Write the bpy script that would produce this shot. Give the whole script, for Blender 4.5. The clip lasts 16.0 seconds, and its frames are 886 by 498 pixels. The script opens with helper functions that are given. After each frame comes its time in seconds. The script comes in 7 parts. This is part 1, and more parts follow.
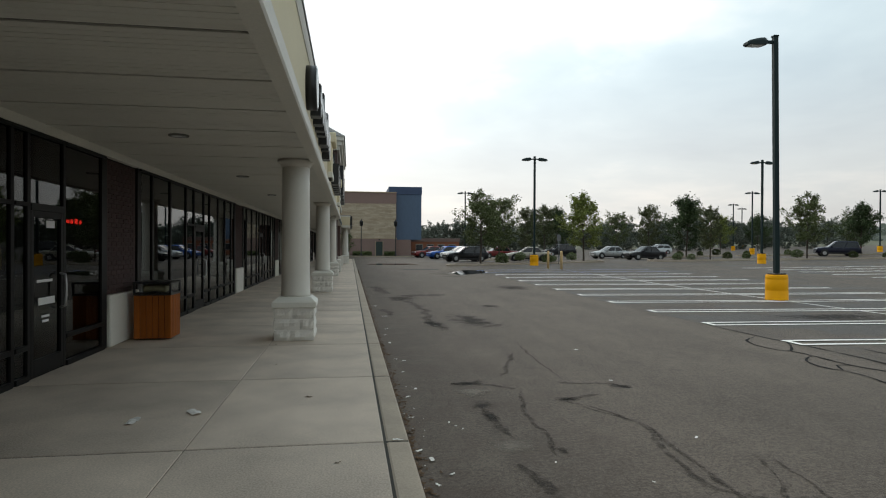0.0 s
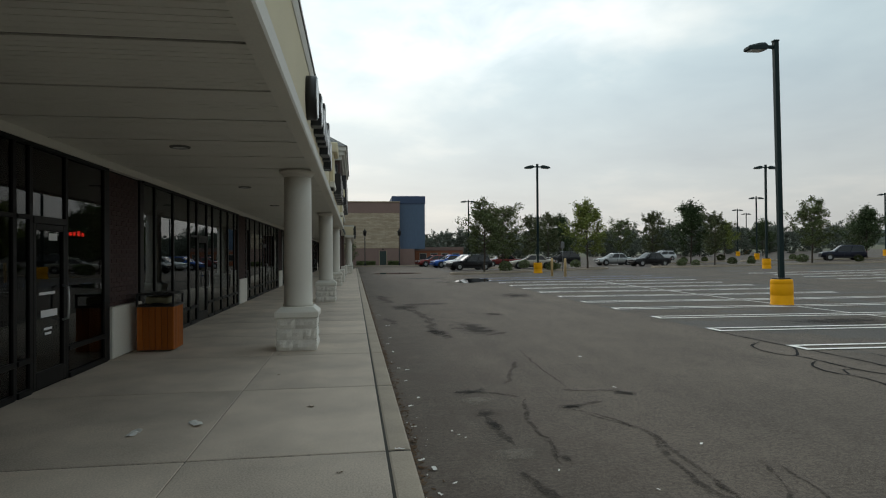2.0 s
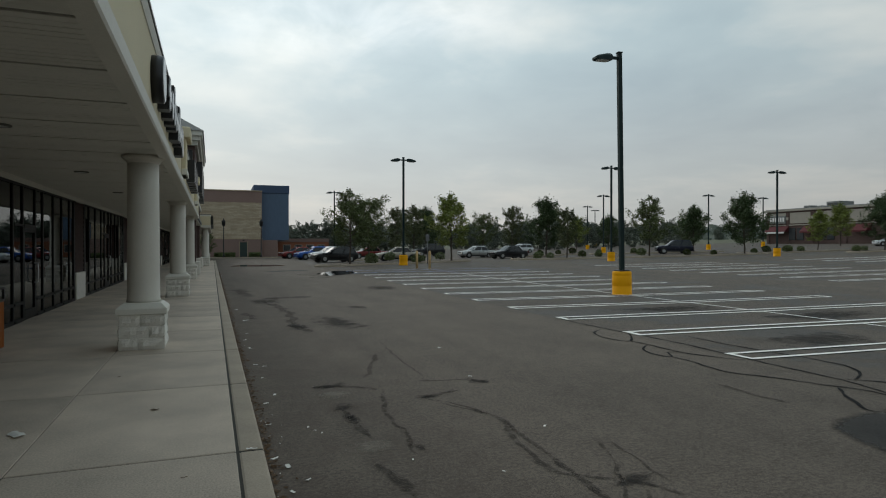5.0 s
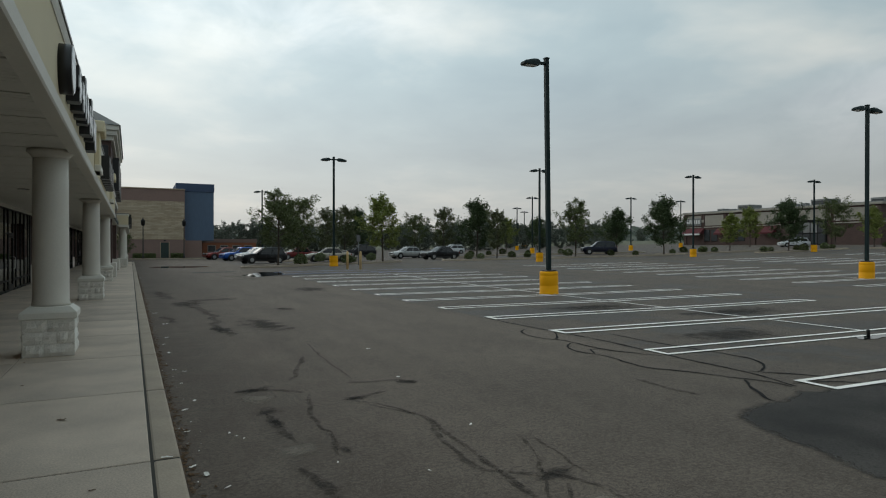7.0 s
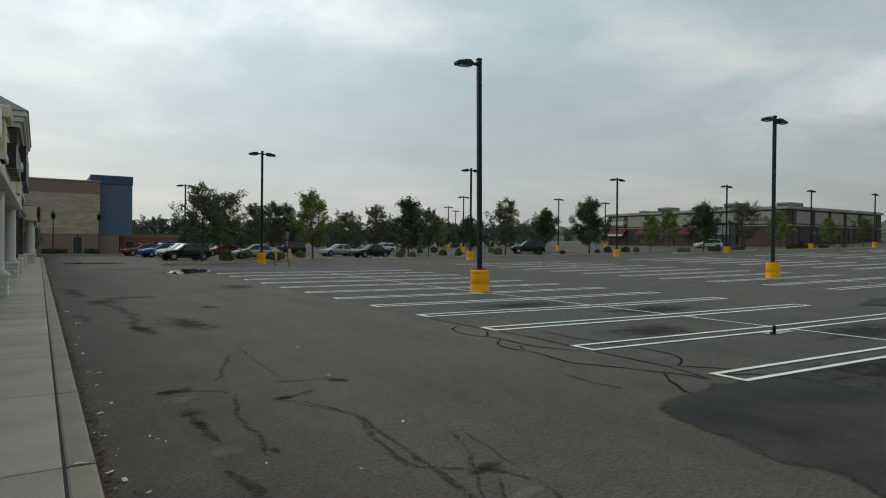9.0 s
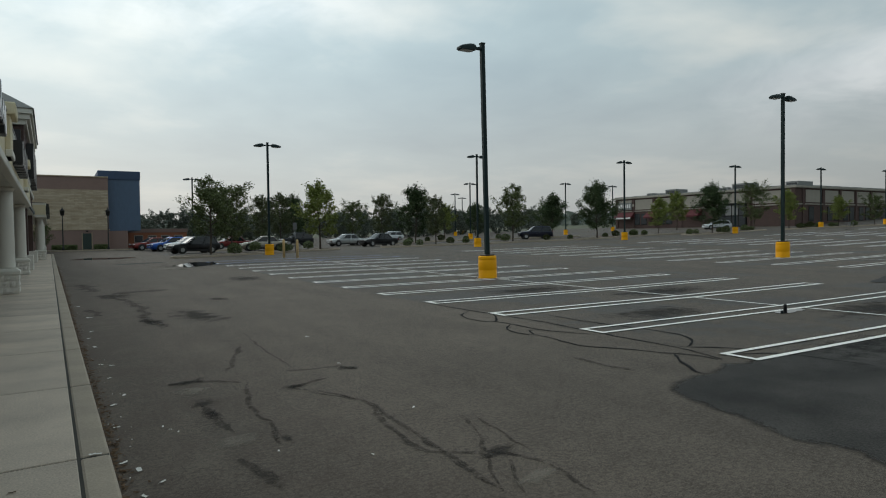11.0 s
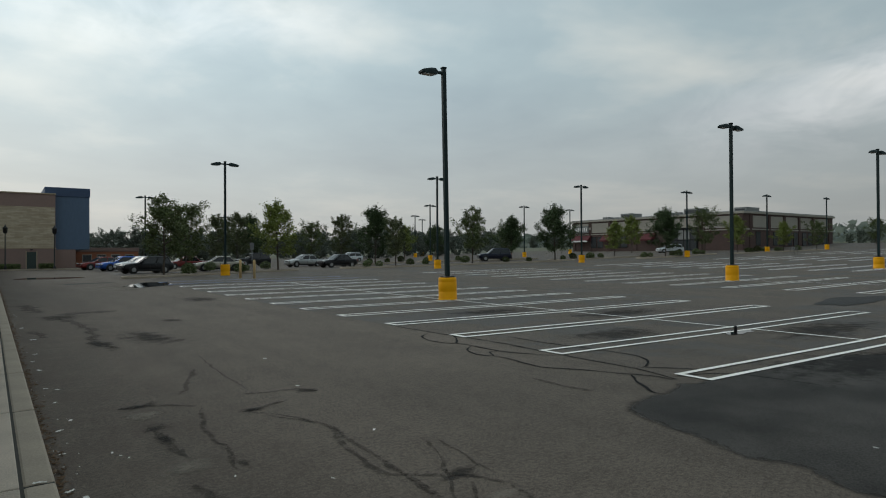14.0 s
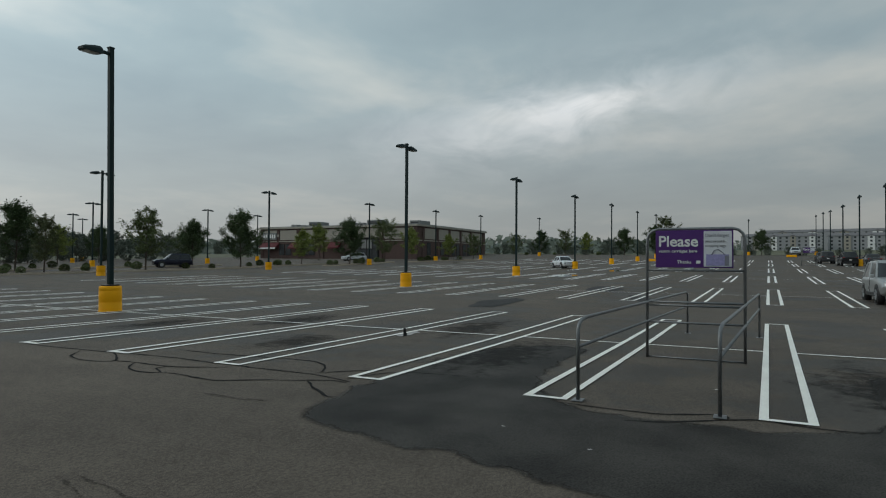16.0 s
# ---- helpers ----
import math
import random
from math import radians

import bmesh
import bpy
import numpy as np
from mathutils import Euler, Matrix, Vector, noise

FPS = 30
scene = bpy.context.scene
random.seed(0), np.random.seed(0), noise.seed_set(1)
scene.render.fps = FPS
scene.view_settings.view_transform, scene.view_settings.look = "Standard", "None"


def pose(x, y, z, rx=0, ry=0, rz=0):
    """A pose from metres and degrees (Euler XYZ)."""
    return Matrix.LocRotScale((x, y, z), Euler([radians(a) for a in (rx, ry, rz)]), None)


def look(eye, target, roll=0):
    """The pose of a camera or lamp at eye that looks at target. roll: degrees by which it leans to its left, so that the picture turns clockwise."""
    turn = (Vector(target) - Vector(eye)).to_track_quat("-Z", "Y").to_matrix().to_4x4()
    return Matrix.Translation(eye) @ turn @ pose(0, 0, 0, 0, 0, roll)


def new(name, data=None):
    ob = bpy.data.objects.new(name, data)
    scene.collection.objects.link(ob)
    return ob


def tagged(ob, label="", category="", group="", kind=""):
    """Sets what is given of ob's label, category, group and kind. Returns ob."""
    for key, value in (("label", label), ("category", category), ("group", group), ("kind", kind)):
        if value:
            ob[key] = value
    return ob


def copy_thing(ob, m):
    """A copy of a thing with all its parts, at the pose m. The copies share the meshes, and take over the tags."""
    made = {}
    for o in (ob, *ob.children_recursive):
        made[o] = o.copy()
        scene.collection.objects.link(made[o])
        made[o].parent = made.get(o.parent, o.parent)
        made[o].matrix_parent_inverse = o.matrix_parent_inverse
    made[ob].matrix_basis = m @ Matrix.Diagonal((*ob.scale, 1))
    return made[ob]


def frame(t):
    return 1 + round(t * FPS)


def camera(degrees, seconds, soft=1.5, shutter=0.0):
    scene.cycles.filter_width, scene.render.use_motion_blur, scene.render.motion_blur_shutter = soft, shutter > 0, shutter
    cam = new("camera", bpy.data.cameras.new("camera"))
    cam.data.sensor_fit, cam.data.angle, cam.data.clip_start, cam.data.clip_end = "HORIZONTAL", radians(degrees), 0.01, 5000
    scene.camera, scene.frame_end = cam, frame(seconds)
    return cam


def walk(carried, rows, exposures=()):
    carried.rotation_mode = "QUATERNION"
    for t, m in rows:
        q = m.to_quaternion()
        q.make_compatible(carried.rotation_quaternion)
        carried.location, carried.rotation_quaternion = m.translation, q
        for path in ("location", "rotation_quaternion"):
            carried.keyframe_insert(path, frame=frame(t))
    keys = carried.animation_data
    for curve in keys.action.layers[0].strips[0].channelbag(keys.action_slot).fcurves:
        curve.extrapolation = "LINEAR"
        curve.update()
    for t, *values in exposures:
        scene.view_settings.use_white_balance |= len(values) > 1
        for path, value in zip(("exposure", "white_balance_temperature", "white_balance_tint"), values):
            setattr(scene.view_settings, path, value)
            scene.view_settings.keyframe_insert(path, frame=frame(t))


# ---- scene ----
cam = camera(71.54, 16.0, soft=1.1)
PATH = [
    (0.0, -0.119, 0.045, 1.784, 89.65, -0.27, -7.93),
    (0.5, -0.102, 0.045, 1.788, 89.53, -0.58, -13.03),
    (1.0, -0.093, 0.018, 1.777, 89.18, 0.77, -10.88),
    (1.5, -0.084, 0.039, 1.773, 90.12, 0.72, -10.97),
    (2.0, -0.085, 0.051, 1.773, 90.47, 0.40, -7.56),
    (2.5, -0.058, 0.026, 1.784, 91.05, -0.25, -8.45),
    (3.0, -0.044, 0.000, 1.782, 91.11, -0.09, -12.80),
    (3.5, -0.039, -0.016, 1.785, 90.75, 0.18, -13.67),
    (4.0, -0.027, 0.015, 1.788, 89.96, -0.40, -17.87),
    (4.2, -0.009, -0.020, 1.805, 89.77, -0.04, -20.49),
    (6.5, -0.018, 0.010, 1.781, 89.43, 0.17, -18.42),
    (7.0, 0.034, -0.032, 1.792, 89.75, -0.03, -26.25),
    (7.5, 0.036, -0.057, 1.788, 89.92, -0.26, -33.74),
    (8.0, 0.036, -0.034, 1.782, 89.59, -0.74, -35.12),
    (8.5, 0.024, -0.030, 1.781, 89.33, -0.85, -33.56),
    (9.0, 0.017, -0.016, 1.779, 89.63, -0.59, -32.64),
    (11.3, 0.047, 0.010, 1.743, 88.03, 0.93, -32.16),
    (11.5, 0.052, 0.028, 1.735, 86.60, 0.95, -33.06),
    (12.0, 0.029, 0.021, 1.741, 87.95, 0.83, -34.40),
    (12.5, 0.032, 0.036, 1.760, 88.75, 0.86, -34.54),
    (13.0, 0.018, 0.029, 1.759, 90.35, 0.07, -35.47),
    (13.5, 0.005, 0.002, 1.760, 90.57, -0.12, -35.58),
    (14.0, 0.000, -0.004, 1.751, 90.45, 0.33, -35.72),
    (14.5, 0.016, -0.019, 1.761, 89.93, 0.29, -36.16),
    (15.0, 0.070, -0.022, 1.747, 89.88, -0.20, -44.97),
    (15.5, 0.127, -0.063, 1.752, 90.45, -0.93, -58.10),
    (16.0, 0.126, -0.068, 1.753, 91.12, -0.35, -64.15),
]
EXPOSURES = [(0.0, 0.65, 6700, 14), (0.5, 0.34, 6600, 11), (1.5, 0.34, 6650, 12), (2.5, 0.32, 6650, 12), (3.0, 0.32, 6600, 11), (3.5, 0.09, 6600, 11), (4.2, 0.05, 6550, 11), (6.5, 0.07, 6550, 10.5),
             (9.0, 0.08, 6500, 10), (11.5, 0.1, 6500, 9.5), (13.0, 0.18, 6500, 10), (13.5, 0.08, 6500, 9.5), (14.0, -0.02, 6500, 10), (14.5, -0.14, 6450, 9.5), (15.2, -0.12, 6450, 9.5), (16.0, -0.1, 6400, 9)]
walk(cam, [(t, pose(*p)) for t, *p in PATH], EXPOSURES)

# ---------------------------------------------------------------- sky and sun
SUN_EL, SUN_AZ = radians(32), radians(-25)


def build_world():
    world = bpy.data.worlds.new("overcast_sky")
    scene.world = world
    world.use_nodes = True
    nt = world.node_tree
    nt.nodes.clear()
    N, L = nt.nodes.new, nt.links.new
    out, bg = N("ShaderNodeOutputWorld"), N("ShaderNodeBackground")
    sky = N("ShaderNodeTexSky")
    sky.sky_type, sky.sun_disc = "NISHITA", False
    sky.sun_elevation, sky.sun_rotation = SUN_EL, SUN_AZ
    sky.dust_density, sky.air_density = 3.0, 1.2
    dim = N("ShaderNodeVectorMath")
    dim.operation = "SCALE"
    dim.inputs["Scale"].default_value = 0.10
    L(sky.outputs[0], dim.inputs[0])
    co = N("ShaderNodeTexCoord")
    sep = N("ShaderNodeSeparateXYZ")
    L(co.outputs["Generated"], sep.inputs[0])

    def mth(op, a, b=None, clamp=False):
        n = N("ShaderNodeMath")
        n.operation, n.use_clamp = op, clamp
        for i, v in enumerate((a, b)):
            if v is None:
                continue
            if isinstance(v, (int, float)):
                n.inputs[i].default_value = v
            else:
                L(v, n.inputs[i])
        return n.outputs[0]

    # a flat cloud layer overhead: direction divided by its height
    h = mth("ADD", mth("MAXIMUM", sep.outputs[2], 0.0), 0.13)
    flat = N("ShaderNodeCombineXYZ")
    L(mth("DIVIDE", sep.outputs[0], h), flat.inputs[0])
    L(mth("DIVIDE", sep.outputs[1], h), flat.inputs[1])

    def clouds(scale, detail, rough, dist):
        n = N("ShaderNodeTexNoise")
        n.inputs["Scale"].default_value, n.inputs["Detail"].default_value = scale, detail
        n.inputs["Roughness"].default_value, n.inputs["Distortion"].default_value = rough, dist
        L(flat.outputs[0], n.inputs["Vector"])
        return n.outputs["Fac"]

    big, small = clouds(0.55, 5, 0.55, 0.3), clouds(1.7, 7, 0.55, 0.4)
    mixf = mth("ADD", mth("MULTIPLY", big, 0.74), mth("MULTIPLY", small, 0.26))
    ramp = N("ShaderNodeValToRGB")
    e = ramp.color_ramp.elements
    e[0].position, e[0].color = 0.27, (0.268, 0.352, 0.398, 1)
    e[1].position, e[1].color = 0.74, (0.76, 0.77, 0.71, 1)
    m = e.new(0.50)
    m.color = (0.385, 0.480, 0.507, 1)
    L(mixf, ramp.inputs[0])
    # the cloud layer is brightest towards the hidden sun and dull away from it
    sun_dir = N("ShaderNodeVectorMath")
    sun_dir.operation = "DOT_PRODUCT"
    sun_dir.inputs[1].default_value = (-0.28, 0.80, 0.53)
    L(co.outputs["Generated"], sun_dir.inputs[0])
    glow = mth("POWER", mth("MAXIMUM", mth("MULTIPLY", mth("ADD", sun_dir.outputs["Value"], 1.0), 0.5), 0.0), 3.0)
    gain = mth("ADD", mth("MULTIPLY", glow, 0.80), 0.78)
    lit = N("ShaderNodeVectorMath")
    lit.operation = "SCALE"
    L(ramp.outputs[0], lit.inputs[0])
    L(gain, lit.inputs["Scale"])
    # lit banks in the cloud deck, each with ragged streaks
    az, el = mth("ARCTAN2", sep.outputs[0], sep.outputs[1]), mth("ARCSINE", sep.outputs[2])

    def bank(a0, e0, half_w, half_h, lean, amount):
        da = mth("SUBTRACT", az, radians(a0))
        de = mth("SUBTRACT", mth("SUBTRACT", el, radians(e0)), mth("MULTIPLY", da, lean))
        r2 = mth("ADD", mth("POWER", mth("ABSOLUTE", mth("DIVIDE", da, radians(half_w))), 2.0), mth("POWER", mth("ABSOLUTE", mth("DIVIDE", de, radians(half_h))), 2.0))
        return mth("MULTIPLY", mth("POWER", 2.718, mth("MULTIPLY", r2, -1.0)), amount)

    streaks = N("ShaderNodeTexNoise")
    streaks.inputs["Scale"].default_value, streaks.inputs["Detail"].default_value = 1.0, 4
    streaks.inputs["Roughness"].default_value, streaks.inputs["Distortion"].default_value = 0.58, 0.5
    drawn = N("ShaderNodeCombineXYZ")
    L(mth("MULTIPLY", az, 8.0), drawn.inputs[0])
    L(mth("ADD", mth("MULTIPLY", el, 15.0), mth("MULTIPLY", az, -1.5)), drawn.inputs[1])
    L(drawn.outputs[0], streaks.inputs["Vector"])
    torn = mth("ADD", mth("MULTIPLY", mth("MULTIPLY", mth("SUBTRACT", streaks.outputs["Fac"], 0.36), 3.6, True), 0.75), 0.25)
    banks = mth("ADD", mth("ADD", bank(74, 13.2, 15, 3.6, 0.16, 0.34), bank(12, 20, 16, 3.5, 0.05, 0.26)), mth("ADD", bank(77, 14.3, 5, 1.5, 0.2, 0.16), bank(60, 27, 22, 3.0, 0.1, 0.14)))
    bright = N("ShaderNodeVectorMath")
    bright.operation = "SCALE"
    bright.inputs[0].default_value = (1.0, 0.89, 0.85)
    L(mth("MULTIPLY", banks, torn), bright.inputs["Scale"])
    summed = N("ShaderNodeVectorMath")
    summed.operation = "ADD"
    L(bright.outputs[0], summed.inputs[1])
    # a pale warm haze low down
    haze = N("ShaderNodeMapRange")
    haze.interpolation_type = "SMOOTHSTEP"
    haze.inputs["From Min"].default_value, haze.inputs["From Max"].default_value = 0.34, 0.0
    haze.inputs["To Min"].default_value, haze.inputs["To Max"].default_value = 0.0, 0.72
    L(sep.outputs[2], haze.inputs["Value"])
    hz = N("ShaderNodeMix")
    hz.data_type = "RGBA"
    L(haze.outputs[0], hz.inputs["Factor"])
    L(lit.outputs[0], hz.inputs["A"])
    hazecol = N("ShaderNodeVectorMath")
    hazecol.operation = "SCALE"
    hazecol.inputs[0].default_value = (0.522, 0.51, 0.49)
    L(mth("ADD", mth("MULTIPLY", glow, 0.76), 0.56), hazecol.inputs["Scale"])
    L(hazecol.outputs[0], hz.inputs["B"])
    mx = N("ShaderNodeMix")
    mx.data_type = "RGBA"
    mx.inputs["Factor"].default_value = 0.9
    L(dim.outputs[0], mx.inputs["A"])
    L(hz.outputs["Result"], summed.inputs[0])
    L(summed.outputs[0], mx.inputs["B"])
    L(mx.outputs["Result"], bg.inputs[0])
    bg.inputs[1].default_value = 1.0
    L(bg.outputs[0], out.inputs[0])


build_world()
sun = new("sun", bpy.data.lights.new("sun", "SUN"))
sun.data.energy, sun.data.angle, sun.data.color = 0.5, radians(25), (1.0, 0.96, 0.9)
sun.matrix_basis = look((-14, 40, 30), (0, 0, 0))


# ---------------------------------------------------------------- materials
def material(name, color, rough=0.6, metal=0.0, vary=0.15, scale=3.0, fine=60.0, bump=0.0, bump_scale=120.0, spec=0.5, per_object=0.0, island=0.0, tint=None, coat=0.0, stretch=None):
    """A painted or raw surface with variation at two scales and a fine relief."""
    m = bpy.data.materials.new(name)
    m.use_nodes = True
    nt = m.node_tree
    N, L = nt.nodes.new, nt.links.new
    b = nt.nodes["Principled BSDF"]
    b.inputs["Metallic"].default_value = metal
    b.inputs["Specular IOR Level"].default_value = spec
    b.inputs["Coat Weight"].default_value = coat
    b.inputs["Coat Roughness"].default_value = 0.08
    co = N("ShaderNodeTexCoord")
    vec = co.outputs["Object"]
    if stretch:
        mp = N("ShaderNodeMapping")
        mp.inputs["Scale"].default_value = stretch
        L(vec, mp.inputs[0])
        vec = mp.outputs[0]

    def noise_fac(s, d=3):
        n = N("ShaderNodeTexNoise")
        n.inputs["Scale"].default_value, n.inputs["Detail"].default_value = s, d
        L(vec, n.inputs["Vector"])
        return n.outputs["Fac"]

    big, small = noise_fac(scale, 4), noise_fac(fine, 3)
    add = N("ShaderNodeMath")
    add.operation = "ADD"
    L(big, add.inputs[0])
    L(small, add.inputs[1])
    last = add.outputs[0]
    if per_object or island:
        inf = N("ShaderNodeObjectInfo") if per_object else N("ShaderNodeNewGeometry")
        mu = N("ShaderNodeMath")
        mu.operation = "MULTIPLY_ADD"
        L(inf.outputs["Random" if per_object else "Random Per Island"], mu.inputs[0])
        mu.inputs[1].default_value = (per_object or island)
        L(last, mu.inputs[2])
        last = mu.outputs[0]
    mr = N("ShaderNodeMapRange")
    mr.inputs["From Min"].default_value, mr.inputs["From Max"].default_value = 0.6, 1.4 + (per_object or island)
    L(last, mr.inputs["Value"])
    mix = N("ShaderNodeMix")
    mix.data_type = "RGBA"
    lo = [c * (1 - vary) for c in color]
    hi = [min(1, c * (1 + vary)) for c in (tint or color)]
    mix.inputs["A"].default_value, mix.inputs["B"].default_value = (*lo, 1), (*hi, 1)
    L(mr.outputs[0], mix.inputs["Factor"])
    L(mix.outputs["Result"], b.inputs["Base Color"])
    rr = N("ShaderNodeMapRange")
    rr.inputs["To Min"].default_value, rr.inputs["To Max"].default_value = max(0.02, rough - 0.08), min(1, rough + 0.1)
    L(big, rr.inputs["Value"])
    L(rr.outputs[0], b.inputs["Roughness"])
    if bump:
        bp = N("ShaderNodeBump")
        bp.inputs["Strength"].default_value, bp.inputs["Distance"].default_value = bump, 0.01
        L(noise_fac(bump_scale, 4), bp.inputs["Height"])
        L(bp.outputs[0], b.inputs["Normal"])
    return m


def asphalt_material():
    """Worn grey asphalt; the parking bays carry a darker, newer coat; old dried streaks."""
    m = bpy.data.materials.new("asphalt")
    m.use_nodes = True
    nt = m.node_tree
    N, L = nt.nodes.new, nt.links.new
    b = nt.nodes["Principled BSDF"]
    geo = N("ShaderNodeNewGeometry")
    sep = N("ShaderNodeSeparateXYZ")
    L(geo.outputs["Position"], sep.inputs[0])

    def nz(s, d=4, rough=0.6, vec=None):
        n = N("ShaderNodeTexNoise")
        n.inputs["Scale"].default_value, n.inputs["Detail"].default_value, n.inputs["Roughness"].default_value = s, d, rough
        L(vec or geo.outputs["Position"], n.inputs["Vector"])
        return n.outputs["Fac"]

    def mth(op, a, b_=0.0, clamp=False):
        n = N("ShaderNodeMath")
        n.operation, n.use_clamp = op, clamp
        for i, v in enumerate((a, b_)):
            if isinstance(v, (int, float)):
                n.inputs[i].default_value = v
            else:
                L(v, n.inputs[i])
        return n.outputs[0]

    def rng(v, a, b_, c, d, smooth=True):
        n = N("ShaderNodeMapRange")
        n.interpolation_type = "SMOOTHSTEP" if smooth else "LINEAR"
        for k, x in zip(("From Min", "From Max", "To Min", "To Max"), (a, b_, c, d)):
            n.inputs[k].default_value = x
        L(v, n.inputs["Value"])
        return n.outputs[0]

    # bays: a sealed strip behind the first line of bays, then repeated with the module of 20 m
    edge = mth("ADD", sep.outputs[0], mth("MULTIPLY", nz(0.7), 0.5))
    first = mth("MULTIPLY", rng(edge, 7.9, 8.15, 0, 1), rng(edge, 21.0, 23.5, 1, 0.35))
    patch = rng(nz(0.13, 3), 0.42, 0.62, 0, 1)
    damp = rng(nz(0.33, 7, 0.68), 0.48, 0.56, 0, 1)
    grit = nz(90.0, 3, 0.7)
    chips = N("ShaderNodeTexVoronoi")
    chips.inputs["Scale"].default_value = 130.0
    L(geo.outputs["Position"], chips.inputs["Vector"])
    lane = N("ShaderNodeMapping")
    lane.inputs["Scale"].default_value = (1.3, 0.16, 1.0)
    L(geo.outputs["Position"], lane.inputs[0])
    tracks = nz(0.9, 4, 0.55, lane.outputs[0])
    base = N("ShaderNodeMix")
    base.data_type = "RGBA"
    base.inputs["A"].default_value, base.inputs["B"].default_value = (0.062, 0.049, 0.039, 1), (0.186, 0.152, 0.121, 1)
    mottle = mth("ADD", mth("MULTIPLY", nz(0.55, 6, 0.7), 0.09), mth("MULTIPLY", nz(4.5, 5, 0.7), 0.09))
    fine = mth("ADD", mth("MULTIPLY", grit, 0.46), mth("MULTIPLY", nz(26.0, 3, 0.7), 0.28))
    L(rng(mth("ADD", mth("ADD", fine, mottle), mth("MULTIPLY", tracks, 0.08)), 0.425, 0.575, 0, 1), base.inputs["Factor"])
    dark = N("ShaderNodeMix")
    dark.data_type = "RGBA"
    dark.blend_type = "MULTIPLY"
    dark.inputs["B"].default_value = (0.33, 0.33, 0.335, 1)
    # reddish-brown silt carried along the gutter side of the lane
    silt = N("ShaderNodeMix")
    silt.data_type = "RGBA"
    silt.inputs["B"].default_value = (0.092, 0.066, 0.052, 1)
    L(base.outputs["Result"], silt.inputs["A"])
    L(mth("MULTIPLY", mth("MULTIPLY", rng(edge, 0.4, 4.2, 1, 0), rng(nz(1.3, 5, 0.7), 0.35, 0.65, 0.1, 1)), 0.6), silt.inputs["Factor"])
    L(silt.outputs["Result"], dark.inputs["A"])
    far = rng(edge, 22.0, 30.0, 0, 0.8)
    f1 = mth("MULTIPLY", first, mth("ADD", mth("MULTIPLY", damp, 0.58), 0.28))
    f2 = mth("MULTIPLY", mth("MULTIPLY", damp, mth("ADD", mth("MULTIPLY", patch, 0.6), 0.4)), far)
    margin = mth("MULTIPLY", rng(edge, 2.6, 5.2, 0, 0.26), rng(sep.outputs[1], 9.0, 5.0, 0, 1))
    L(mth("ADD", mth("MAXIMUM", f1, margin), f2, True), dark.inputs["Factor"])
    spots = N("ShaderNodeMix")
    spots.data_type = "RGBA"
    spots.inputs["B"].default_value = (0.30, 0.29, 0.265, 1)
    L(dark.outputs["Result"], spots.inputs["A"])
    L(mth("MULTIPLY", rng(chips.outputs["Distance"], 0.30, 0.12, 0, 1), mth("MULTIPLY", rng(nz(41.0, 2), 0.46, 0.66, 0, 1), 0.8)), spots.inputs["Factor"])
    # beyond the lot the sheet is rough grass and scrub
    dist = N("ShaderNodeVectorMath")
    dist.operation = "LENGTH"
    L(geo.outputs["Position"], dist.inputs[0])
    off = mth("MAXIMUM", rng(sep.outputs[0], 151.0, 153.0, 0, 1), rng(dist.outputs["Value"], 165.0, 175.0, 0, 1))
    wild = N("ShaderNodeMix")
    wild.data_type = "RGBA"
    wild.inputs["A"].default_value, wild.inputs["B"].default_value = (0.07, 0.085, 0.045, 1), (0.15, 0.14, 0.085, 1)
    L(nz(0.06, 5), wild.inputs["Factor"])
    land = N("ShaderNodeMix")
    land.data_type = "RGBA"
    L(off, land.inputs["Factor"])
    L(spots.outputs["Result"], land.inputs["A"])
    L(wild.outputs["Result"], land.inputs["B"])
    L(land.outputs["Result"], b.inputs["Base Color"])
    L(rng(mth("ADD", f1, f2, True), 0, 1, 0.86, 0.6), b.inputs["Roughness"])
    b.inputs["Specular IOR Level"].default_value = 0.3
    bp = N("ShaderNodeBump")
    bp.inputs["Strength"].default_value, bp.inputs["Distance"].default_value = 0.16, 0.006
    L(mth("ADD", grit, mth("MULTIPLY", chips.outputs["Distance"], 0.8)), bp.inputs["Height"])
    L(bp.outputs[0], b.inputs["Normal"])
    return m


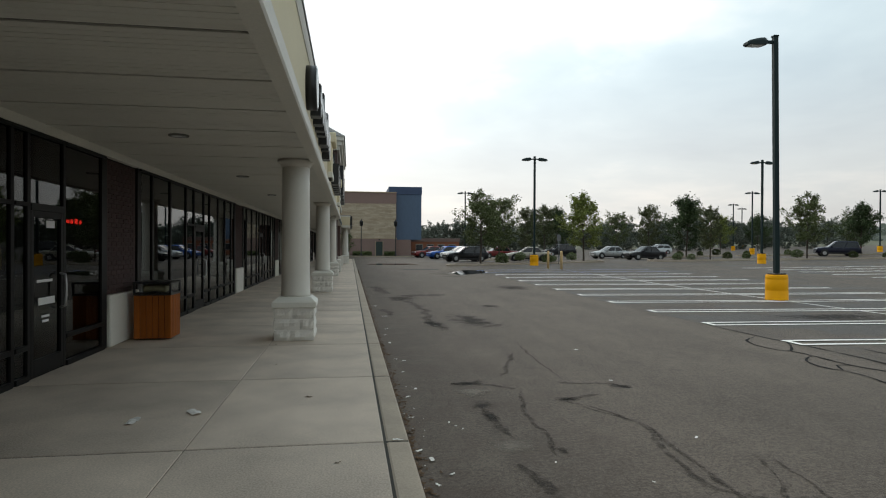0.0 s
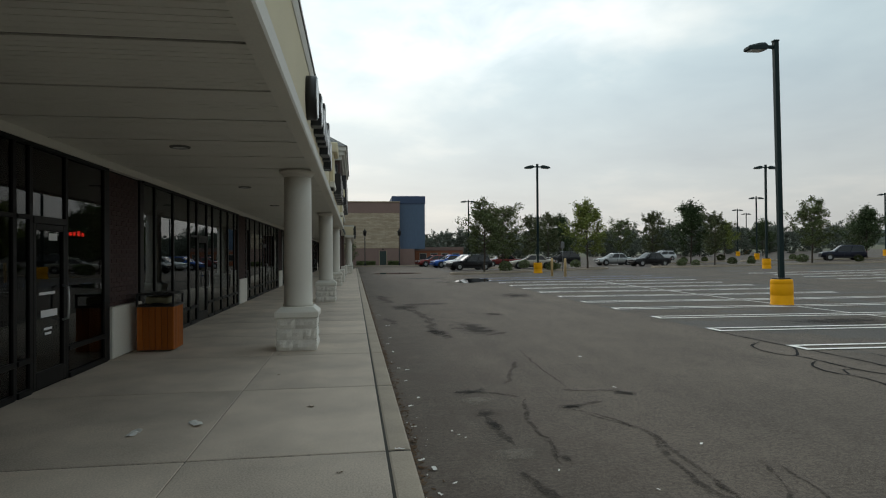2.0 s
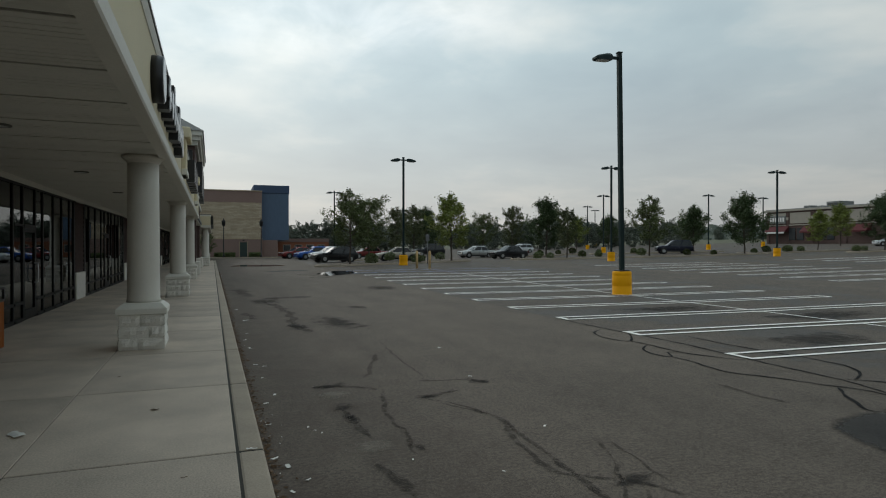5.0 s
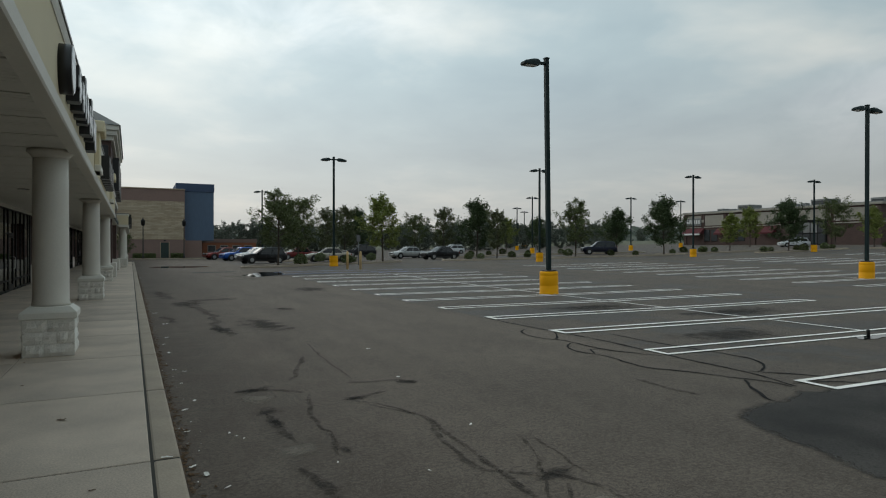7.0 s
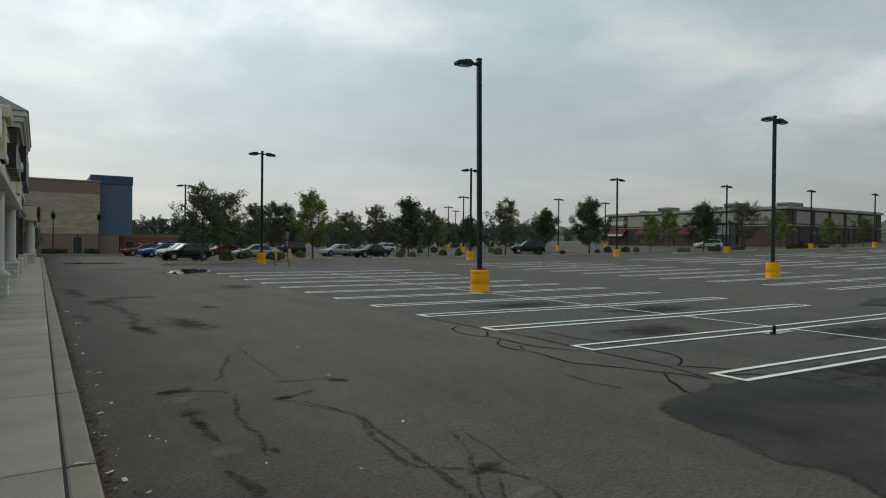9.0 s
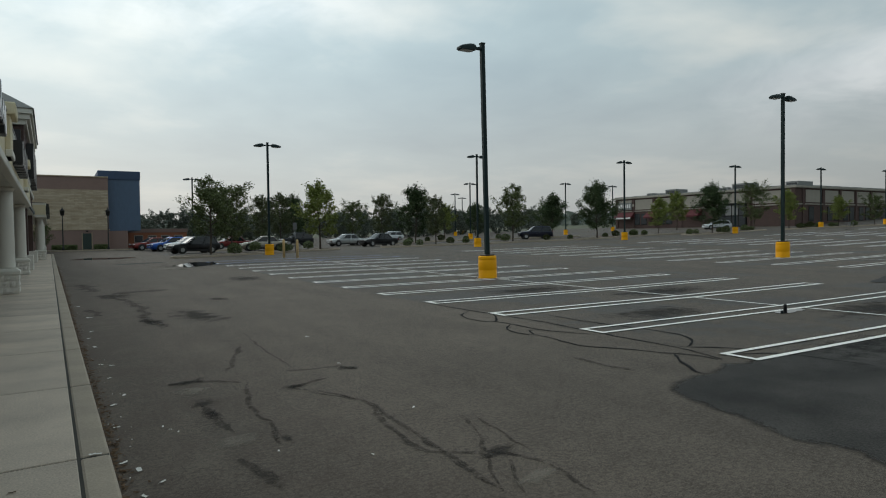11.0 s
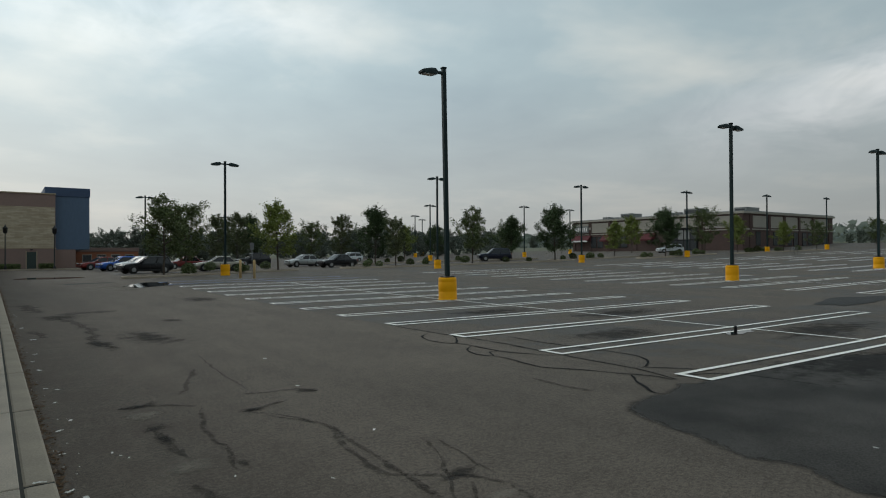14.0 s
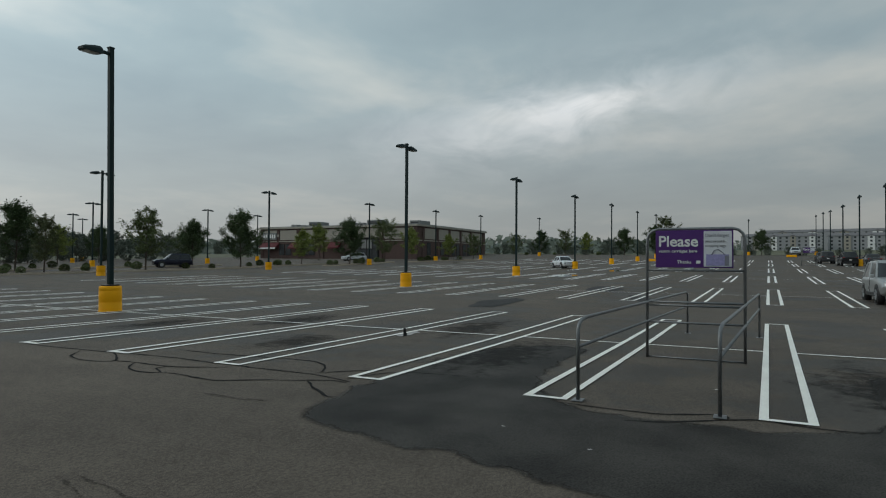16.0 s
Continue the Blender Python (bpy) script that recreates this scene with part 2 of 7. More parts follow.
def stain_material(name, color, rough, strength, scale=2.2, second=None):
    """A stain that thins out towards its rim (attribute 'fade') and breaks up with noise."""
    m = bpy.data.materials.new(name)
    m.use_nodes = True
    nt = m.node_tree
    N, L = nt.nodes.new, nt.links.new
    b = nt.nodes["Principled BSDF"]
    b.inputs["Base Color"].default_value = (*color, 1)
    b.inputs["Roughness"].default_value = rough
    b.inputs["Specular IOR Level"].default_value = 0.15
    at = N("ShaderNodeAttribute")
    at.attribute_name = "fade"
    geo = N("ShaderNodeNewGeometry")
    if second:
        b.inputs["Specular IOR Level"].default_value = 0.13
        grain, mixc, bp = N("ShaderNodeTexNoise"), N("ShaderNodeMix"), N("ShaderNodeBump")
        streak, addn = N("ShaderNodeTexNoise"), N("ShaderNodeMath")
        grain.inputs["Scale"].default_value, grain.inputs["Detail"].default_value = 60.0, 4
        streak.inputs["Scale"].default_value, streak.inputs["Detail"].default_value = 0.9, 6
        addn.operation = "MULTIPLY"
        for n_ in (grain, streak):
            L(geo.outputs["Position"], n_.inputs["Vector"])
        L(grain.outputs["Fac"], addn.inputs[0])
        L(streak.outputs["Fac"], addn.inputs[1])
        rm = N("ShaderNodeMapRange")
        rm.inputs["From Min"].default_value, rm.inputs["From Max"].default_value = 0.16, 0.36
        L(addn.outputs[0], rm.inputs["Value"])
        mixc.data_type = "RGBA"
        mixc.inputs["A"].default_value, mixc.inputs["B"].default_value = (*color, 1), (*second, 1)
        L(rm.outputs[0], mixc.inputs["Factor"])
        L(mixc.outputs["Result"], b.inputs["Base Color"])
        bp.inputs["Strength"].default_value, bp.inputs["Distance"].default_value = 0.5, 0.006
        L(grain.outputs["Fac"], bp.inputs["Height"])
        L(bp.outputs[0], b.inputs["Normal"])
    n = N("ShaderNodeTexNoise")
    n.inputs["Scale"].default_value, n.inputs["Detail"].default_value, n.inputs["Roughness"].default_value = scale, 6, 0.7
    L(geo.outputs["Position"], n.inputs["Vector"])
    ad = N("ShaderNodeMath")
    ad.operation = "ADD"
    L(at.outputs["Fac"], ad.inputs[0])
    gritty, both = N("ShaderNodeTexNoise"), N("ShaderNodeMath")
    gritty.inputs["Scale"].default_value, gritty.inputs["Detail"].default_value = 70.0, 3
    L(geo.outputs["Position"], gritty.inputs["Vector"])
    both.operation = "MULTIPLY_ADD"
    both.inputs[1].default_value = 0.0 if second else 0.55
    L(gritty.outputs["Fac"], both.inputs[0])
    bold = N("ShaderNodeMath")
    bold.operation = "MULTIPLY_ADD"
    bold.inputs[1].default_value, bold.inputs[2].default_value = (1.0, 0.0) if second else (2.2, -0.6)
    L(n.outputs["Fac"], bold.inputs[0])
    L(bold.outputs[0], both.inputs[2])
    L(both.outputs[0], ad.inputs[1])
    r = N("ShaderNodeMapRange")
    r.interpolation_type = "SMOOTHSTEP"
    r.inputs["From Min"].default_value = 0.78 if second else 0.98
    r.inputs["From Max"].default_value = 1.18 if second else 1.60
    r.inputs["To Max"].default_value = strength
    L(ad.outputs[0], r.inputs["Value"])
    L(r.outputs[0], b.inputs["Alpha"])
    return m


def glass_material(name, tint=(0.32, 0.345, 0.345), rough=0.012):
    m = bpy.data.materials.new(name)
    m.use_nodes = True
    nt = m.node_tree
    nt.nodes.clear()
    N, L = nt.nodes.new, nt.links.new
    out, mix = N("ShaderNodeOutputMaterial"), N("ShaderNodeMixShader")
    tr, gl, lw = N("ShaderNodeBsdfTransparent"), N("ShaderNodeBsdfGlossy"), N("ShaderNodeLayerWeight")
    tr.inputs[0].default_value = (*tint, 1)
    gl.inputs["Color"].default_value = (0.9, 0.92, 0.93, 1)
    gl.inputs["Roughness"].default_value = rough
    lw.inputs["Blend"].default_value = 0.5
    pw, ma = N("ShaderNodeMath"), N("ShaderNodeMath")
    pw.operation, ma.operation = "POWER", "MULTIPLY_ADD"
    L(lw.outputs["Facing"], pw.inputs[0])
    pw.inputs[1].default_value = 4.4
    L(pw.outputs[0], ma.inputs[0])
    ma.inputs[1].default_value, ma.inputs[2].default_value = 0.72, 0.014
    L(ma.outputs[0], mix.inputs[0])
    L(tr.outputs[0], mix.inputs[1])
    L(gl.outputs[0], mix.inputs[2])
    L(mix.outputs[0], out.inputs[0])
    return m


def emitter(name, color, strength):
    m = bpy.data.materials.new(name)
    m.use_nodes = True
    b = m.node_tree.nodes["Principled BSDF"]
    b.inputs["Base Color"].default_value = (*color, 1)
    b.inputs["Emission Color"].default_value = (*color, 1)
    b.inputs["Emission Strength"].default_value = strength
    return m


M_ASPHALT = asphalt_material()
M_WET = material("wet_asphalt", (0.032, 0.030, 0.028), 0.7, spec=0.22, vary=0.4, scale=0.8, fine=30, bump=0.8, bump_scale=60)
M_SEAL = material("crack_sealer", (0.012, 0.012, 0.012), 0.85, spec=0.12, vary=0.3, scale=6, bump=0.3)
M_OIL = stain_material("oil_stain", (0.022, 0.021, 0.02), 0.85, 0.54, 3.2)
M_TRAIL = stain_material("dried_trail", (0.024, 0.021, 0.019), 0.85, 0.46, 9.0)
M_WETSTAIN = stain_material("wet_stain", (0.019, 0.0172, 0.0152), 0.62, 0.87, 1.6, (0.078, 0.071, 0.063))
M_PALE = stain_material("pale_scuff", (0.27, 0.235, 0.195), 0.9, 0.60, 3.0)
M_PUDDLE = material("puddle_water", (0.012, 0.013, 0.014), 0.05, vary=0.1, spec=0.5)
for link in [k for k in M_PUDDLE.node_tree.links if k.to_socket.name == "Roughness"]:
    M_PUDDLE.node_tree.links.remove(link)
M_PUDDLE.node_tree.nodes["Principled BSDF"].inputs["Roughness"].default_value = 0.012
M_LINE = material("road_paint_white", (0.93, 0.885, 0.82), 0.7, vary=0.14, scale=1.6, fine=45, bump=0.2)
M_LINE_OLD = material("road_paint_worn", (0.92, 0.88, 0.82), 0.75, vary=0.2, scale=0.7, fine=30, bump=0.2)
M_LINE_BLUE = material("road_paint_blue", (0.20, 0.25, 0.42), 0.7, vary=0.25, scale=1.0, fine=40)
M_CONC = material("sidewalk_concrete", (0.54, 0.453, 0.368), 0.85, vary=0.5, scale=1.1, fine=70, bump=0.25, bump_scale=160, per_object=0.25)
M_KERB = material("kerb_concrete", (0.40, 0.335, 0.262), 0.85, vary=0.3, scale=2.0, fine=80, bump=0.3, per_object=0.2)
M_JOINT = material("joint_dirt", (0.045, 0.042, 0.035), 0.95, vary=0.3)
M_SOFFIT = material("soffit_vinyl", (0.66, 0.645, 0.58), 0.55, vary=0.06, scale=0.8, fine=20)
M_SOFFIT_GAP = material("soffit_groove", (0.13, 0.127, 0.115), 0.8, vary=0.1)
M_FASCIA = material("fascia_white", (0.70, 0.68, 0.61), 0.6, vary=0.07, scale=0.6, fine=40)
M_CREAM = material("stucco_cream", (0.70, 0.62, 0.43), 0.85, vary=0.07, scale=0.7, fine=120, bump=0.3, bump_scale=200)
M_COPING = material("coping_metal", (0.12, 0.12, 0.115), 0.45, metal=0.6, vary=0.1)
M_COLUMN = material("column_paint", (0.66, 0.63, 0.56), 0.6, vary=0.07, scale=1.2, fine=50)
M_STONE = material("split_face_stone", (0.74, 0.715, 0.655), 0.9, vary=0.14, scale=5, fine=60, bump=0.8, bump_scale=40, per_object=0.35)
M_BRICK = material("brick_brown", (0.052, 0.027, 0.025), 0.85, vary=0.3, scale=2, fine=30, bump=0.3, per_object=0.5)
M_MORTAR = material("mortar", (0.075, 0.055, 0.048), 0.95, vary=0.15)
M_BRICKWALL = material("brick_far", (0.090, 0.056, 0.049), 0.9, vary=0.22, scale=1.0, fine=9, bump=0.2, stretch=(1, 1, 3))
M_ALU = material("storefront_bronze", (0.005, 0.0047, 0.0045), 0.5, spec=0.2, vary=0.15, scale=2)
M_GLASS = glass_material("storefront_glass")
# near-black stands in for the dimness of the rooms behind the glass
M_ROOM_DIMMED = material("shop_interior_dimmed", (0.018, 0.017, 0.016), 0.8, vary=0.2, scale=1.0)
M_BLACK = material("black_plastic", (0.012, 0.012, 0.013), 0.42, vary=0.2)
M_SILVER = material("brushed_face", (0.5, 0.51, 0.52), 0.35, metal=0.7, vary=0.1)
M_WHITE = material("white_plastic", (0.75, 0.75, 0.74), 0.5, vary=0.05)
M_WOOD = material("stained_slat", (0.30, 0.085, 0.012), 0.7, spec=0.2, vary=0.4, scale=3, fine=25, bump=0.25, per_object=0.5, stretch=(8, 8, 0.8))
M_POLE = material("dark_green_pole", (0.007, 0.021, 0.022), 0.55, vary=0.03, scale=0.4, fine=3, spec=0.25)
M_LAMPLENS = material("lamp_lens", (0.55, 0.56, 0.55), 0.25, vary=0.05)
M_YELLOW = material("yellow_sleeve", (0.92, 0.41, 0.0), 0.6, spec=0.25, vary=0.08, scale=2.5, fine=25, per_object=0.2)
M_STEEL = material("galvanized_tube", (0.20, 0.205, 0.21), 0.42, metal=0.75, vary=0.3, scale=6, fine=60)
M_PURPLE = material("purple_panel", (0.075, 0.018, 0.155), 0.4, vary=0.08)
M_PAPER = material("white_panel", (0.62, 0.63, 0.66), 0.5, vary=0.05)
M_GREYPRINT = material("grey_print", (0.20, 0.20, 0.24), 0.5, vary=0.1)
M_LILAC = material("lilac_print", (0.30, 0.28, 0.50), 0.5, vary=0.25, scale=20)
M_BARK = material("tree_bark", (0.075, 0.058, 0.045), 0.95, vary=0.3, scale=5, fine=30, bump=0.6, stretch=(3, 3, 0.6))
M_MULCH = material("mulch_bed", (0.095, 0.07, 0.05), 0.95, vary=0.4, scale=3, fine=25, bump=0.8, bump_scale=30)
M_GRASS = material("dry_grass", (0.075, 0.082, 0.045), 0.95, vary=0.35, scale=0.4, fine=8, bump=0.6, bump_scale=14)


def block_material():
    """Split-face block laid in low courses, no two blocks the same buff, with rain-washed blotches."""
    m = bpy.data.materials.new("buff_blockwork")
    m.use_nodes = True
    nt = m.node_tree
    N, L = nt.nodes.new, nt.links.new
    b = nt.nodes["Principled BSDF"]
    b.inputs["Roughness"].default_value = 0.92
    co, sp, cb, br = N("ShaderNodeTexCoord"), N("ShaderNodeSeparateXYZ"), N("ShaderNodeCombineXYZ"), N("ShaderNodeTexBrick")
    L(co.outputs["Object"], sp.inputs[0])
    L(sp.outputs[0], cb.inputs[0])
    L(sp.outputs[2], cb.inputs[1])
    L(cb.outputs[0], br.inputs["Vector"])
    for k, v in (("Scale", 1.0), ("Brick Width", 0.8), ("Row Height", 0.2), ("Mortar Size", 0.012), ("Mortar Smooth", 0.3), ("Bias", -0.1)):
        br.inputs[k].default_value = v
    br.inputs["Color1"].default_value, br.inputs["Color2"].default_value = (0.45, 0.375, 0.275, 1), (0.58, 0.495, 0.37, 1)
    br.inputs["Mortar"].default_value = (0.33, 0.27, 0.20, 1)
    mp, nz_, mr, mx = N("ShaderNodeMapping"), N("ShaderNodeTexNoise"), N("ShaderNodeMapRange"), N("ShaderNodeMix")
    mp.inputs["Scale"].default_value = (0.5, 0.5, 2.2)
    L(co.outputs["Object"], mp.inputs[0])
    L(mp.outputs[0], nz_.inputs["Vector"])
    nz_.inputs["Scale"].default_value, nz_.inputs["Detail"].default_value, nz_.inputs["Roughness"].default_value = 0.9, 7, 0.7
    mr.inputs["From Min"].default_value, mr.inputs["From Max"].default_value = 0.42, 0.62
    mr.inputs["To Max"].default_value = 0.75
    L(nz_.outputs["Fac"], mr.inputs["Value"])
    mx.data_type, mx.blend_type = "RGBA", "MULTIPLY"
    mx.inputs["B"].default_value = (0.74, 0.69, 0.64, 1)
    L(br.outputs["Color"], mx.inputs["A"])
    L(mr.outputs[0], mx.inputs["Factor"])
    L(mx.outputs["Result"], b.inputs["Base Color"])
    return m


M_BLOCKWALL = block_material()
M_BEIGE_DARK = material("beige_block_dark", (0.40, 0.32, 0.225), 0.9, vary=0.2, scale=1, fine=8)
M_MAUVE = material("mauve_band", (0.27, 0.185, 0.16), 0.9, vary=0.1, scale=0.5, fine=8)
M_BLUE = material("blue_grey_panel", (0.095, 0.145, 0.222), 0.7, vary=0.1, scale=0.4, fine=4, stretch=(1, 1, 0.3))
M_BLUE_TOP = material("blue_panel_dark", (0.052, 0.085, 0.160), 0.7, vary=0.1, scale=0.4, fine=4)
M_DOORGREEN = material("green_door", (0.03, 0.05, 0.045), 0.5, vary=0.1)
M_ORANGE = material("terracotta", (0.34, 0.13, 0.07), 0.85, vary=0.2, scale=0.7, fine=6)
M_TRIMSTONE = material("cast_stone", (0.34, 0.315, 0.27), 0.85, vary=0.1, scale=0.5, fine=8)
M_ROOFMETAL = material("grey_roof_metal", (0.05, 0.065, 0.062), 0.5, vary=0.15, scale=0.8, stretch=(6, 1, 1))
M_HVAC = material("hvac_grey", (0.20, 0.205, 0.20), 0.6, vary=0.15, scale=1.0)
M_AWNING = material("maroon_awning", (0.10, 0.018, 0.022), 0.8, vary=0.15)
M_APT = material("apartment_siding", (0.31, 0.315, 0.325), 0.85, vary=0.12, scale=0.2, fine=2, island=0.6)
M_APTROOF = material("apartment_roof", (0.17, 0.165, 0.17), 0.9, vary=0.15, scale=0.2)
M_WINDARK = material("far_window", (0.045, 0.05, 0.055), 0.2, vary=0.2)
M_PAPERBIT = material("litter_paper", (0.80, 0.78, 0.73), 0.85, vary=0.15, per_object=0.2)
M_LEAFLITTER = material("dead_leaves", (0.13, 0.08, 0.045), 0.9, vary=0.4, island=0.8)
M_RUBBER = material("tyre_rubber", (0.018, 0.018, 0.018), 0.8, vary=0.2)
M_RIM = material("alloy_rim", (0.42, 0.43, 0.44), 0.35, metal=0.7, vary=0.15)
M_CARGLASS = material("car_glass", (0.012, 0.014, 0.016), 0.06, vary=0.1, spec=0.6)
M_LAMPWHITE = material("headlamp", (0.6, 0.62, 0.62), 0.15, vary=0.1)
M_LAMPRED = material("tail_lamp", (0.30, 0.015, 0.012), 0.25, vary=0.1)
M_BOLLARD = material("cream_bollard", (0.62, 0.42, 0.19), 0.6, vary=0.15)
# ridge green already lightened and greyed to stand for the air's haze
M_HAZEGREEN = material("hazy_wood", (0.13, 0.155, 0.145), 0.95, vary=0.3, scale=0.1, fine=0.8, island=0.5)


def leaf_material(name, a, b):
    m = material(name, a, 0.65, vary=0.25, scale=0.5, fine=3, island=1.4, tint=b, spec=0.25)
    p = m.node_tree.nodes["Principled BSDF"]
    p.inputs["Subsurface Weight"].default_value = 0.0
    return m


M_LEAF = leaf_material("leaves_green", (0.042, 0.064, 0.026), (0.130, 0.158, 0.058))
M_LEAF_DARK = leaf_material("leaves_dark", (0.024, 0.046, 0.020), (0.075, 0.108, 0.042))
M_LEAF_YELLOW = leaf_material("leaves_yellowing", (0.075, 0.105, 0.025), (0.25, 0.29, 0.07))
M_LEAF_BRONZE = leaf_material("leaves_bronze", (0.042, 0.062, 0.026), (0.125, 0.138, 0.062))
# distance haze is put into this leaf colour: paler and greyer green
M_LEAF_HAZED = leaf_material("leaves_hazed", (0.075, 0.095, 0.075), (0.150, 0.170, 0.135))


# ---------------------------------------------------------------- building helpers
MALL = pose(0, 0, 0, 0, 0, math.degrees(0.012))


def box(bm, x0, y0, z0, x1, y1, z1, m=None):
    vs = [bm.verts.new((x, y, z)) for z in (z0, z1) for y in (y0, y1) for x in (x0, x1)]
    if m is not None:
        for v in vs:
            v.co = m @ v.co
    for f in ((0, 2, 3, 1), (4, 5, 7, 6), (0, 1, 5, 4), (2, 6, 7, 3), (0, 4, 6, 2), (1, 3, 7, 5)):
        bm.faces.new([vs[i] for i in f])
    return vs


def soft_box(x0, y0, z0, x1, y1, z1, bevel=0.01, seg=1):
    bm = bmesh.new()
    box(bm, x0, y0, z0, x1, y1, z1)
    bmesh.ops.bevel(bm, geom=bm.edges[:], offset=bevel, segments=seg, affect="EDGES", profile=0.5)
    return bm


def tube(bm, p0, p1, r0, r1=None, n=10, caps=True):
    r1 = r0 if r1 is None else r1
    p0, p1 = Vector(p0), Vector(p1)
    d = (p1 - p0).normalized()
    u = d.orthogonal().normalized()
    w = d.cross(u)
    a = [bm.verts.new(p0 + (u * math.cos(k * 2 * math.pi / n) + w * math.sin(k * 2 * math.pi / n)) * r0) for k in range(n)]
    b = [bm.verts.new(p1 + (u * math.cos(k * 2 * math.pi / n) + w * math.sin(k * 2 * math.pi / n)) * r1) for k in range(n)]
    for k in range(n):
        f = bm.faces.new((a[k], a[(k + 1) % n], b[(k + 1) % n], b[k]))
        f.smooth = n > 6
    if caps:
        bm.faces.new(a[::-1])
        bm.faces.new(b)


def pipe(bm, pts, r, n=8):
    """A bent tube along a line of points."""
    pts = [Vector(p) for p in pts]
    rings = []
    for i, p in enumerate(pts):
        d = (pts[min(i + 1, len(pts) - 1)] - pts[max(i - 1, 0)]).normalized()
        u = d.cross(Vector((0.31, 0.95, 0.05))).normalized()
        w = d.cross(u)
        rings.append([bm.verts.new(p + (u * math.cos(k * 2 * math.pi / n) + w * math.sin(k * 2 * math.pi / n)) * r) for k in range(n)])
    for a, b in zip(rings, rings[1:]):
        for k in range(n):
            f = bm.faces.new((a[k], a[(k + 1) % n], b[(k + 1) % n], b[k]))
            f.smooth = True
    bm.faces.new(rings[0][::-1])
    bm.faces.new(rings[-1])


def lathe(bm, prof, n=20, cx=0.0, cy=0.0):
    """A turned form about a vertical axis from (radius, height) pairs."""
    rings = [[bm.verts.new((cx + r * math.cos(k * 2 * math.pi / n), cy + r * math.sin(k * 2 * math.pi / n), z)) for k in range(n)] for r, z in prof]
    for a, b in zip(rings, rings[1:]):
        for k in range(n):
            f = bm.faces.new((a[k], a[(k + 1) % n], b[(k + 1) % n], b[k]))
            f.smooth = True
    bm.faces.new(rings[0][::-1])
    bm.faces.new(rings[-1])


def mesh(name, bm, mat):
    me = bpy.data.meshes.new(name)
    bmesh.ops.recalc_face_normals(bm, faces=bm.faces[:]) if len(bm.faces) < 20000 else None
    bm.to_mesh(me)
    bm.free()
    me.materials.append(mat)
    return me


def part(name, bm, mat, parent=None, label="", m=None):
    """Links a bmesh (or a finished mesh) as ONE object under a thing or a part."""
    me = mesh(name, bm, mat) if isinstance(bm, bmesh.types.BMesh) else bm
    ob = new(name, me)
    ob.parent = parent
    if m is not None:
        ob.matrix_basis = m
    return tagged(ob, label)


def thing(name, label, category, group="", m=None):
    ob = new(name)
    ob.empty_display_size = 0.2
    if m is not None:
        ob.matrix_basis = m
    return tagged(ob, label, category, group)


def structure(name, bm, mat, label="", category="", m=None):
    ob = part(name, bm, mat, None, "", m)
    return tagged(ob, label, category, "", "structure")


def smooth01(a, b, x):
    u = min(1.0, max(0.0, (x - a) / (b - a)))
    return u * u * (3 - 2 * u)


TX = (-900, 14, 28, 39.5, 48, 60, 68, 80, 94, 114, 150, 300, 520, 600, 700, 3000)
TZ = (0, 0, 0.08, 0.24, 0.38, 0.62, 0.8, 1.1, 1.5, 1.95, 3.4, 5.0, 9.5, 12.7, 14.0, 20.0)


def terrain(x, y):
    """Height of the ground: level by the shops, rising gently across the car park."""
    return float(np.interp(x, TX, TZ)) + 0.17 * smooth01(19, 49, y) * max(smooth01(3, 11, x), smooth01(45, 80, y))


# ---------------------------------------------------------------- ground
def build_ground():
    xs = sorted({-900, -400, -150, -60, -30, -12, -6, *range(-4, 60, 1), *range(60, 124, 2), *range(126, 200, 6), 220, 260, 300, 400, 520, 600, 700, 1000, 1600, 3000})
    ys = sorted({-1500, -700, -300, -150, -90, -60, -40, *range(-30, 62, 2), *range(64, 120, 4), 140, 180, 240, 340, 500, 800, 1400, 3000})
    verts = [(x, y, terrain(x, y)) for y in ys for x in xs]
    n = len(xs)
    faces = [(r * n + c, r * n + c + 1, (r + 1) * n + c + 1, (r + 1) * n + c) for r in range(len(ys) - 1) for c in range(n - 1)]
    me = bpy.data.meshes.new("ground")
    me.from_pydata(verts, [], faces)
    for p in me.polygons:
        p.use_smooth = True
    me.materials.append(M_ASPHALT)
    return tagged(new("ground", me), "worn grey asphalt car park and access lane", "ground", "", "structure")


ground = build_ground()


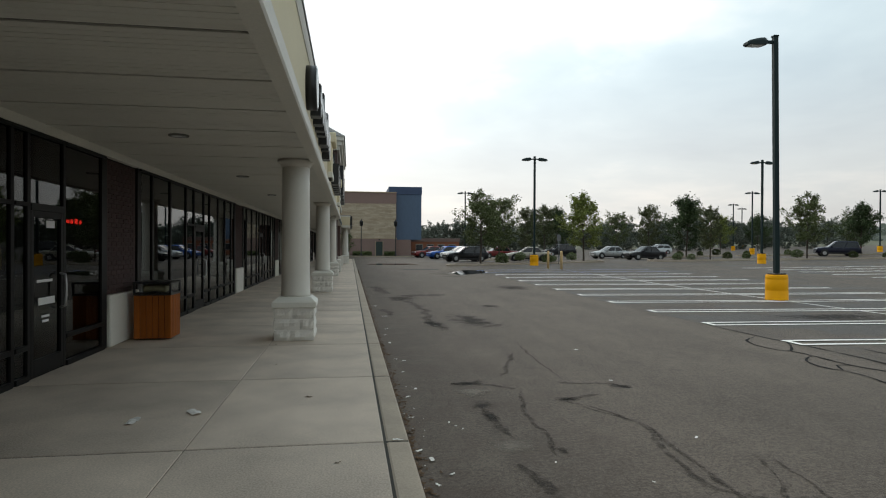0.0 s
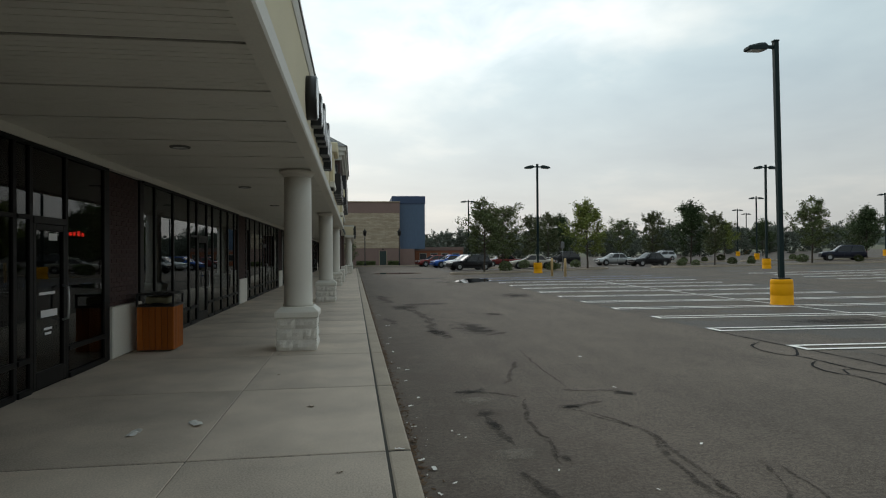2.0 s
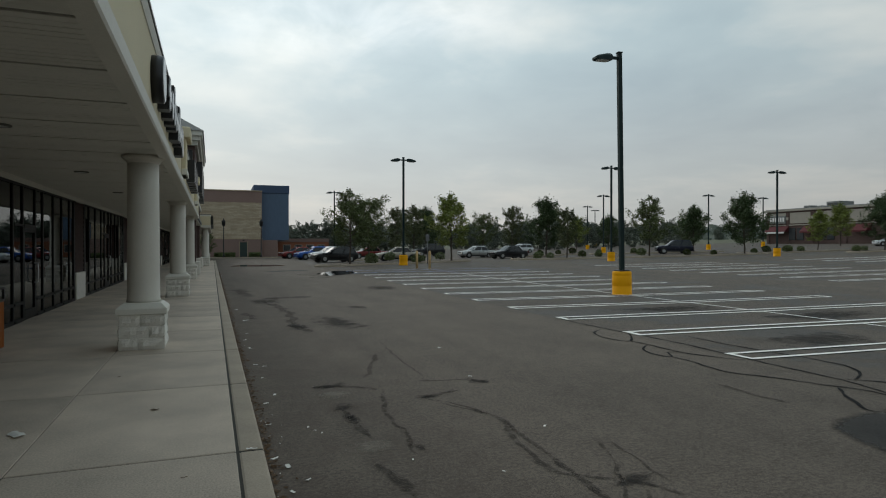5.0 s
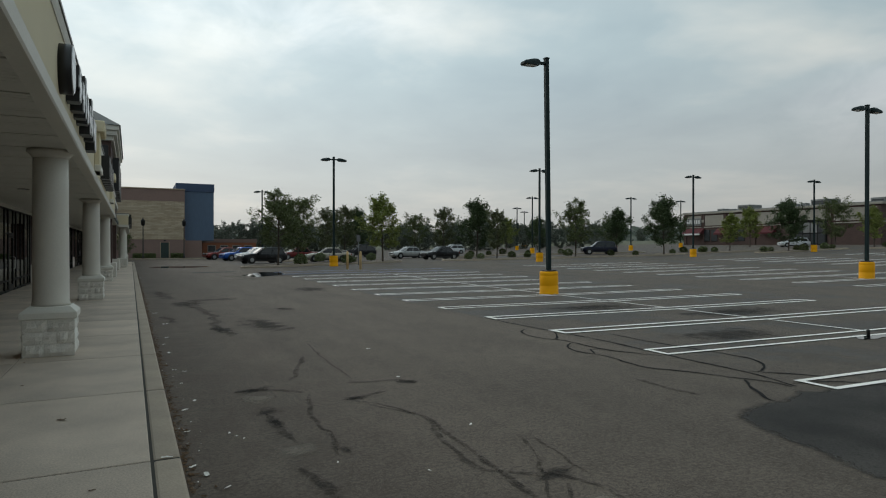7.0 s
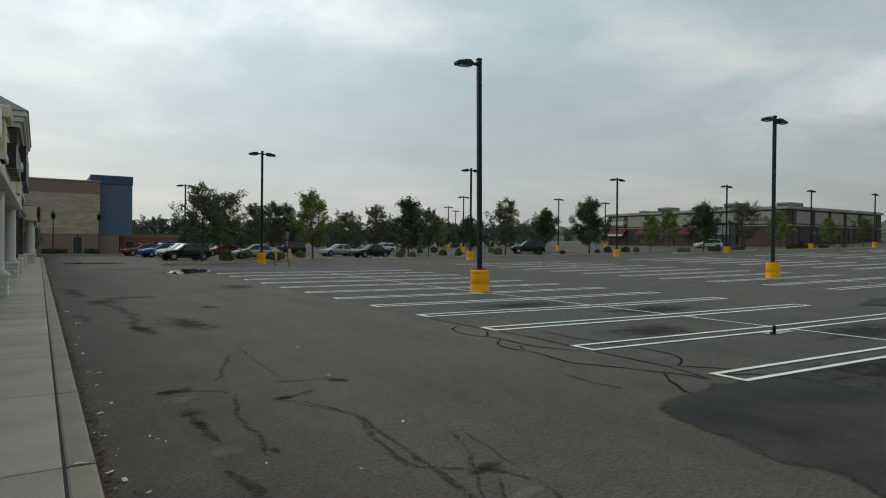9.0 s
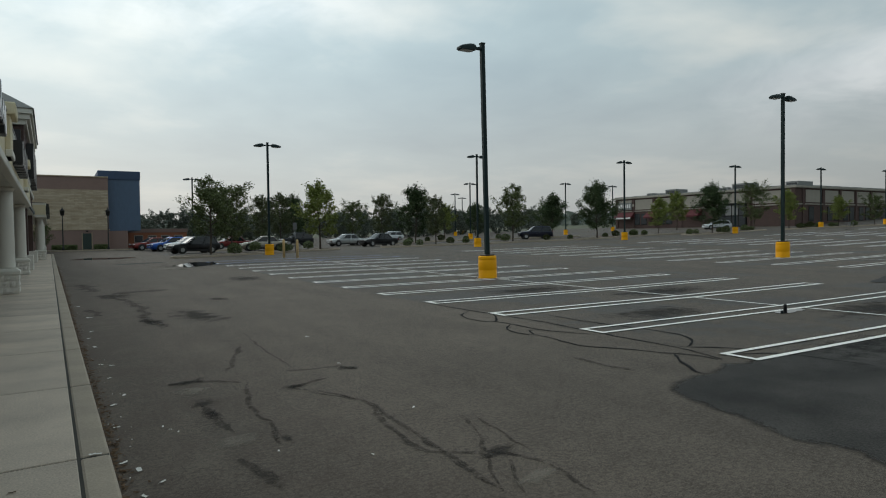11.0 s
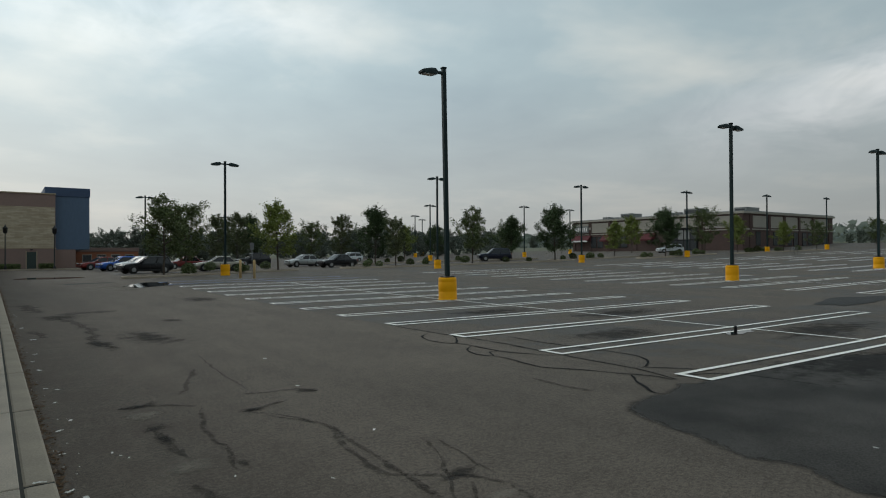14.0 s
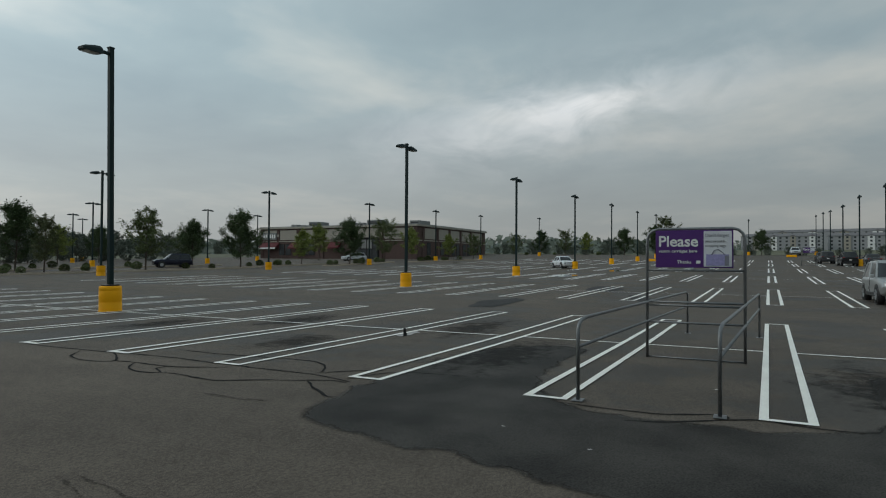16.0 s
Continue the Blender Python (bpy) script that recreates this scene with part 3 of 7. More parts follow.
def ribbon_mesh(name, pts, width, mat, lift=0.006, wobble=0.0, taper=True, fade=False, step=0.12):
    """A strip on the ground along a smooth line of points."""
    P = [Vector((*p, 0)) for p in pts]
    line = []
    for i in range(len(P) - 1):
        a, b, c, d = P[max(i - 1, 0)], P[i], P[i + 1], P[min(i + 2, len(P) - 1)]
        k = max(2, int((c - b).length / step))
        for j in range(k):
            u = j / k
            line.append(0.5 * (2 * b + (c - a) * u + (2 * a - 5 * b + 4 * c - d) * u * u + (3 * b - a - 3 * c + d) * u ** 3))
    line.append(P[-1])
    verts, fades = [], []
    side = (-1, -0.4, 0.4, 1) if fade else (-1, 1)
    for i, p in enumerate(line):
        d = (line[min(i + 1, len(line) - 1)] - line[max(i - 1, 0)]).normalized()
        q = Vector((-d.y, d.x, 0))
        w = width * (1 + wobble * noise.noise(p * 3.1)) * 0.5
        end = min(i, len(line) - 1 - i) / max(1, len(line) * 0.15)
        if taper:
            w *= min(1, 0.45 + 0.55 * end)
        off = q * (wobble * 0.5 * width * noise.noise(p * 1.7 + Vector((9, 2, 0))) + (0.035 * wobble * noise.noise(p * 4.3) + 0.018 * wobble * noise.noise(p * 11.0)))
        for s in side:
            v = p + off + q * w * s
            verts.append((v.x, v.y, terrain(v.x, v.y) + lift))
            fades.append(0.0 if abs(s) == 1 else min(0.60, 0.40 + 0.3 * end))
    n = len(side)
    faces = [(r * n + c, r * n + c + 1, (r + 1) * n + c + 1, (r + 1) * n + c) for r in range(len(line) - 1) for c in range(n - 1)]
    me = bpy.data.meshes.new(name)
    me.from_pydata(verts, [], faces)
    me.materials.append(mat)
    if fade:
        at = me.attributes.new("fade", "FLOAT", "POINT")
        at.data.foreach_set("value", fades)
    return me


def blob_mesh(name, cx, cy, rx, ry, turn, mat, lift=0.005, fade=True, seed=0.0, rag=0.35):
    """A ragged patch on the ground, thinning out towards its rim."""
    n, rings = 28, (0.0, 0.35, 0.7, 1.0)
    verts, fades, faces = [(cx, cy, terrain(cx, cy) + lift)], [1.0], []
    for r in rings[1:]:
        for k in range(n):
            a = k * 2 * math.pi / n
            g = r * (1 + rag * noise.noise(Vector((math.cos(a) * 1.6 + seed, math.sin(a) * 1.6, seed * 3.3))))
            u, v = rx * g * math.cos(a), ry * g * math.sin(a)
            x, y = cx + u * math.cos(turn) - v * math.sin(turn), cy + u * math.sin(turn) + v * math.cos(turn)
            verts.append((x, y, terrain(x, y) + lift))
            fades.append(1 - r)
    for k in range(n):
        faces.append((0, 1 + k, 1 + (k + 1) % n))
        for q in range(len(rings) - 2):
            a, b = 1 + q * n + k, 1 + q * n + (k + 1) % n
            faces.append((a, b, b + n, a + n))
    me = bpy.data.meshes.new(name)
    me.from_pydata(verts, [], faces)
    me.materials.append(mat)
    if fade:
        at = me.attributes.new("fade", "FLOAT", "POINT")
        at.data.foreach_set("value", fades)
    return me


def mark(name, me, label):
    ob = new(name, me)
    ob.parent = ground
    return tagged(ob, label)


# tar lines wind along the edge of the bays
SEALS = [
    [(7.77, 13.07), (7.8, 11.34), (7.92, 9.54), (7.88, 8.13), (7.8, 6.92), (7.8, 6.18), (7.72, 5.59), (7.56, 5.0)],
    [(7.92, 10.66), (7.48, 9.92), (7.17, 9.65), (7.01, 10.19), (7.21, 10.8), (7.7, 11.26)],
    [(7.22, 9.67), (7.26, 9.19), (7.28, 8.26), (7.69, 7.4)],
    [(7.23, 9.15), (6.89, 8.85), (6.72, 8.35), (6.82, 8.02), (7.05, 8.39), (7.28, 8.36)],
    [(6.82, 8.02), (6.82, 7.55), (6.75, 6.8), (7.06, 6.27), (7.28, 5.77), (7.49, 5.42), (7.5, 5.02)],
]
SEALS += [
    [(8.66, 9.7), (8.63, 8.6), (8.78, 7.27), (8.73, 6.53), (8.42, 6.1), (7.96, 5.86), (7.83, 5.96)],
    [(7.31, 5.57), (6.89, 5.11), (6.62, 4.72), (6.66, 4.6)],
    [(7.91, 5.82), (8.3, 5.49), (8.56, 5.06)],
    [(7.68, 1.9), (7.62, 1.34), (7.65, 0.71), (7.91, 0.18), (7.78, 0.06)],
    [(7.15, 1.13), (7.3, 0.67), (7.63, 0.17), (7.85, -0.28), (7.73, -0.86), (7.8, -1.36)],
    [(7.7, 5.16), (8.51, 4.81), (8.67, 4.1), (8.7, 3.64)],
]
for i, s in enumerate(SEALS):
    mark("crack_seal", ribbon_mesh("crack_seal", s, 0.040 if i < 8 else 0.036, M_SEAL, 0.007, 0.8), "black tar line sealing a crack in asphalt")

TRAILS = [
    ([(2.18, 6.9), (2.47, 6.54), (2.72, 5.82), (2.65, 5.24), (2.62, 4.68), (2.6, 4.11), (2.56, 3.3)], 0.085),
    ([(2.26, 6.79), (2.45, 6.38), (2.69, 5.92), (2.65, 5.51), (2.52, 5.04), (2.48, 4.53), (2.51, 4.22), (2.85, 3.93)], 0.10),
    ([(2.47, 7.79), (2.82, 7.68), (3.1, 7.61), (3.31, 7.36)], 0.15),
    ([(2.19, 6.86), (2.52, 6.97), (2.76, 7.03)], 0.15),
    ([(2.79, 11.21), (2.65, 9.43), (2.6, 7.93)], 0.05),
    ([(2.42, 9.95), (2.04, 8.75), (1.8, 8.16)], 0.1),
]
TRAILS += [
    ([(1.87, 7.42), (1.71, 6.67), (1.65, 6.01), (1.67, 5.75), (1.58, 5.26), (1.56, 5.03)], 0.08),
    ([(1.25, 6.66), (1.25, 6.25), (1.28, 5.81), (1.3, 5.57)], 0.15),
    ([(1.21, 4.98), (1.22, 4.62), (1.26, 4.37), (1.32, 4.18)], 0.15),
    ([(3.28, 4.89), (3.14, 4.51), (2.95, 4.08), (2.69, 3.59), (2.54, 3.28)], 0.06),
    ([(3.36, 4.79), (3.29, 4.39), (3.22, 4.02), (3.19, 3.75)], 0.05),
    ([(1.09, 7.89), (1.36, 7.82), (1.62, 7.71), (1.84, 7.38)], 0.18),
]
TRAILS += [
    ([(3.14, 3.52), (3.06, 3.14), (3.03, 2.9)], 0.06),
    ([(2.59, 4.5), (2.62, 4.15), (2.91, 3.94), (3.15, 3.51)], 0.07),
    ([(2.56, 4.1), (2.55, 3.73), (2.55, 3.29)], 0.06),
    ([(2.93, 3.72), (2.76, 3.41), (2.66, 3.19)], 0.07),
    ([(6.01, 6.28), (6.04, 5.75), (6.05, 5.22)], 0.14),
    ([(1.35, 20.1), (1.7, 17.1), (1.57, 14.2), (1.75, 12.7)], 0.35),
    ([(1.32, 21.7), (2.1, 21.6), (3.02, 22.1)], 1.1),
    ([(0.68, 26.5), (0.8, 24.0), (1.1, 22.5)], 0.7),
    ([(0.55, 17.2), (0.75, 16.3), (0.7, 15.6)], 0.3),
]
for s, w in TRAILS:
    mark("dried_trail", ribbon_mesh("dried_trail", s, w, M_TRAIL, 0.005, 0.9, fade=True), "dark dried trail of spilt liquid on asphalt")
for i, (x, y, rx, ry, a) in enumerate([(2.6, 14.35, 0.55, 1.45, 0.12), (1.62, 13.8, 0.28, 0.75, 0.15), (1.35, 20.6, 0.6, 1.0, 0), (1.31, 7.86, 0.26, 0.16, 0.3), (1.26, 6.75, 0.16, 0.18, 0),
                                      (1.27, 6.3, 0.08, 0.22, 0), (6.38, 25.3, 0.75, 1.5, 0), (2.9, 3.9, 0.24, 0.12, 0.2), (3.2, 7.45, 0.20, 0.12, 0), (1.66, 5.15, 0.08, 0.16, 0), (2.3, 6.9, 0.18, 0.1, 0),
                                      (3.75, 17.7, 0.3, 0.5, 0), (10.8, 8.6, 1.5, 0.8, 0), (14.5, 11.5, 2.0, 0.9, 0), (11.0, 3.9, 2.6, 1.0, -0.05), (10.5, -2.0, 2.4, 1.1, 0), (15.0, 6.2, 2.5, 0.9, 0), (12.0, 14.2, 2.0, 0.8, 0)]):
    mark("oil_stain", blob_mesh("oil_stain", x, y, rx * 1.25, ry * 1.25, a, M_OIL, 0.0045, True, i * 1.7), "dark oily stain soaked into asphalt")
for i, (x, y, rx, ry) in enumerate([(4.9, 37.5, 0.5, 1.6), (5.2, 34.6, 0.6, 0.7), (1.28, 7.35, 0.22, 0.20), (1.25, 5.36, 0.26, 0.20), (2.92, 3.38, 0.3, 0.12)]):
    mark("pale_scuff", blob_mesh("pale_scuff", x, y, rx * 1.3, ry * 1.3, 0.3, M_PALE, 0.0055, True, 40 + i), "pale dusty scuff on asphalt")


def build_wet_patch():
    rim = [(5.55, 4.2), (5.9, 4.5), (6.72, 4.62), (7.4, 4.85), (8.2, 4.7), (9.5, 4.75), (11.6, 4.45), (12.6, 3.6), (12.4, 2.7), (10.5, 2.75), (8.9, 2.6), (8.0, 2.2),
           (7.6, 1.7), (7.35, 1.0), (7.4, 0.2), (7.5, -0.6), (8.2, -1.5), (9.8, -1.6), (11.5, -2.0), (12.0, -4.0), (9.0, -5.0), (7.0, -4.0), (6.0, -2.4), (5.5, -1.03),
           (4.95, 0.0), (4.72, 0.74), (4.85, 1.3), (5.03, 1.8), (5.24, 2.3), (5.18, 2.8), (5.36, 3.5)]
    P = [Vector((*p, 0)) for p in rim]
    line = []
    n = len(P)
    for i in range(n):
        a, b, c, d = P[i - 1], P[i], P[(i + 1) % n], P[(i + 2) % n]
        for j in range(8):
            u = j / 8
            p = 0.5 * (2 * b + (c - a) * u + (2 * a - 5 * b + 4 * c - d) * u * u + (3 * b - a - 3 * c + d) * u ** 3)
            p += Vector((noise.noise(p * 2.3), noise.noise(p * 2.3 + Vector((7, 7, 0))), 0)) * 0.10
            line.append(p)
    n = len(line)
    bm = bmesh.new()
    layer = bm.verts.layers.float.new("fade")

    def ring(inset, fade):
        vs = []
        for k, p in enumerate(line):
            d = (line[(k + 3) % n] - line[k - 3]).normalized()
            q = Vector((d.y, -d.x, 0)) * inset
            v = bm.verts.new((p.x + q.x, p.y + q.y, terrain(p.x, p.y) + 0.004))
            v[layer] = fade
            vs.append(v)
        return vs

    outer, mid_, inner = ring(-0.16, 0.0), ring(0.03, 0.5), ring(0.24, 1.0)
    for a, b in ((outer, mid_), (mid_, inner)):
        for k in range(n):
            bm.faces.new((a[k], a[(k + 1) % n], b[(k + 1) % n], b[k]))
    f = bm.faces.new(inner)
    bmesh.ops.triangulate(bm, faces=[f])
    return mesh("wet_patch", bm, M_WETSTAIN)


mark("wet_patch", build_wet_patch(), "broad dark wet patch on asphalt")
for i, (x, y, rx, ry, a) in enumerate([(6.9, 38.6, 1.1, 2.6, -0.3), (9.2, 37.2, 2.2, 0.6, 0.05), (3.1, 55.6, 1.9, 1.6, 0), (13.1, 7.15, 0.6, 0.22, 0.1), (54.5, 14.5, 2.4, 1.2, 0), (4.5, 44.0, 1.6, 0.7, 0), (29.0, 4.0, 2.0, 0.5, 0.3), (68.0, 12.0, 3.5, 0.7, 0.1), (36.0, 7.0, 2.4, 0.9, 0.2), (24.0, 9.0, 2.6, 0.8, 0.1)]):
    mark("puddle", blob_mesh("puddle", x, y, rx, ry, a, M_PUDDLE if i in (0, 2, 3, 4, 7) else M_WET, 0.012, False, 60 + i, 0.5), "shallow puddle of rain water on asphalt")


# ---------------------------------------------------------------- bay markings
SKEW = -0.036


def hairpin_mesh(x0, x1, y, gap, w, mat):
    """Two parallel painted lines closed at both ends, laid on the slope."""
    verts, faces = [], []

    def strip(xa, xb, yo, half):
        k = max(1, int((xb - xa) / 1.0 + 0.5))
        s = len(verts)
        for i in range(k + 1):
            x = xa + (xb - xa) * i / k
            yy = y + SKEW * (x - x0) + yo
            for q in (-half, half):
                verts.append((x, yy + q, terrain(x, yy + q) + 0.014))
        faces.extend((s + 2 * i, s + 2 * i + 1, s + 2 * i + 3, s + 2 * i + 2) for i in range(k))

    strip(x0, x1, -w / 2, w / 2)
    strip(x0, x1, -gap + w / 2, w / 2)
    for xa in (x0, x1 - w):
        strip(xa, xa + w, -gap / 2, gap / 2 - w)
    me = bpy.data.meshes.new("bay_line")
    me.from_pydata(verts, [], faces)
    me.materials.append(mat)
    return me


def cross_mesh(x, y0, y1, w, mat):
    k = max(1, int(abs(y1 - y0)))
    verts = []
    for i in range(k + 1):
        y = y0 + (y1 - y0) * i / k
        verts += [(x - w / 2, y, terrain(x, y) + 0.014), (x + w / 2, y, terrain(x, y) + 0.014)]
    me = bpy.data.meshes.new("bay_line")
    me.from_pydata(verts, [], [(2 * i, 2 * i + 1, 2 * i + 3, 2 * i + 2) for i in range(k)])
    me.materials.append(mat)
    return me


for k in range(-3, 16):
    y = -0.24 + 2.74 * k
    mat = M_LINE if k < 12 else M_LINE_OLD if k < 14 else M_LINE_BLUE
    mark("bay_line", hairpin_mesh(7.83, 19.7, y, 0.58, 0.10 if k < 4 else 0.128, mat), "white painted hairpin line between parking bays")
    mark("bay_line", cross_mesh(13.8, y - 0.58 - 0.22, y - 2.74 - 0.22, 0.09, mat), "white painted line across the heads of bays")
for r in range(1, 6):
    x0 = 7.7 + 20 * r
    for k in range(-8, 16):
        y = -0.96 + SKEW * (x0 - 27.7) + 2.83 * k
        mark("bay_line", hairpin_mesh(x0, x0 + 11.8, y, 0.62, 0.125 if r < 2 else 0.16, M_LINE if r < 2 else M_LINE_OLD), "worn white hairpin line between parking bays")
        mark("bay_line", cross_mesh(x0 + 5.9, y - 0.62 - 0.21, y - 2.83 - 0.21, 0.09, M_LINE_OLD), "worn white line across the heads of bays")

# ---------------------------------------------------------------- shop row: pavement
Y_END = 80.0


def build_sidewalk():
    bm = bmesh.new()
    box(bm, -3.9, -9, -0.2, 0.372, Y_END, 0.143)
    walk_base = structure("sidewalk", bm, M_JOINT, "grey concrete sidewalk laid in large slabs", "sidewalk", MALL)
    n = int((Y_END + 9) / 2.56)
    slab_a, slab_b, kerb = (mesh(*a) for a in (("slab", soft_box(-1.24, -1.268, -0.017, 1.24, 1.268, 0.03, 0.006), M_CONC), ("slab", soft_box(-0.788, -1.268, -0.017, 0.788, 1.268, 0.03, 0.006), M_CONC), ("kerb_stone", soft_box(-0.0985, -1.27, -0.3, 0.0985, 1.27, 0.03, 0.022, 2), M_KERB)))
    for i in range(n):
        y = -7.60 + 2.56 * i + 1.28 - 0.04
        part("slab", slab_a, None, walk_base, "", pose(-2.655, y, 0.12))
        part("slab", slab_b, None, walk_base, "", pose(-0.622, y + 0.004, 0.12))
        part("kerb_stone", kerb, None, walk_base, "concrete kerb stone at the asphalt edge", pose(0.2825, y + 0.01, 0.12))
    return walk_base


sidewalk = build_sidewalk()


# ---------------------------------------------------------------- shop row: front wall
def brick_panel(parent, y0, y1, z0, z1, x=-3.9, bricks_limit=True):
    """A pier face of separate bricks in running bond over a mortar bed."""
    part("mortar_bed", soft_box(x - 0.25, y0, z0, x - 0.012, y1, z1, 0.003), M_MORTAR, parent)
    h, l = 0.0762, 0.216
    me = mesh("brick", soft_box(-0.02, -l / 2 + 0.005, 0.004, 0.014, l / 2 - 0.005, h - 0.005, 0.003), M_BRICK)
    half = mesh("brick", soft_box(-0.02, -l / 4 + 0.005, 0.004, 0.014, l / 4 - 0.005, h - 0.005, 0.003), M_BRICK)
    rows, cols = int((z1 - z0) / h), int((y1 - y0) / l)
    for r in range(rows):
        for c in range(cols + (r % 2)):
            if r % 2 and c in (0, cols):
                part("brick", half, None, parent, "", pose(x, y0 + (l / 4 if c == 0 else cols * l - l / 4), z0 + r * h))
            else:
                part("brick", me, None, parent, "", pose(x, y0 + (c + 0.5 - 0.5 * (r % 2)) * l, z0 + r * h))


def build_pier(i, y0, y1, separate):
    e = thing("wall_pier", "dark brown brick pier on a painted concrete base between shop windows", "pier", "piers of the shop front", MALL)
    part("pier_base", soft_box(-4.2, y0 + 0.05, 0.15, -3.84, y1, 0.97, 0.015), M_STONE if not separate else M_FASCIA, e, "pale painted concrete base")
    if separate:
        brick_panel(e, y0, y0 + 6.5 * 0.216, 0.975, 3.12)
    else:
        bm = bmesh.new()
        h, l = 0.0762, 0.216
        box(bm, -4.15, y0, 0.97, -3.912, y1, 3.2)
        part("mortar_bed", bm, M_MORTAR, e)
        bm = bmesh.new()
        for r in range(28):
            for c in range(int((y1 - y0) / l)):
                yb = y0 + c * l + (l / 2 if r % 2 else 0)
                box(bm, -3.92, yb + 0.005, 0.98 + r * h, -3.886, min(yb + l - 0.005, y1), 0.98 + r * h + h - 0.01)
        tagged(part("bricks", bm, M_BRICK, e), "", "", "", "stuff")
    return e


def build_bay(y0, y1, posts, door):
    """A shop window bay: frame posts, rails and panes between two piers; door: (y0, y1) of its leaf."""
    e = tagged(thing("window_1", "shop window bay in dark bronze framing with reflecting glass", "window", "", MALL), "", "", "", "structure")
    w = 0.078
    ys = sorted([y0, *posts, y1])
    for y in ys:
        wide = 0.20 if y in (y0, y1) else w
        part("window_post", soft_box(-3.95, y - wide / 2, 0.15, -3.872, y + wide / 2, 3.2, 0.006), M_ALU, e)
    part("window_head", soft_box(-3.965, y0, 3.10, -3.835, y1, 3.24, 0.006), M_ALU, e)
    for a, b in zip(ys, ys[1:]):
        a2, b2 = a + w / 2, b - w / 2
        leaf = door and abs(a - door[0]) < 0.2
        z0 = 0.15 if leaf else 0.22
        if leaf:
            d = part("door", soft_box(-3.93, a2, 2.18, -3.86, b2, 2.27, 0.005), M_ALU, e, "dark framed glass shop door")
            for s0, s1 in ((a2, a2 + 0.07), (b2 - 0.07, b2)):
                part("door_stile", soft_box(-3.93, s0, 0.17, -3.87, s1, 2.18, 0.005), M_ALU, d)
            part("door_rail", soft_box(-3.93, a2 + 0.07, 0.17, -3.87, b2 - 0.07, 0.37, 0.005), M_ALU, d)
            part("door_rail", soft_box(-3.93, a2 + 0.07, 2.10, -3.87, b2 - 0.07, 2.178, 0.005), M_ALU, d)
            bm = bmesh.new()
            pipe(bm, [(-3.87, b2 - 0.11, 0.95), (-3.80, b2 - 0.11, 0.97), (-3.79, b2 - 0.11, 1.1), (-3.79, b2 - 0.11, 1.25), (-3.80, b2 - 0.11, 1.38), (-3.87, b2 - 0.11, 1.40)], 0.014)
            part("door_handle", bm, M_SILVER, d, "brushed steel pull handle")
            z0 = 2.27
            bm = bmesh.new()
            box(bm, -3.905, a2 + 0.07, 0.37, -3.897, b2 - 0.07, 2.10)
            part("door_pane", bm, M_GLASS, d)
        else:
            part("window_sill_rail", soft_box(-3.95, a2, 0.15, -3.85, b2, 0.22, 0.005), M_ALU, e)
            part("window_rail", soft_box(-3.945, a2, 0.52, -3.855, b2, 0.58, 0.005), M_ALU, e)
            part("window_rail", soft_box(-3.945, a2, 2.22, -3.855, b2, 2.27, 0.005), M_ALU, e) if door and abs(b - door[0]) < 0.5 else None
        bm = bmesh.new()
        box(bm, -3.905, a2, z0, -3.897, b2, 3.10)
        part("window_pane", bm, M_GLASS, e)
    return e


PIERS = [(-0.61 + 10.95 * i, 0.79 + 10.95 * i) for i in range(-1, 7)]
BAYS = []
for i, (y0, y1) in enumerate(PIERS):
    build_pier(i, y0, y1, i in (2,))
for i in range(len(PIERS) - 1):
    a, b = PIERS[i][1], PIERS[i + 1][0]
    if i == 1:
        posts, door = [a + 1.0, a + 2.2, a + 3.4, a + 4.6, a + 5.75, 7.62, 7.98, 8.90], (7.98, 8.9)
    else:
        posts = [a + d for d in (0.88, 2.08, 3.35, 4.08, 5.1, 5.78, 6.86, 7.83, 8.8)]
        door = (a + 4.08, a + 5.1)
    BAYS.append(build_bay(a + 0.1, b - 0.1, posts, door))


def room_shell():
    """Plain shop rooms behind the glass, dimness put into their near-black colour, and the rest of the shop block."""
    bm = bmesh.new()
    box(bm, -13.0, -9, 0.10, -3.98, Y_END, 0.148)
    structure("shop_floor", bm, M_ROOM_DIMMED, "shop floor behind the glass, coloured near-black for the dim room", "floor", MALL)
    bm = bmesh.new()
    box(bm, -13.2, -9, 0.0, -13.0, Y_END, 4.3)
    structure("wall_back", bm, M_ROOM_DIMMED, "plain back wall of the shops, coloured near-black for the dim room", "wall", MALL)
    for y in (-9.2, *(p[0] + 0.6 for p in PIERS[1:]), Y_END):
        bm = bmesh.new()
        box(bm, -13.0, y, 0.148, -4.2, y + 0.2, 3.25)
        structure("wall_party", bm, M_ROOM_DIMMED, "plain wall between two shops", "wall", MALL)
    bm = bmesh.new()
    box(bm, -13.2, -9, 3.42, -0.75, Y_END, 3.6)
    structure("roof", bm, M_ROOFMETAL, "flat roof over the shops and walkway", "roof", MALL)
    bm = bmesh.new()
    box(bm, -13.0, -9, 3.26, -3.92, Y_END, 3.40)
    structure("ceiling_shop", bm, M_ROOM_DIMMED, "shop ceiling coloured near-black for the dim room", "ceiling", MALL)


room_shell()


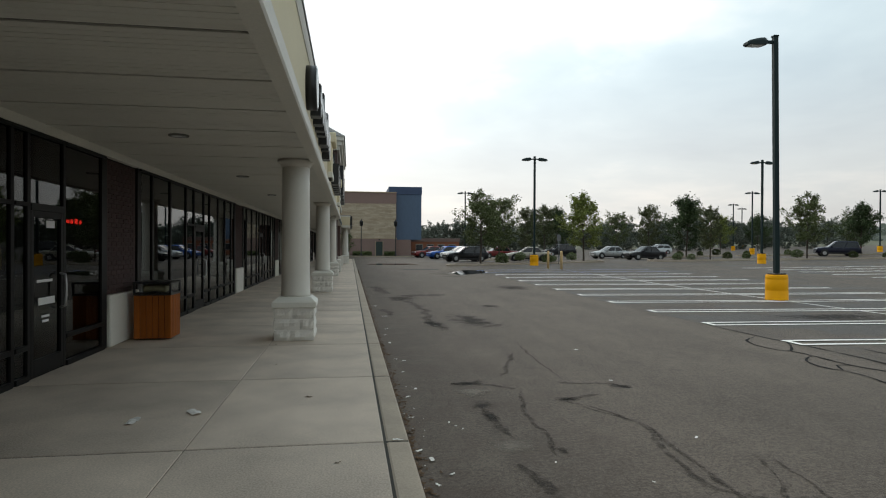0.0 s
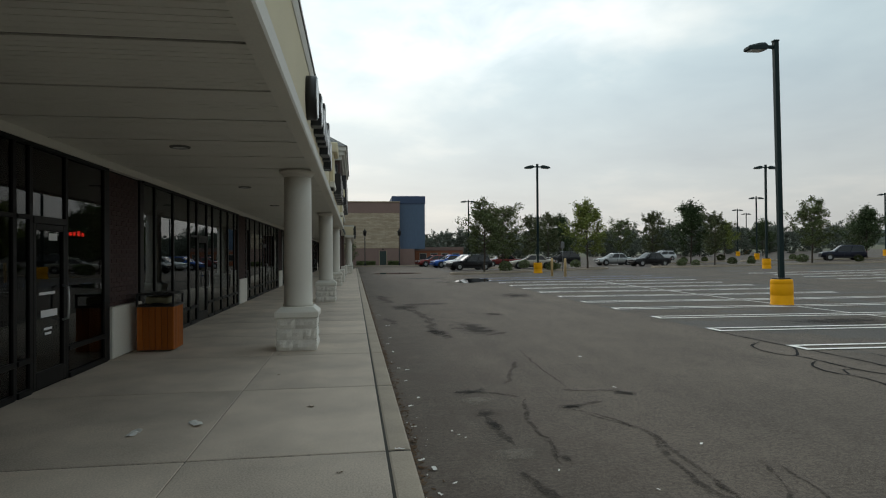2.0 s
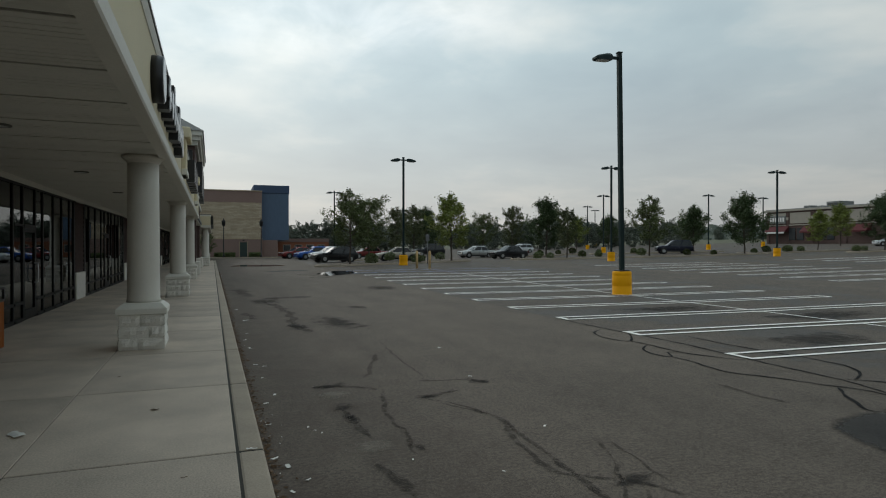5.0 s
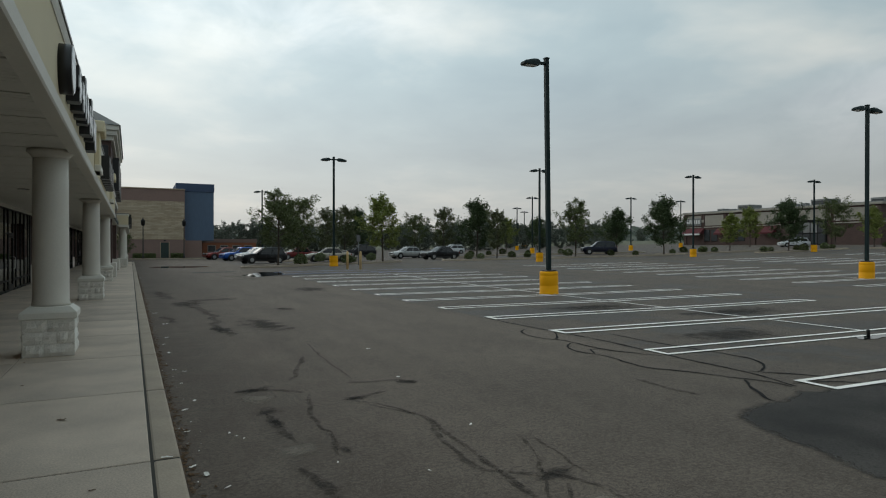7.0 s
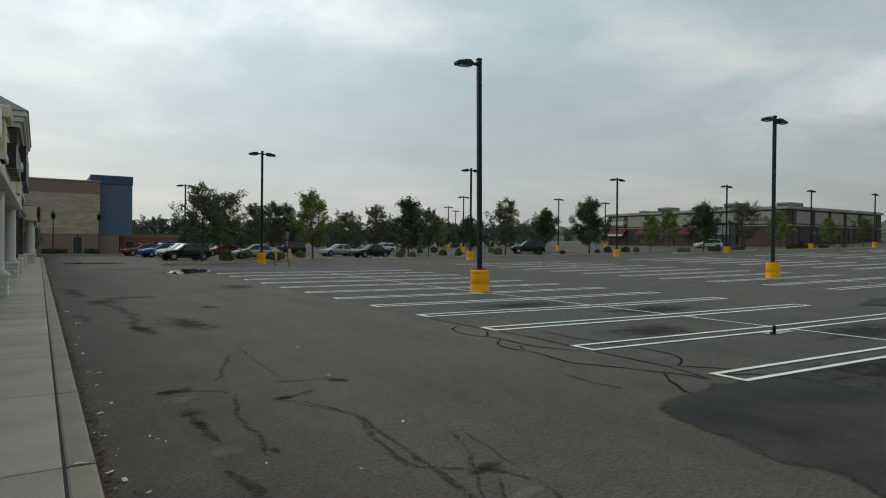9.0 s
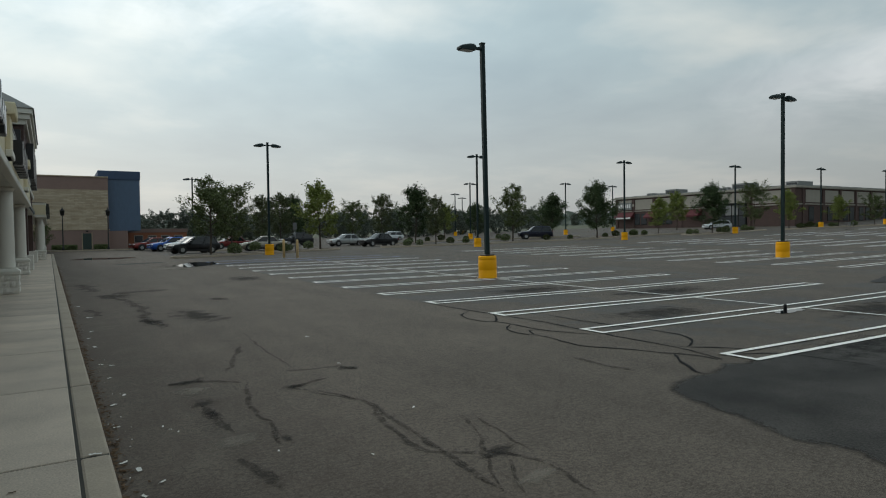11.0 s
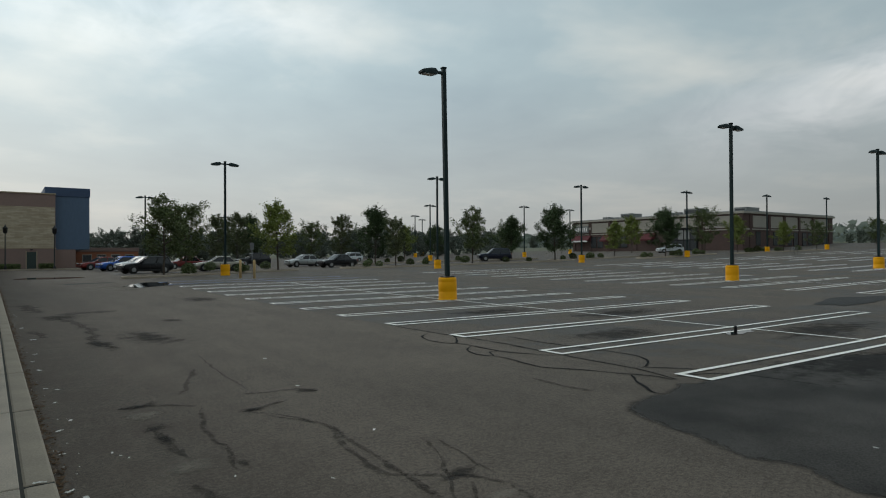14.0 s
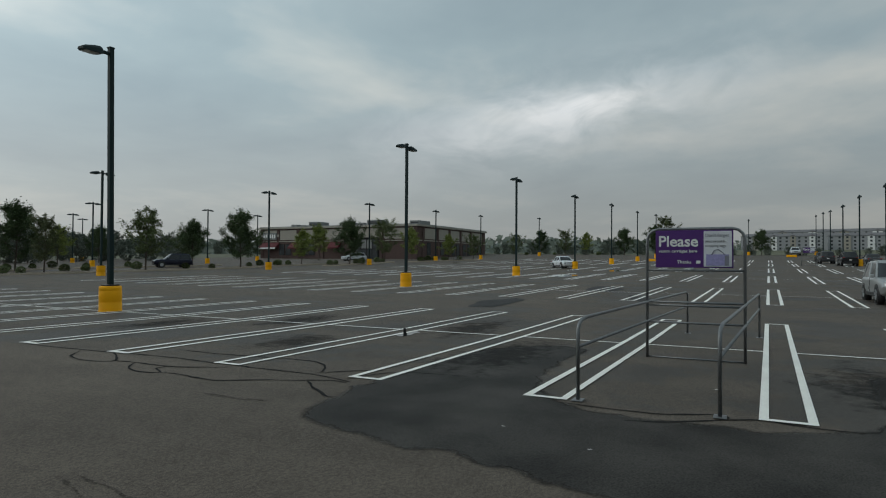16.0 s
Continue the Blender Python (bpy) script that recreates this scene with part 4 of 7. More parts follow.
def build_soffit():
    """The walkway ceiling: narrow boards in panels of 1.27 m with a deeper seam between panels."""
    bm = bmesh.new()
    y, n = -8.25, 11
    while y < Y_END:
        w = 1.27
        for k in range(n):
            a = y + 0.05 + (w - 0.05) * k / n
            b = y + 0.05 + (w - 0.05) * (k + 1) / n - 0.006
            z = 3.25 + 0.0012 * math.sin(y * 3 + k)
            box(bm, -3.83, a, z, -0.765, b, z + 0.015)
        y += w
    structure("ceiling", bm, M_SOFFIT, "off-white vinyl board ceiling over the walkway", "ceiling", MALL)
    bm = bmesh.new()
    box(bm, -3.9, -9, 3.285, -0.8, Y_END, 3.38)
    structure("ceiling_back", bm, M_SOFFIT_GAP, "dark backing above the ceiling boards", "ceiling", MALL)
    bm = soft_box(-0.765, -9, 3.243, -0.66, 34.6, 3.29, 0.004)
    structure("trim_soffit", bm, M_SOFFIT, "plain border board along the ceiling edge", "trim", MALL)
    bm = soft_box(-0.765, 51.0, 3.243, -0.66, Y_END, 3.29, 0.004)
    structure("trim_soffit", bm, M_SOFFIT, "plain border board along the ceiling edge", "trim", MALL)


build_soffit()
structure("trim_wall_head", soft_box(-3.92, -9, 3.135, -3.815, Y_END, 3.249, 0.004), M_SOFFIT, "off-white board where the ceiling meets the shop front", "trim", MALL)


def profile_run(pts, y0, y1):
    """A moulding: a closed outline in x and z drawn out along y."""
    bm = bmesh.new()
    a = [bm.verts.new((x, y0, z)) for x, z in pts]
    b = [bm.verts.new((x, y1, z)) for x, z in pts]
    n = len(pts)
    for k in range(n):
        bm.faces.new((a[k], a[(k + 1) % n], b[(k + 1) % n], b[k]))
    bm.faces.new(a[::-1])
    bm.faces.new(b)
    return bm


for y0, y1, dx, top in ((-9.0, 34.8, 0.0, 4.30), (51.5, Y_END, 0.55, 4.2)):
    structure("trim_fascia", profile_run([(-0.8, 3.21), (-0.65 + dx, 3.21), (-0.635 + dx, 3.23), (-0.625 + dx, 3.35), (-0.66 + dx, 3.39), (-0.8, 3.39)], y0, y1), M_FASCIA, "off-white drip band along the canopy edge", "trim", MALL)
    structure("wall_fascia", profile_run([(-0.85, 3.39), (-0.66 + dx, 3.39), (-0.66 + dx, top - 0.12), (-0.85, top - 0.12)], y0, y1), M_CREAM, "cream stucco fascia above the walkway", "wall", MALL)
    structure("trim_cornice", profile_run([(-0.9, top - 0.12), (-0.65 + dx, top - 0.12), (-0.635 + dx, top - 0.08), (-0.62 + dx, top - 0.02), (-0.62 + dx, top), (-0.9, top)], y0, y1), M_FASCIA, "pale cornice moulding along the parapet", "trim", MALL)
    structure("trim_coping", profile_run([(-0.95, top), (-0.605 + dx, top), (-0.605 + dx, top + 0.04), (-0.95, top + 0.05)], y0, y1), M_COPING, "dark metal coping along the parapet", "trim", MALL)


def build_pilaster(y):
    e = thing("fascia_pilaster", "cream stucco pilaster standing out from the fascia", "pilaster", "fascia pilasters", MALL)
    part("shaft", soft_box(-0.66, y, 3.41, -0.56, y + 0.9, 4.25, 0.01), M_CREAM, e)
    part("cap", soft_box(-0.66, y - 0.08, 4.25, -0.46, y + 0.98, 4.50, 0.02), M_CREAM, e)
    part("foot", soft_box(-0.66, y - 0.05, 3.41, -0.53, y + 0.95, 3.55, 0.015), M_FASCIA, e)


for y in (15.2, 26.0):
    build_pilaster(y)


# ---------------------------------------------------------------- columns
def build_column():
    e = thing("column", "white round column on a square split-face stone base", "column", "columns along the walkway")
    bm = bmesh.new()
    box(bm, -0.31, -0.31, 0.15, 0.31, 0.31, 0.70)
    base = part("base_core", bm, M_STONE, e)
    rng = random.Random(5)
    h = 0.186
    for c in range(3):
        for side in range(4):
            cut = (-0.06, 0.10, -0.02)[c] + 0.05 * (side % 2)
            for a, b in ((-0.335, cut - 0.004), (cut + 0.004, 0.335)):
                bm = bmesh.new()
                nx, nz = 5, 3
                grid = []
                for iz in range(nz + 1):
                    for ix in range(nx + 1):
                        u, v = a + (b - a) * ix / nx, 0.15 + c * h + 0.004 + (h - 0.008) * iz / nz
                        edge = ix in (0, nx) or iz in (0, nz)
                        d = -0.318 - (0.004 if edge else rng.uniform(0.010, 0.038))
                        grid.append(bm.verts.new((u, d, v)))
                back = [bm.verts.new((u, -0.30, v)) for u, v in ((a, 0.15 + c * h + 0.004), (b, 0.15 + c * h + 0.004), (b, 0.15 + (c + 1) * h - 0.004), (a, 0.15 + (c + 1) * h - 0.004))]
                w = nx + 1
                for iz in range(nz):
                    for ix in range(nx):
                        bm.faces.new((grid[iz * w + ix], grid[iz * w + ix + 1], grid[(iz + 1) * w + ix + 1], grid[(iz + 1) * w + ix]))
                bm.faces.new([grid[i] for i in range(w)][::-1] + [back[0], back[1]])
                bm.faces.new([grid[nz * w + i] for i in range(w)] + [back[2], back[3]])
                for v in bm.verts:
                    v.co = pose(0, 0, 0, 0, 0, 90 * side) @ v.co
                part("stone", bm, M_STONE, base)
    bm = bmesh.new()
    q = [(0.345, 0.705), (0.365, 0.72), (0.365, 0.80), (0.35, 0.82), (0.275, 0.885), (0.26, 0.89)]
    rings = [[bm.verts.new((sx * r, sy * r, z)) for sx, sy in ((-1, -1), (1, -1), (1, 1), (-1, 1))] for r, z in q]
    for a, b in zip(rings, rings[1:]):
        for k in range(4):
            bm.faces.new((a[k], a[(k + 1) % 4], b[(k + 1) % 4], b[k]))
    bm.faces.new(rings[0][::-1])
    bm.faces.new(rings[-1])
    part("base_cap", bm, M_FASCIA, e, "pale sloped cap stone")
    bm = bmesh.new()
    lathe(bm, [(0.255, 0.89), (0.255, 0.93), (0.245, 0.95), (0.243, 1.4), (0.236, 2.6), (0.232, 3.13)], 28)
    part("shaft", bm, M_COLUMN, e)
    bm = bmesh.new()
    lathe(bm, [(0.234, 3.12), (0.25, 3.135), (0.25, 3.15), (0.29, 3.19), (0.315, 3.20), (0.315, 3.243)], 28)
    part("capital", bm, M_COLUMN, e)
    return e


col = build_column()
col.matrix_basis = MALL @ pose(-1.05, 11.05, 0)
for i, y in enumerate((0.1, 21.9, 32.8)):
    copy_thing(col, MALL @ pose(-1.05, y, 0))
for y in (54, 60, 66, 72, 78):
    copy_thing(col, MALL @ pose(-0.55, y, 0))


# ---------------------------------------------------------------- tower over the far entrance
def build_tower():
    e = thing("entrance_tower", "entrance tower with brick piers, cream walls and hipped grey roof", "tower", "", MALL)
    for y in (37.2, 48.6):
        p = part("brick_pier", soft_box(-1.5, y, 0.9, -0.85, y + 0.9, 4.4, 0.01), M_BRICKWALL, e, "brown brick pier")
        part("pier_foot", soft_box(-1.56, y - 0.06, 0.15, -0.64, y + 0.96, 0.9, 0.02), M_STONE, p)
    part("tower_wall", soft_box(-6.0, 36.9, 3.3, -0.88, 50.0, 7.4, 0.01), M_BRICKWALL, e)
    part("brick_band", soft_box(-5.9, 36.86, 4.6, -0.84, 50.04, 6.3, 0.01), M_BRICKWALL, e)
    part("belt_course", soft_box(-5.9, 36.8, 4.35, -0.76, 50.1, 4.6, 0.02), M_FASCIA, e)
    for r, z0, z1 in ((0.18, 7.35, 7.6), (0.38, 7.6, 7.85), (0.52, 7.85, 8.12)):
        part("eave_moulding", soft_box(-6.0 - r, 36.9 - r, z0, -0.88 + r * 0.75, 50.0 + r, z1, 0.02), M_FASCIA, e)
    bm = bmesh.new()
    a = [bm.verts.new(v) for v in ((-6.6, 36.3, 8.12), (-0.42, 36.3, 8.12), (-0.42, 50.6, 8.12), (-6.6, 50.6, 8.12))]
    t = [bm.verts.new(v) for v in ((-3.4, 40.0, 10.3), (-3.4, 47.0, 10.3))]
    bm.faces.new((a[0], a[1], t[0]))
    bm.faces.new((a[1], a[2], t[1], t[0]))
    bm.faces.new((a[2], a[3], t[1]))
    bm.faces.new((a[3], a[0], t[0], t[1]))
    bm.faces.new(a[::-1])
    part("hip_roof", bm, M_ROOFMETAL, e, "grey standing-seam hipped roof")
    part("sign_plate", soft_box(-2.6, 36.70, 4.9, -1.0, 36.88, 7.1, 0.02), M_BLACK, e, "black sign plate on the tower side")
    return e


build_tower()


def channel_letter(kind, y, z, h, w, x=-0.66, depth=0.14, face=M_SILVER):
    """One raised sign element with black returns and a bright face; plain shapes only."""
    ret = bmesh.new()
    fac = bmesh.new()
    if kind == "disc":
        tube(ret, (x, y, z + h / 2), (x + depth, y, z + h / 2), h / 2, n=28)
        tube(fac, (x + depth, y, z + h / 2), (x + depth + 0.012, y, z + h / 2), h / 2 - 0.02, n=28)
    else:
        box(ret, x, y - w / 2, z, x + depth, y + w / 2, z + h)
        bmesh.ops.bevel(ret, geom=[q for q in ret.edges if abs(q.verts[0].co.x - q.verts[1].co.x) > 0.05], offset=min(w, h) * (0.32 if kind == "round" else 0.05), segments=4, affect="EDGES")
        box(fac, x + depth, y - w / 2 + 0.02, z + 0.02, x + depth + 0.012, y + w / 2 - 0.02, z + h - 0.02)
        bmesh.ops.bevel(fac, geom=[q for q in fac.edges if abs(q.verts[0].co.x - q.verts[1].co.x) > 0.005], offset=min(w, h) * (0.3 if kind == "round" else 0.04), segments=4, affect="EDGES")
    return ret, fac, face


def build_sign(name, label, elements):
    e = thing(name, label, "sign", "", MALL)
    for el in elements:
        ret, fac, face = channel_letter(*el)
        r = part("sign_return", ret, M_BLACK, e, "black raised side of a sign element")
        part("sign_face", fac, face, r, "bright metal face")
    return e


build_sign("shop_sign", "raised black and silver sign elements on the cream fascia", [
    ("disc", 7.95, 3.475, 0.55, 0.55, -0.66, 0.125), ("round", 8.75, 3.55, 0.44, 0.5), ("round", 9.35, 3.55, 0.40, 0.48), ("bar", 9.85, 3.55, 0.58, 0.22), ("round", 10.3, 3.55, 0.40, 0.46),
    ("round", 10.9, 3.50, 0.46, 0.5), ("bar", 11.4, 3.55, 0.60, 0.22), ("round", 11.9, 3.55, 0.40, 0.46), ("bar", 12.4, 3.45, 0.52, 0.40)])
build_sign("shop_sign", "raised black sign elements over the shop with a tube sign", [("round", 1.2, 3.62, 0.5, 0.5), ("round", 1.9, 3.62, 0.4, 0.46), ("bar", 2.5, 3.62, 0.6, 0.24), ("round", 3.1, 3.62, 0.4, 0.46), ("round", 3.75, 3.62, 0.44, 0.42)])
build_sign("shop_sign", "row of raised black sign elements on the fascia", [("bar", 18.5 + 0.75 * i, 3.55, 0.6 + 0.1 * (i % 2), 0.55, -0.66, 0.2, M_BLACK) for i in range(6)])
build_sign("tower_sign", "tall raised black sign elements on the tower", [("bar", 38.3 + 1.25 * i, 4.8, 1.7 + 0.25 * (i % 2), 1.0, -0.84, 0.3, M_BLACK) for i in range(8)])
build_sign("shop_sign", "row of raised dark sign elements on the far fascia", [("bar", 54 + 1.0 * i, 3.5, 0.75, 0.7, -0.12, 0.2, M_BLACK) for i in range(7)])
build_sign("shop_sign", "raised dark sign elements above the far walkway", [("bar", 66 + 1.0 * i, 3.6, 0.9, 0.7, -0.12, 0.25, M_BLACK) for i in range(6)])


def build_can_light(x, y):
    e = thing("recessed_light", "unlit round recessed light in the walkway ceiling", "ceiling light", "walkway lights", MALL @ pose(x, y, 3.25))
    bm = bmesh.new()
    lathe(bm, [(0.11, -0.022), (0.13, -0.018), (0.135, 0.0), (0.135, 0.012)], 20)
    part("trim_ring", bm, M_SOFFIT_GAP, e)
    bm = bmesh.new()
    tube(bm, (0, 0, -0.026), (0, 0, -0.020), 0.095, n=20)
    part("lens", bm, M_LAMPLENS, e)


for y in (3.77, 8.77, 13.77, 18.77, 23.77, 28.77):
    build_can_light(-2.4, y)


def build_bin():
    e = thing("litter_bin", "orange-brown wooden slat litter bin with black frame beside a pier", "litter bin", "", MALL @ pose(-3.42, 11.36, 0.15))
    bm = soft_box(-0.27, -0.27, 0.02, 0.27, 0.27, 0.74, 0.01)
    part("liner", bm, M_BLACK, e)
    slat = mesh("slat", soft_box(-0.046, -0.012, 0.03, 0.046, 0.012, 0.76, 0.006), M_WOOD)
    for side in range(4):
        for k in range(6):
            part("slat", slat, None, e, "", pose(0, 0, 0, 0, 0, 90 * side) @ pose(-0.245 + 0.098 * k, -0.285, 0))
    part("lid", soft_box(-0.31, -0.31, 0.76, 0.31, 0.31, 0.80, 0.008), M_BLACK, e, "black lid plate")
    for x in (-0.29, 0.29):
        for y in (-0.29, 0.29):
            part("hood_post", soft_box(x - 0.018, y - 0.018, 0.80, x + 0.018, y + 0.018, 0.97, 0.004), M_BLACK, e)
    part("hood", soft_box(-0.31, -0.31, 0.955, 0.31, 0.31, 0.99, 0.008), M_BLACK, e, "black hood plate")
    bm = bmesh.new()
    lathe(bm, [(0.20, 0.80), (0.205, 0.81), (0.17, 0.86), (0.165, 0.87)], 16)
    part("rim", bm, M_BLACK, e)
    part("waste_bag", soft_box(-0.2, -0.2, 0.80, 0.2, 0.2, 0.93, 0.05, 3), M_YELLOWBAG, e, "dull yellow bag showing under the hood")


M_YELLOWBAG = material("waste_paper", (0.17, 0.155, 0.09), 0.7, vary=0.3, scale=8)
build_bin()


def build_window_writing():
    """Stuck-on writing of the first shop, as plain bars, and its red tube sign."""
    e = thing("door_lettering", "small white bars of lettering stuck on the shop door", "lettering", "", MALL)
    for y, z, w, h in ((8.55, 1.98, 0.22, 0.09), (8.45, 1.02, 0.42, 0.09), (8.40, 1.30, 0.40, 0.035), (8.42, 0.86, 0.2, 0.03), (8.42, 0.80, 0.16, 0.03)):
        part("letter_bar", soft_box(-3.894, y - w / 2, z, -3.890, y + w / 2, z + h, 0.001), M_WHITE, e)
    n = thing("tube_sign", "red glowing tube sign hanging behind shop glass", "neon sign", "", MALL)
    red = emitter("red_tube", (1.0, 0.03, 0.02), 3.0)
    for y, w, h in ((9.14, 0.11, 0.05), (9.26, 0.09, 0.06), (9.40, 0.12, 0.07), (9.53, 0.09, 0.055)):
        part("tube_letter", soft_box(-3.945, y - w * 0.3, 2.06, -3.925, y + w * 0.3, 2.06 + h, 0.008), red, n)
    for i, (x, y) in enumerate(((-5.0, 8.2), (-5.2, 9.3), (-5.6, 10.0), (-5.1, 7.2))):
        c = thing("waiting_chair", "slim metal waiting chair inside the shop", "chair", "waiting chairs", MALL @ pose(x, y, 0.15, 0, 0, 20 * i))
        for sx in (-0.22, 0.22):
            bm = bmesh.new()
            pipe(bm, [(sx, 0.22, 0), (sx, 0.2, 0.44), (sx, -0.2, 0.44), (sx, -0.26, 0.0)], 0.013)
            pipe(bm, [(sx, -0.2, 0.44), (sx, -0.28, 0.85)], 0.013)
            part("chair_frame", bm, M_SILVER, c)
        part("seat", soft_box(-0.22, -0.2, 0.44, 0.22, 0.22, 0.48, 0.015), M_BLACK, c)
        part("backrest", soft_box(-0.22, -0.28, 0.62, 0.22, -0.25, 0.86, 0.012), M_BLACK, c)


build_window_writing()


# ---------------------------------------------------------------- light poles
def build_pole(heads):
    e = thing("street_lamp", "tall dark green car park lamp post in a yellow sleeve", "street lamp", "car park lamp posts")
    bm = bmesh.new()
    lathe(bm, [(0.36, -0.1), (0.36, 0.03), (0.35, 0.05), (0.35, 0.30), (0.338, 0.32), (0.35, 0.34), (0.35, 0.68), (0.338, 0.70), (0.35, 0.72), (0.338, 0.83), (0.32, 0.85)], 28)
    part("base_sleeve", bm, M_YELLOW, e, "bright yellow plastic sleeve")
    part("base_plate", soft_box(-0.2, -0.2, 0.85, 0.2, 0.2, 0.90, 0.01), M_BLACK, e)
    part("pole", soft_box(-0.078, -0.078, 0.9, 0.078, 0.078, 8.85, 0.012), M_POLE, e)
    part("pole_cap", soft_box(-0.095, -0.095, 8.85, 0.095, 0.095, 8.90, 0.01), M_POLE, e)
    for s in heads:
        a = part("arm", soft_box(min(0.085 * s, 0.36 * s), -0.05, 8.62, max(0.085 * s, 0.36 * s), 0.05, 8.72, 0.01), M_POLE, e)
        bm = bmesh.new()
        q = [(0.32, 0.10, 8.58, 8.77), (0.42, 0.17, 8.55, 8.80), (0.62, 0.20, 8.54, 8.78), (0.95, 0.19, 8.54, 8.70), (1.05, 0.15, 8.56, 8.64)]
        rings = [[bm.verts.new((s * x, y, z)) for y, z in ((-w, z0), (w, z0), (w * 0.9, (z0 + z1) / 2 + 0.03), (w * 0.5, z1), (-w * 0.5, z1), (-w * 0.9, (z0 + z1) / 2 + 0.03))] for x, w, z0, z1 in q]
        for r0, r1 in zip(rings, rings[1:]):
            for k in range(6):
                bm.faces.new((r0[k], r0[(k + 1) % 6], r1[(k + 1) % 6], r1[k]))
        bm.faces.new(rings[0][::-1])
        bm.faces.new(rings[-1])
        h = part("lamp_head", bm, M_POLE, a, "dark shoebox lamp head")
        bm = bmesh.new()
        box(bm, min(0.5 * s, 0.95 * s), -0.14, 8.522, max(0.5 * s, 0.95 * s), 0.14, 8.542)
        tagged(part("lens", bm, M_LAMPLENS, e), "pale lamp lens")
    return e


def put(ob, x, y, turn=0.0, scale=1.0, dz=0.0):
    return copy_thing(ob, pose(x, y, terrain(x, y) + dz, 0, 0, turn) @ Matrix.Scale(scale, 4))


one = build_pole((-1,))
one.matrix_basis = pose(13.88, 19.0, terrain(13.88, 19.0), -0.4, -0.6, -2)
two = build_pole((-1, 1))
two.matrix_basis = pose(14.2, 48.8, terrain(14.2, 48.8), 0, 0, -2)
POLES = [(33.5, 18.65), (53.0, 18.2), (73.6, 17.9), (91.8, 16.95), (112.3, 16.3), (34.3, 48.6), (54.0, 47.9), (74.7, 47.8), (95.8, 47.7), (114.4, 46.9),
         (14.3, 82.0), (55.2, 80.2), (73.6, 78.2), (91.7, 84.3), (35.0, 121.0), (70.5, 108.0), (83.0, 124.0), (70.0, 163.0),
         (91.8, -13.4), (112.0, -14.2), (134.0, -15.0), (145.0, -15.0), (157.0, -14.9), (75.0, -13.2), (131.0, 15.4), (170.0, -1.8), (138.0, 42.0), (52.5, -12.0), (13.9, -11.0)]
for i, (x, y) in enumerate(POLES):
    put(two, x, y, -2 + 3 * math.sin(i * 5.1))


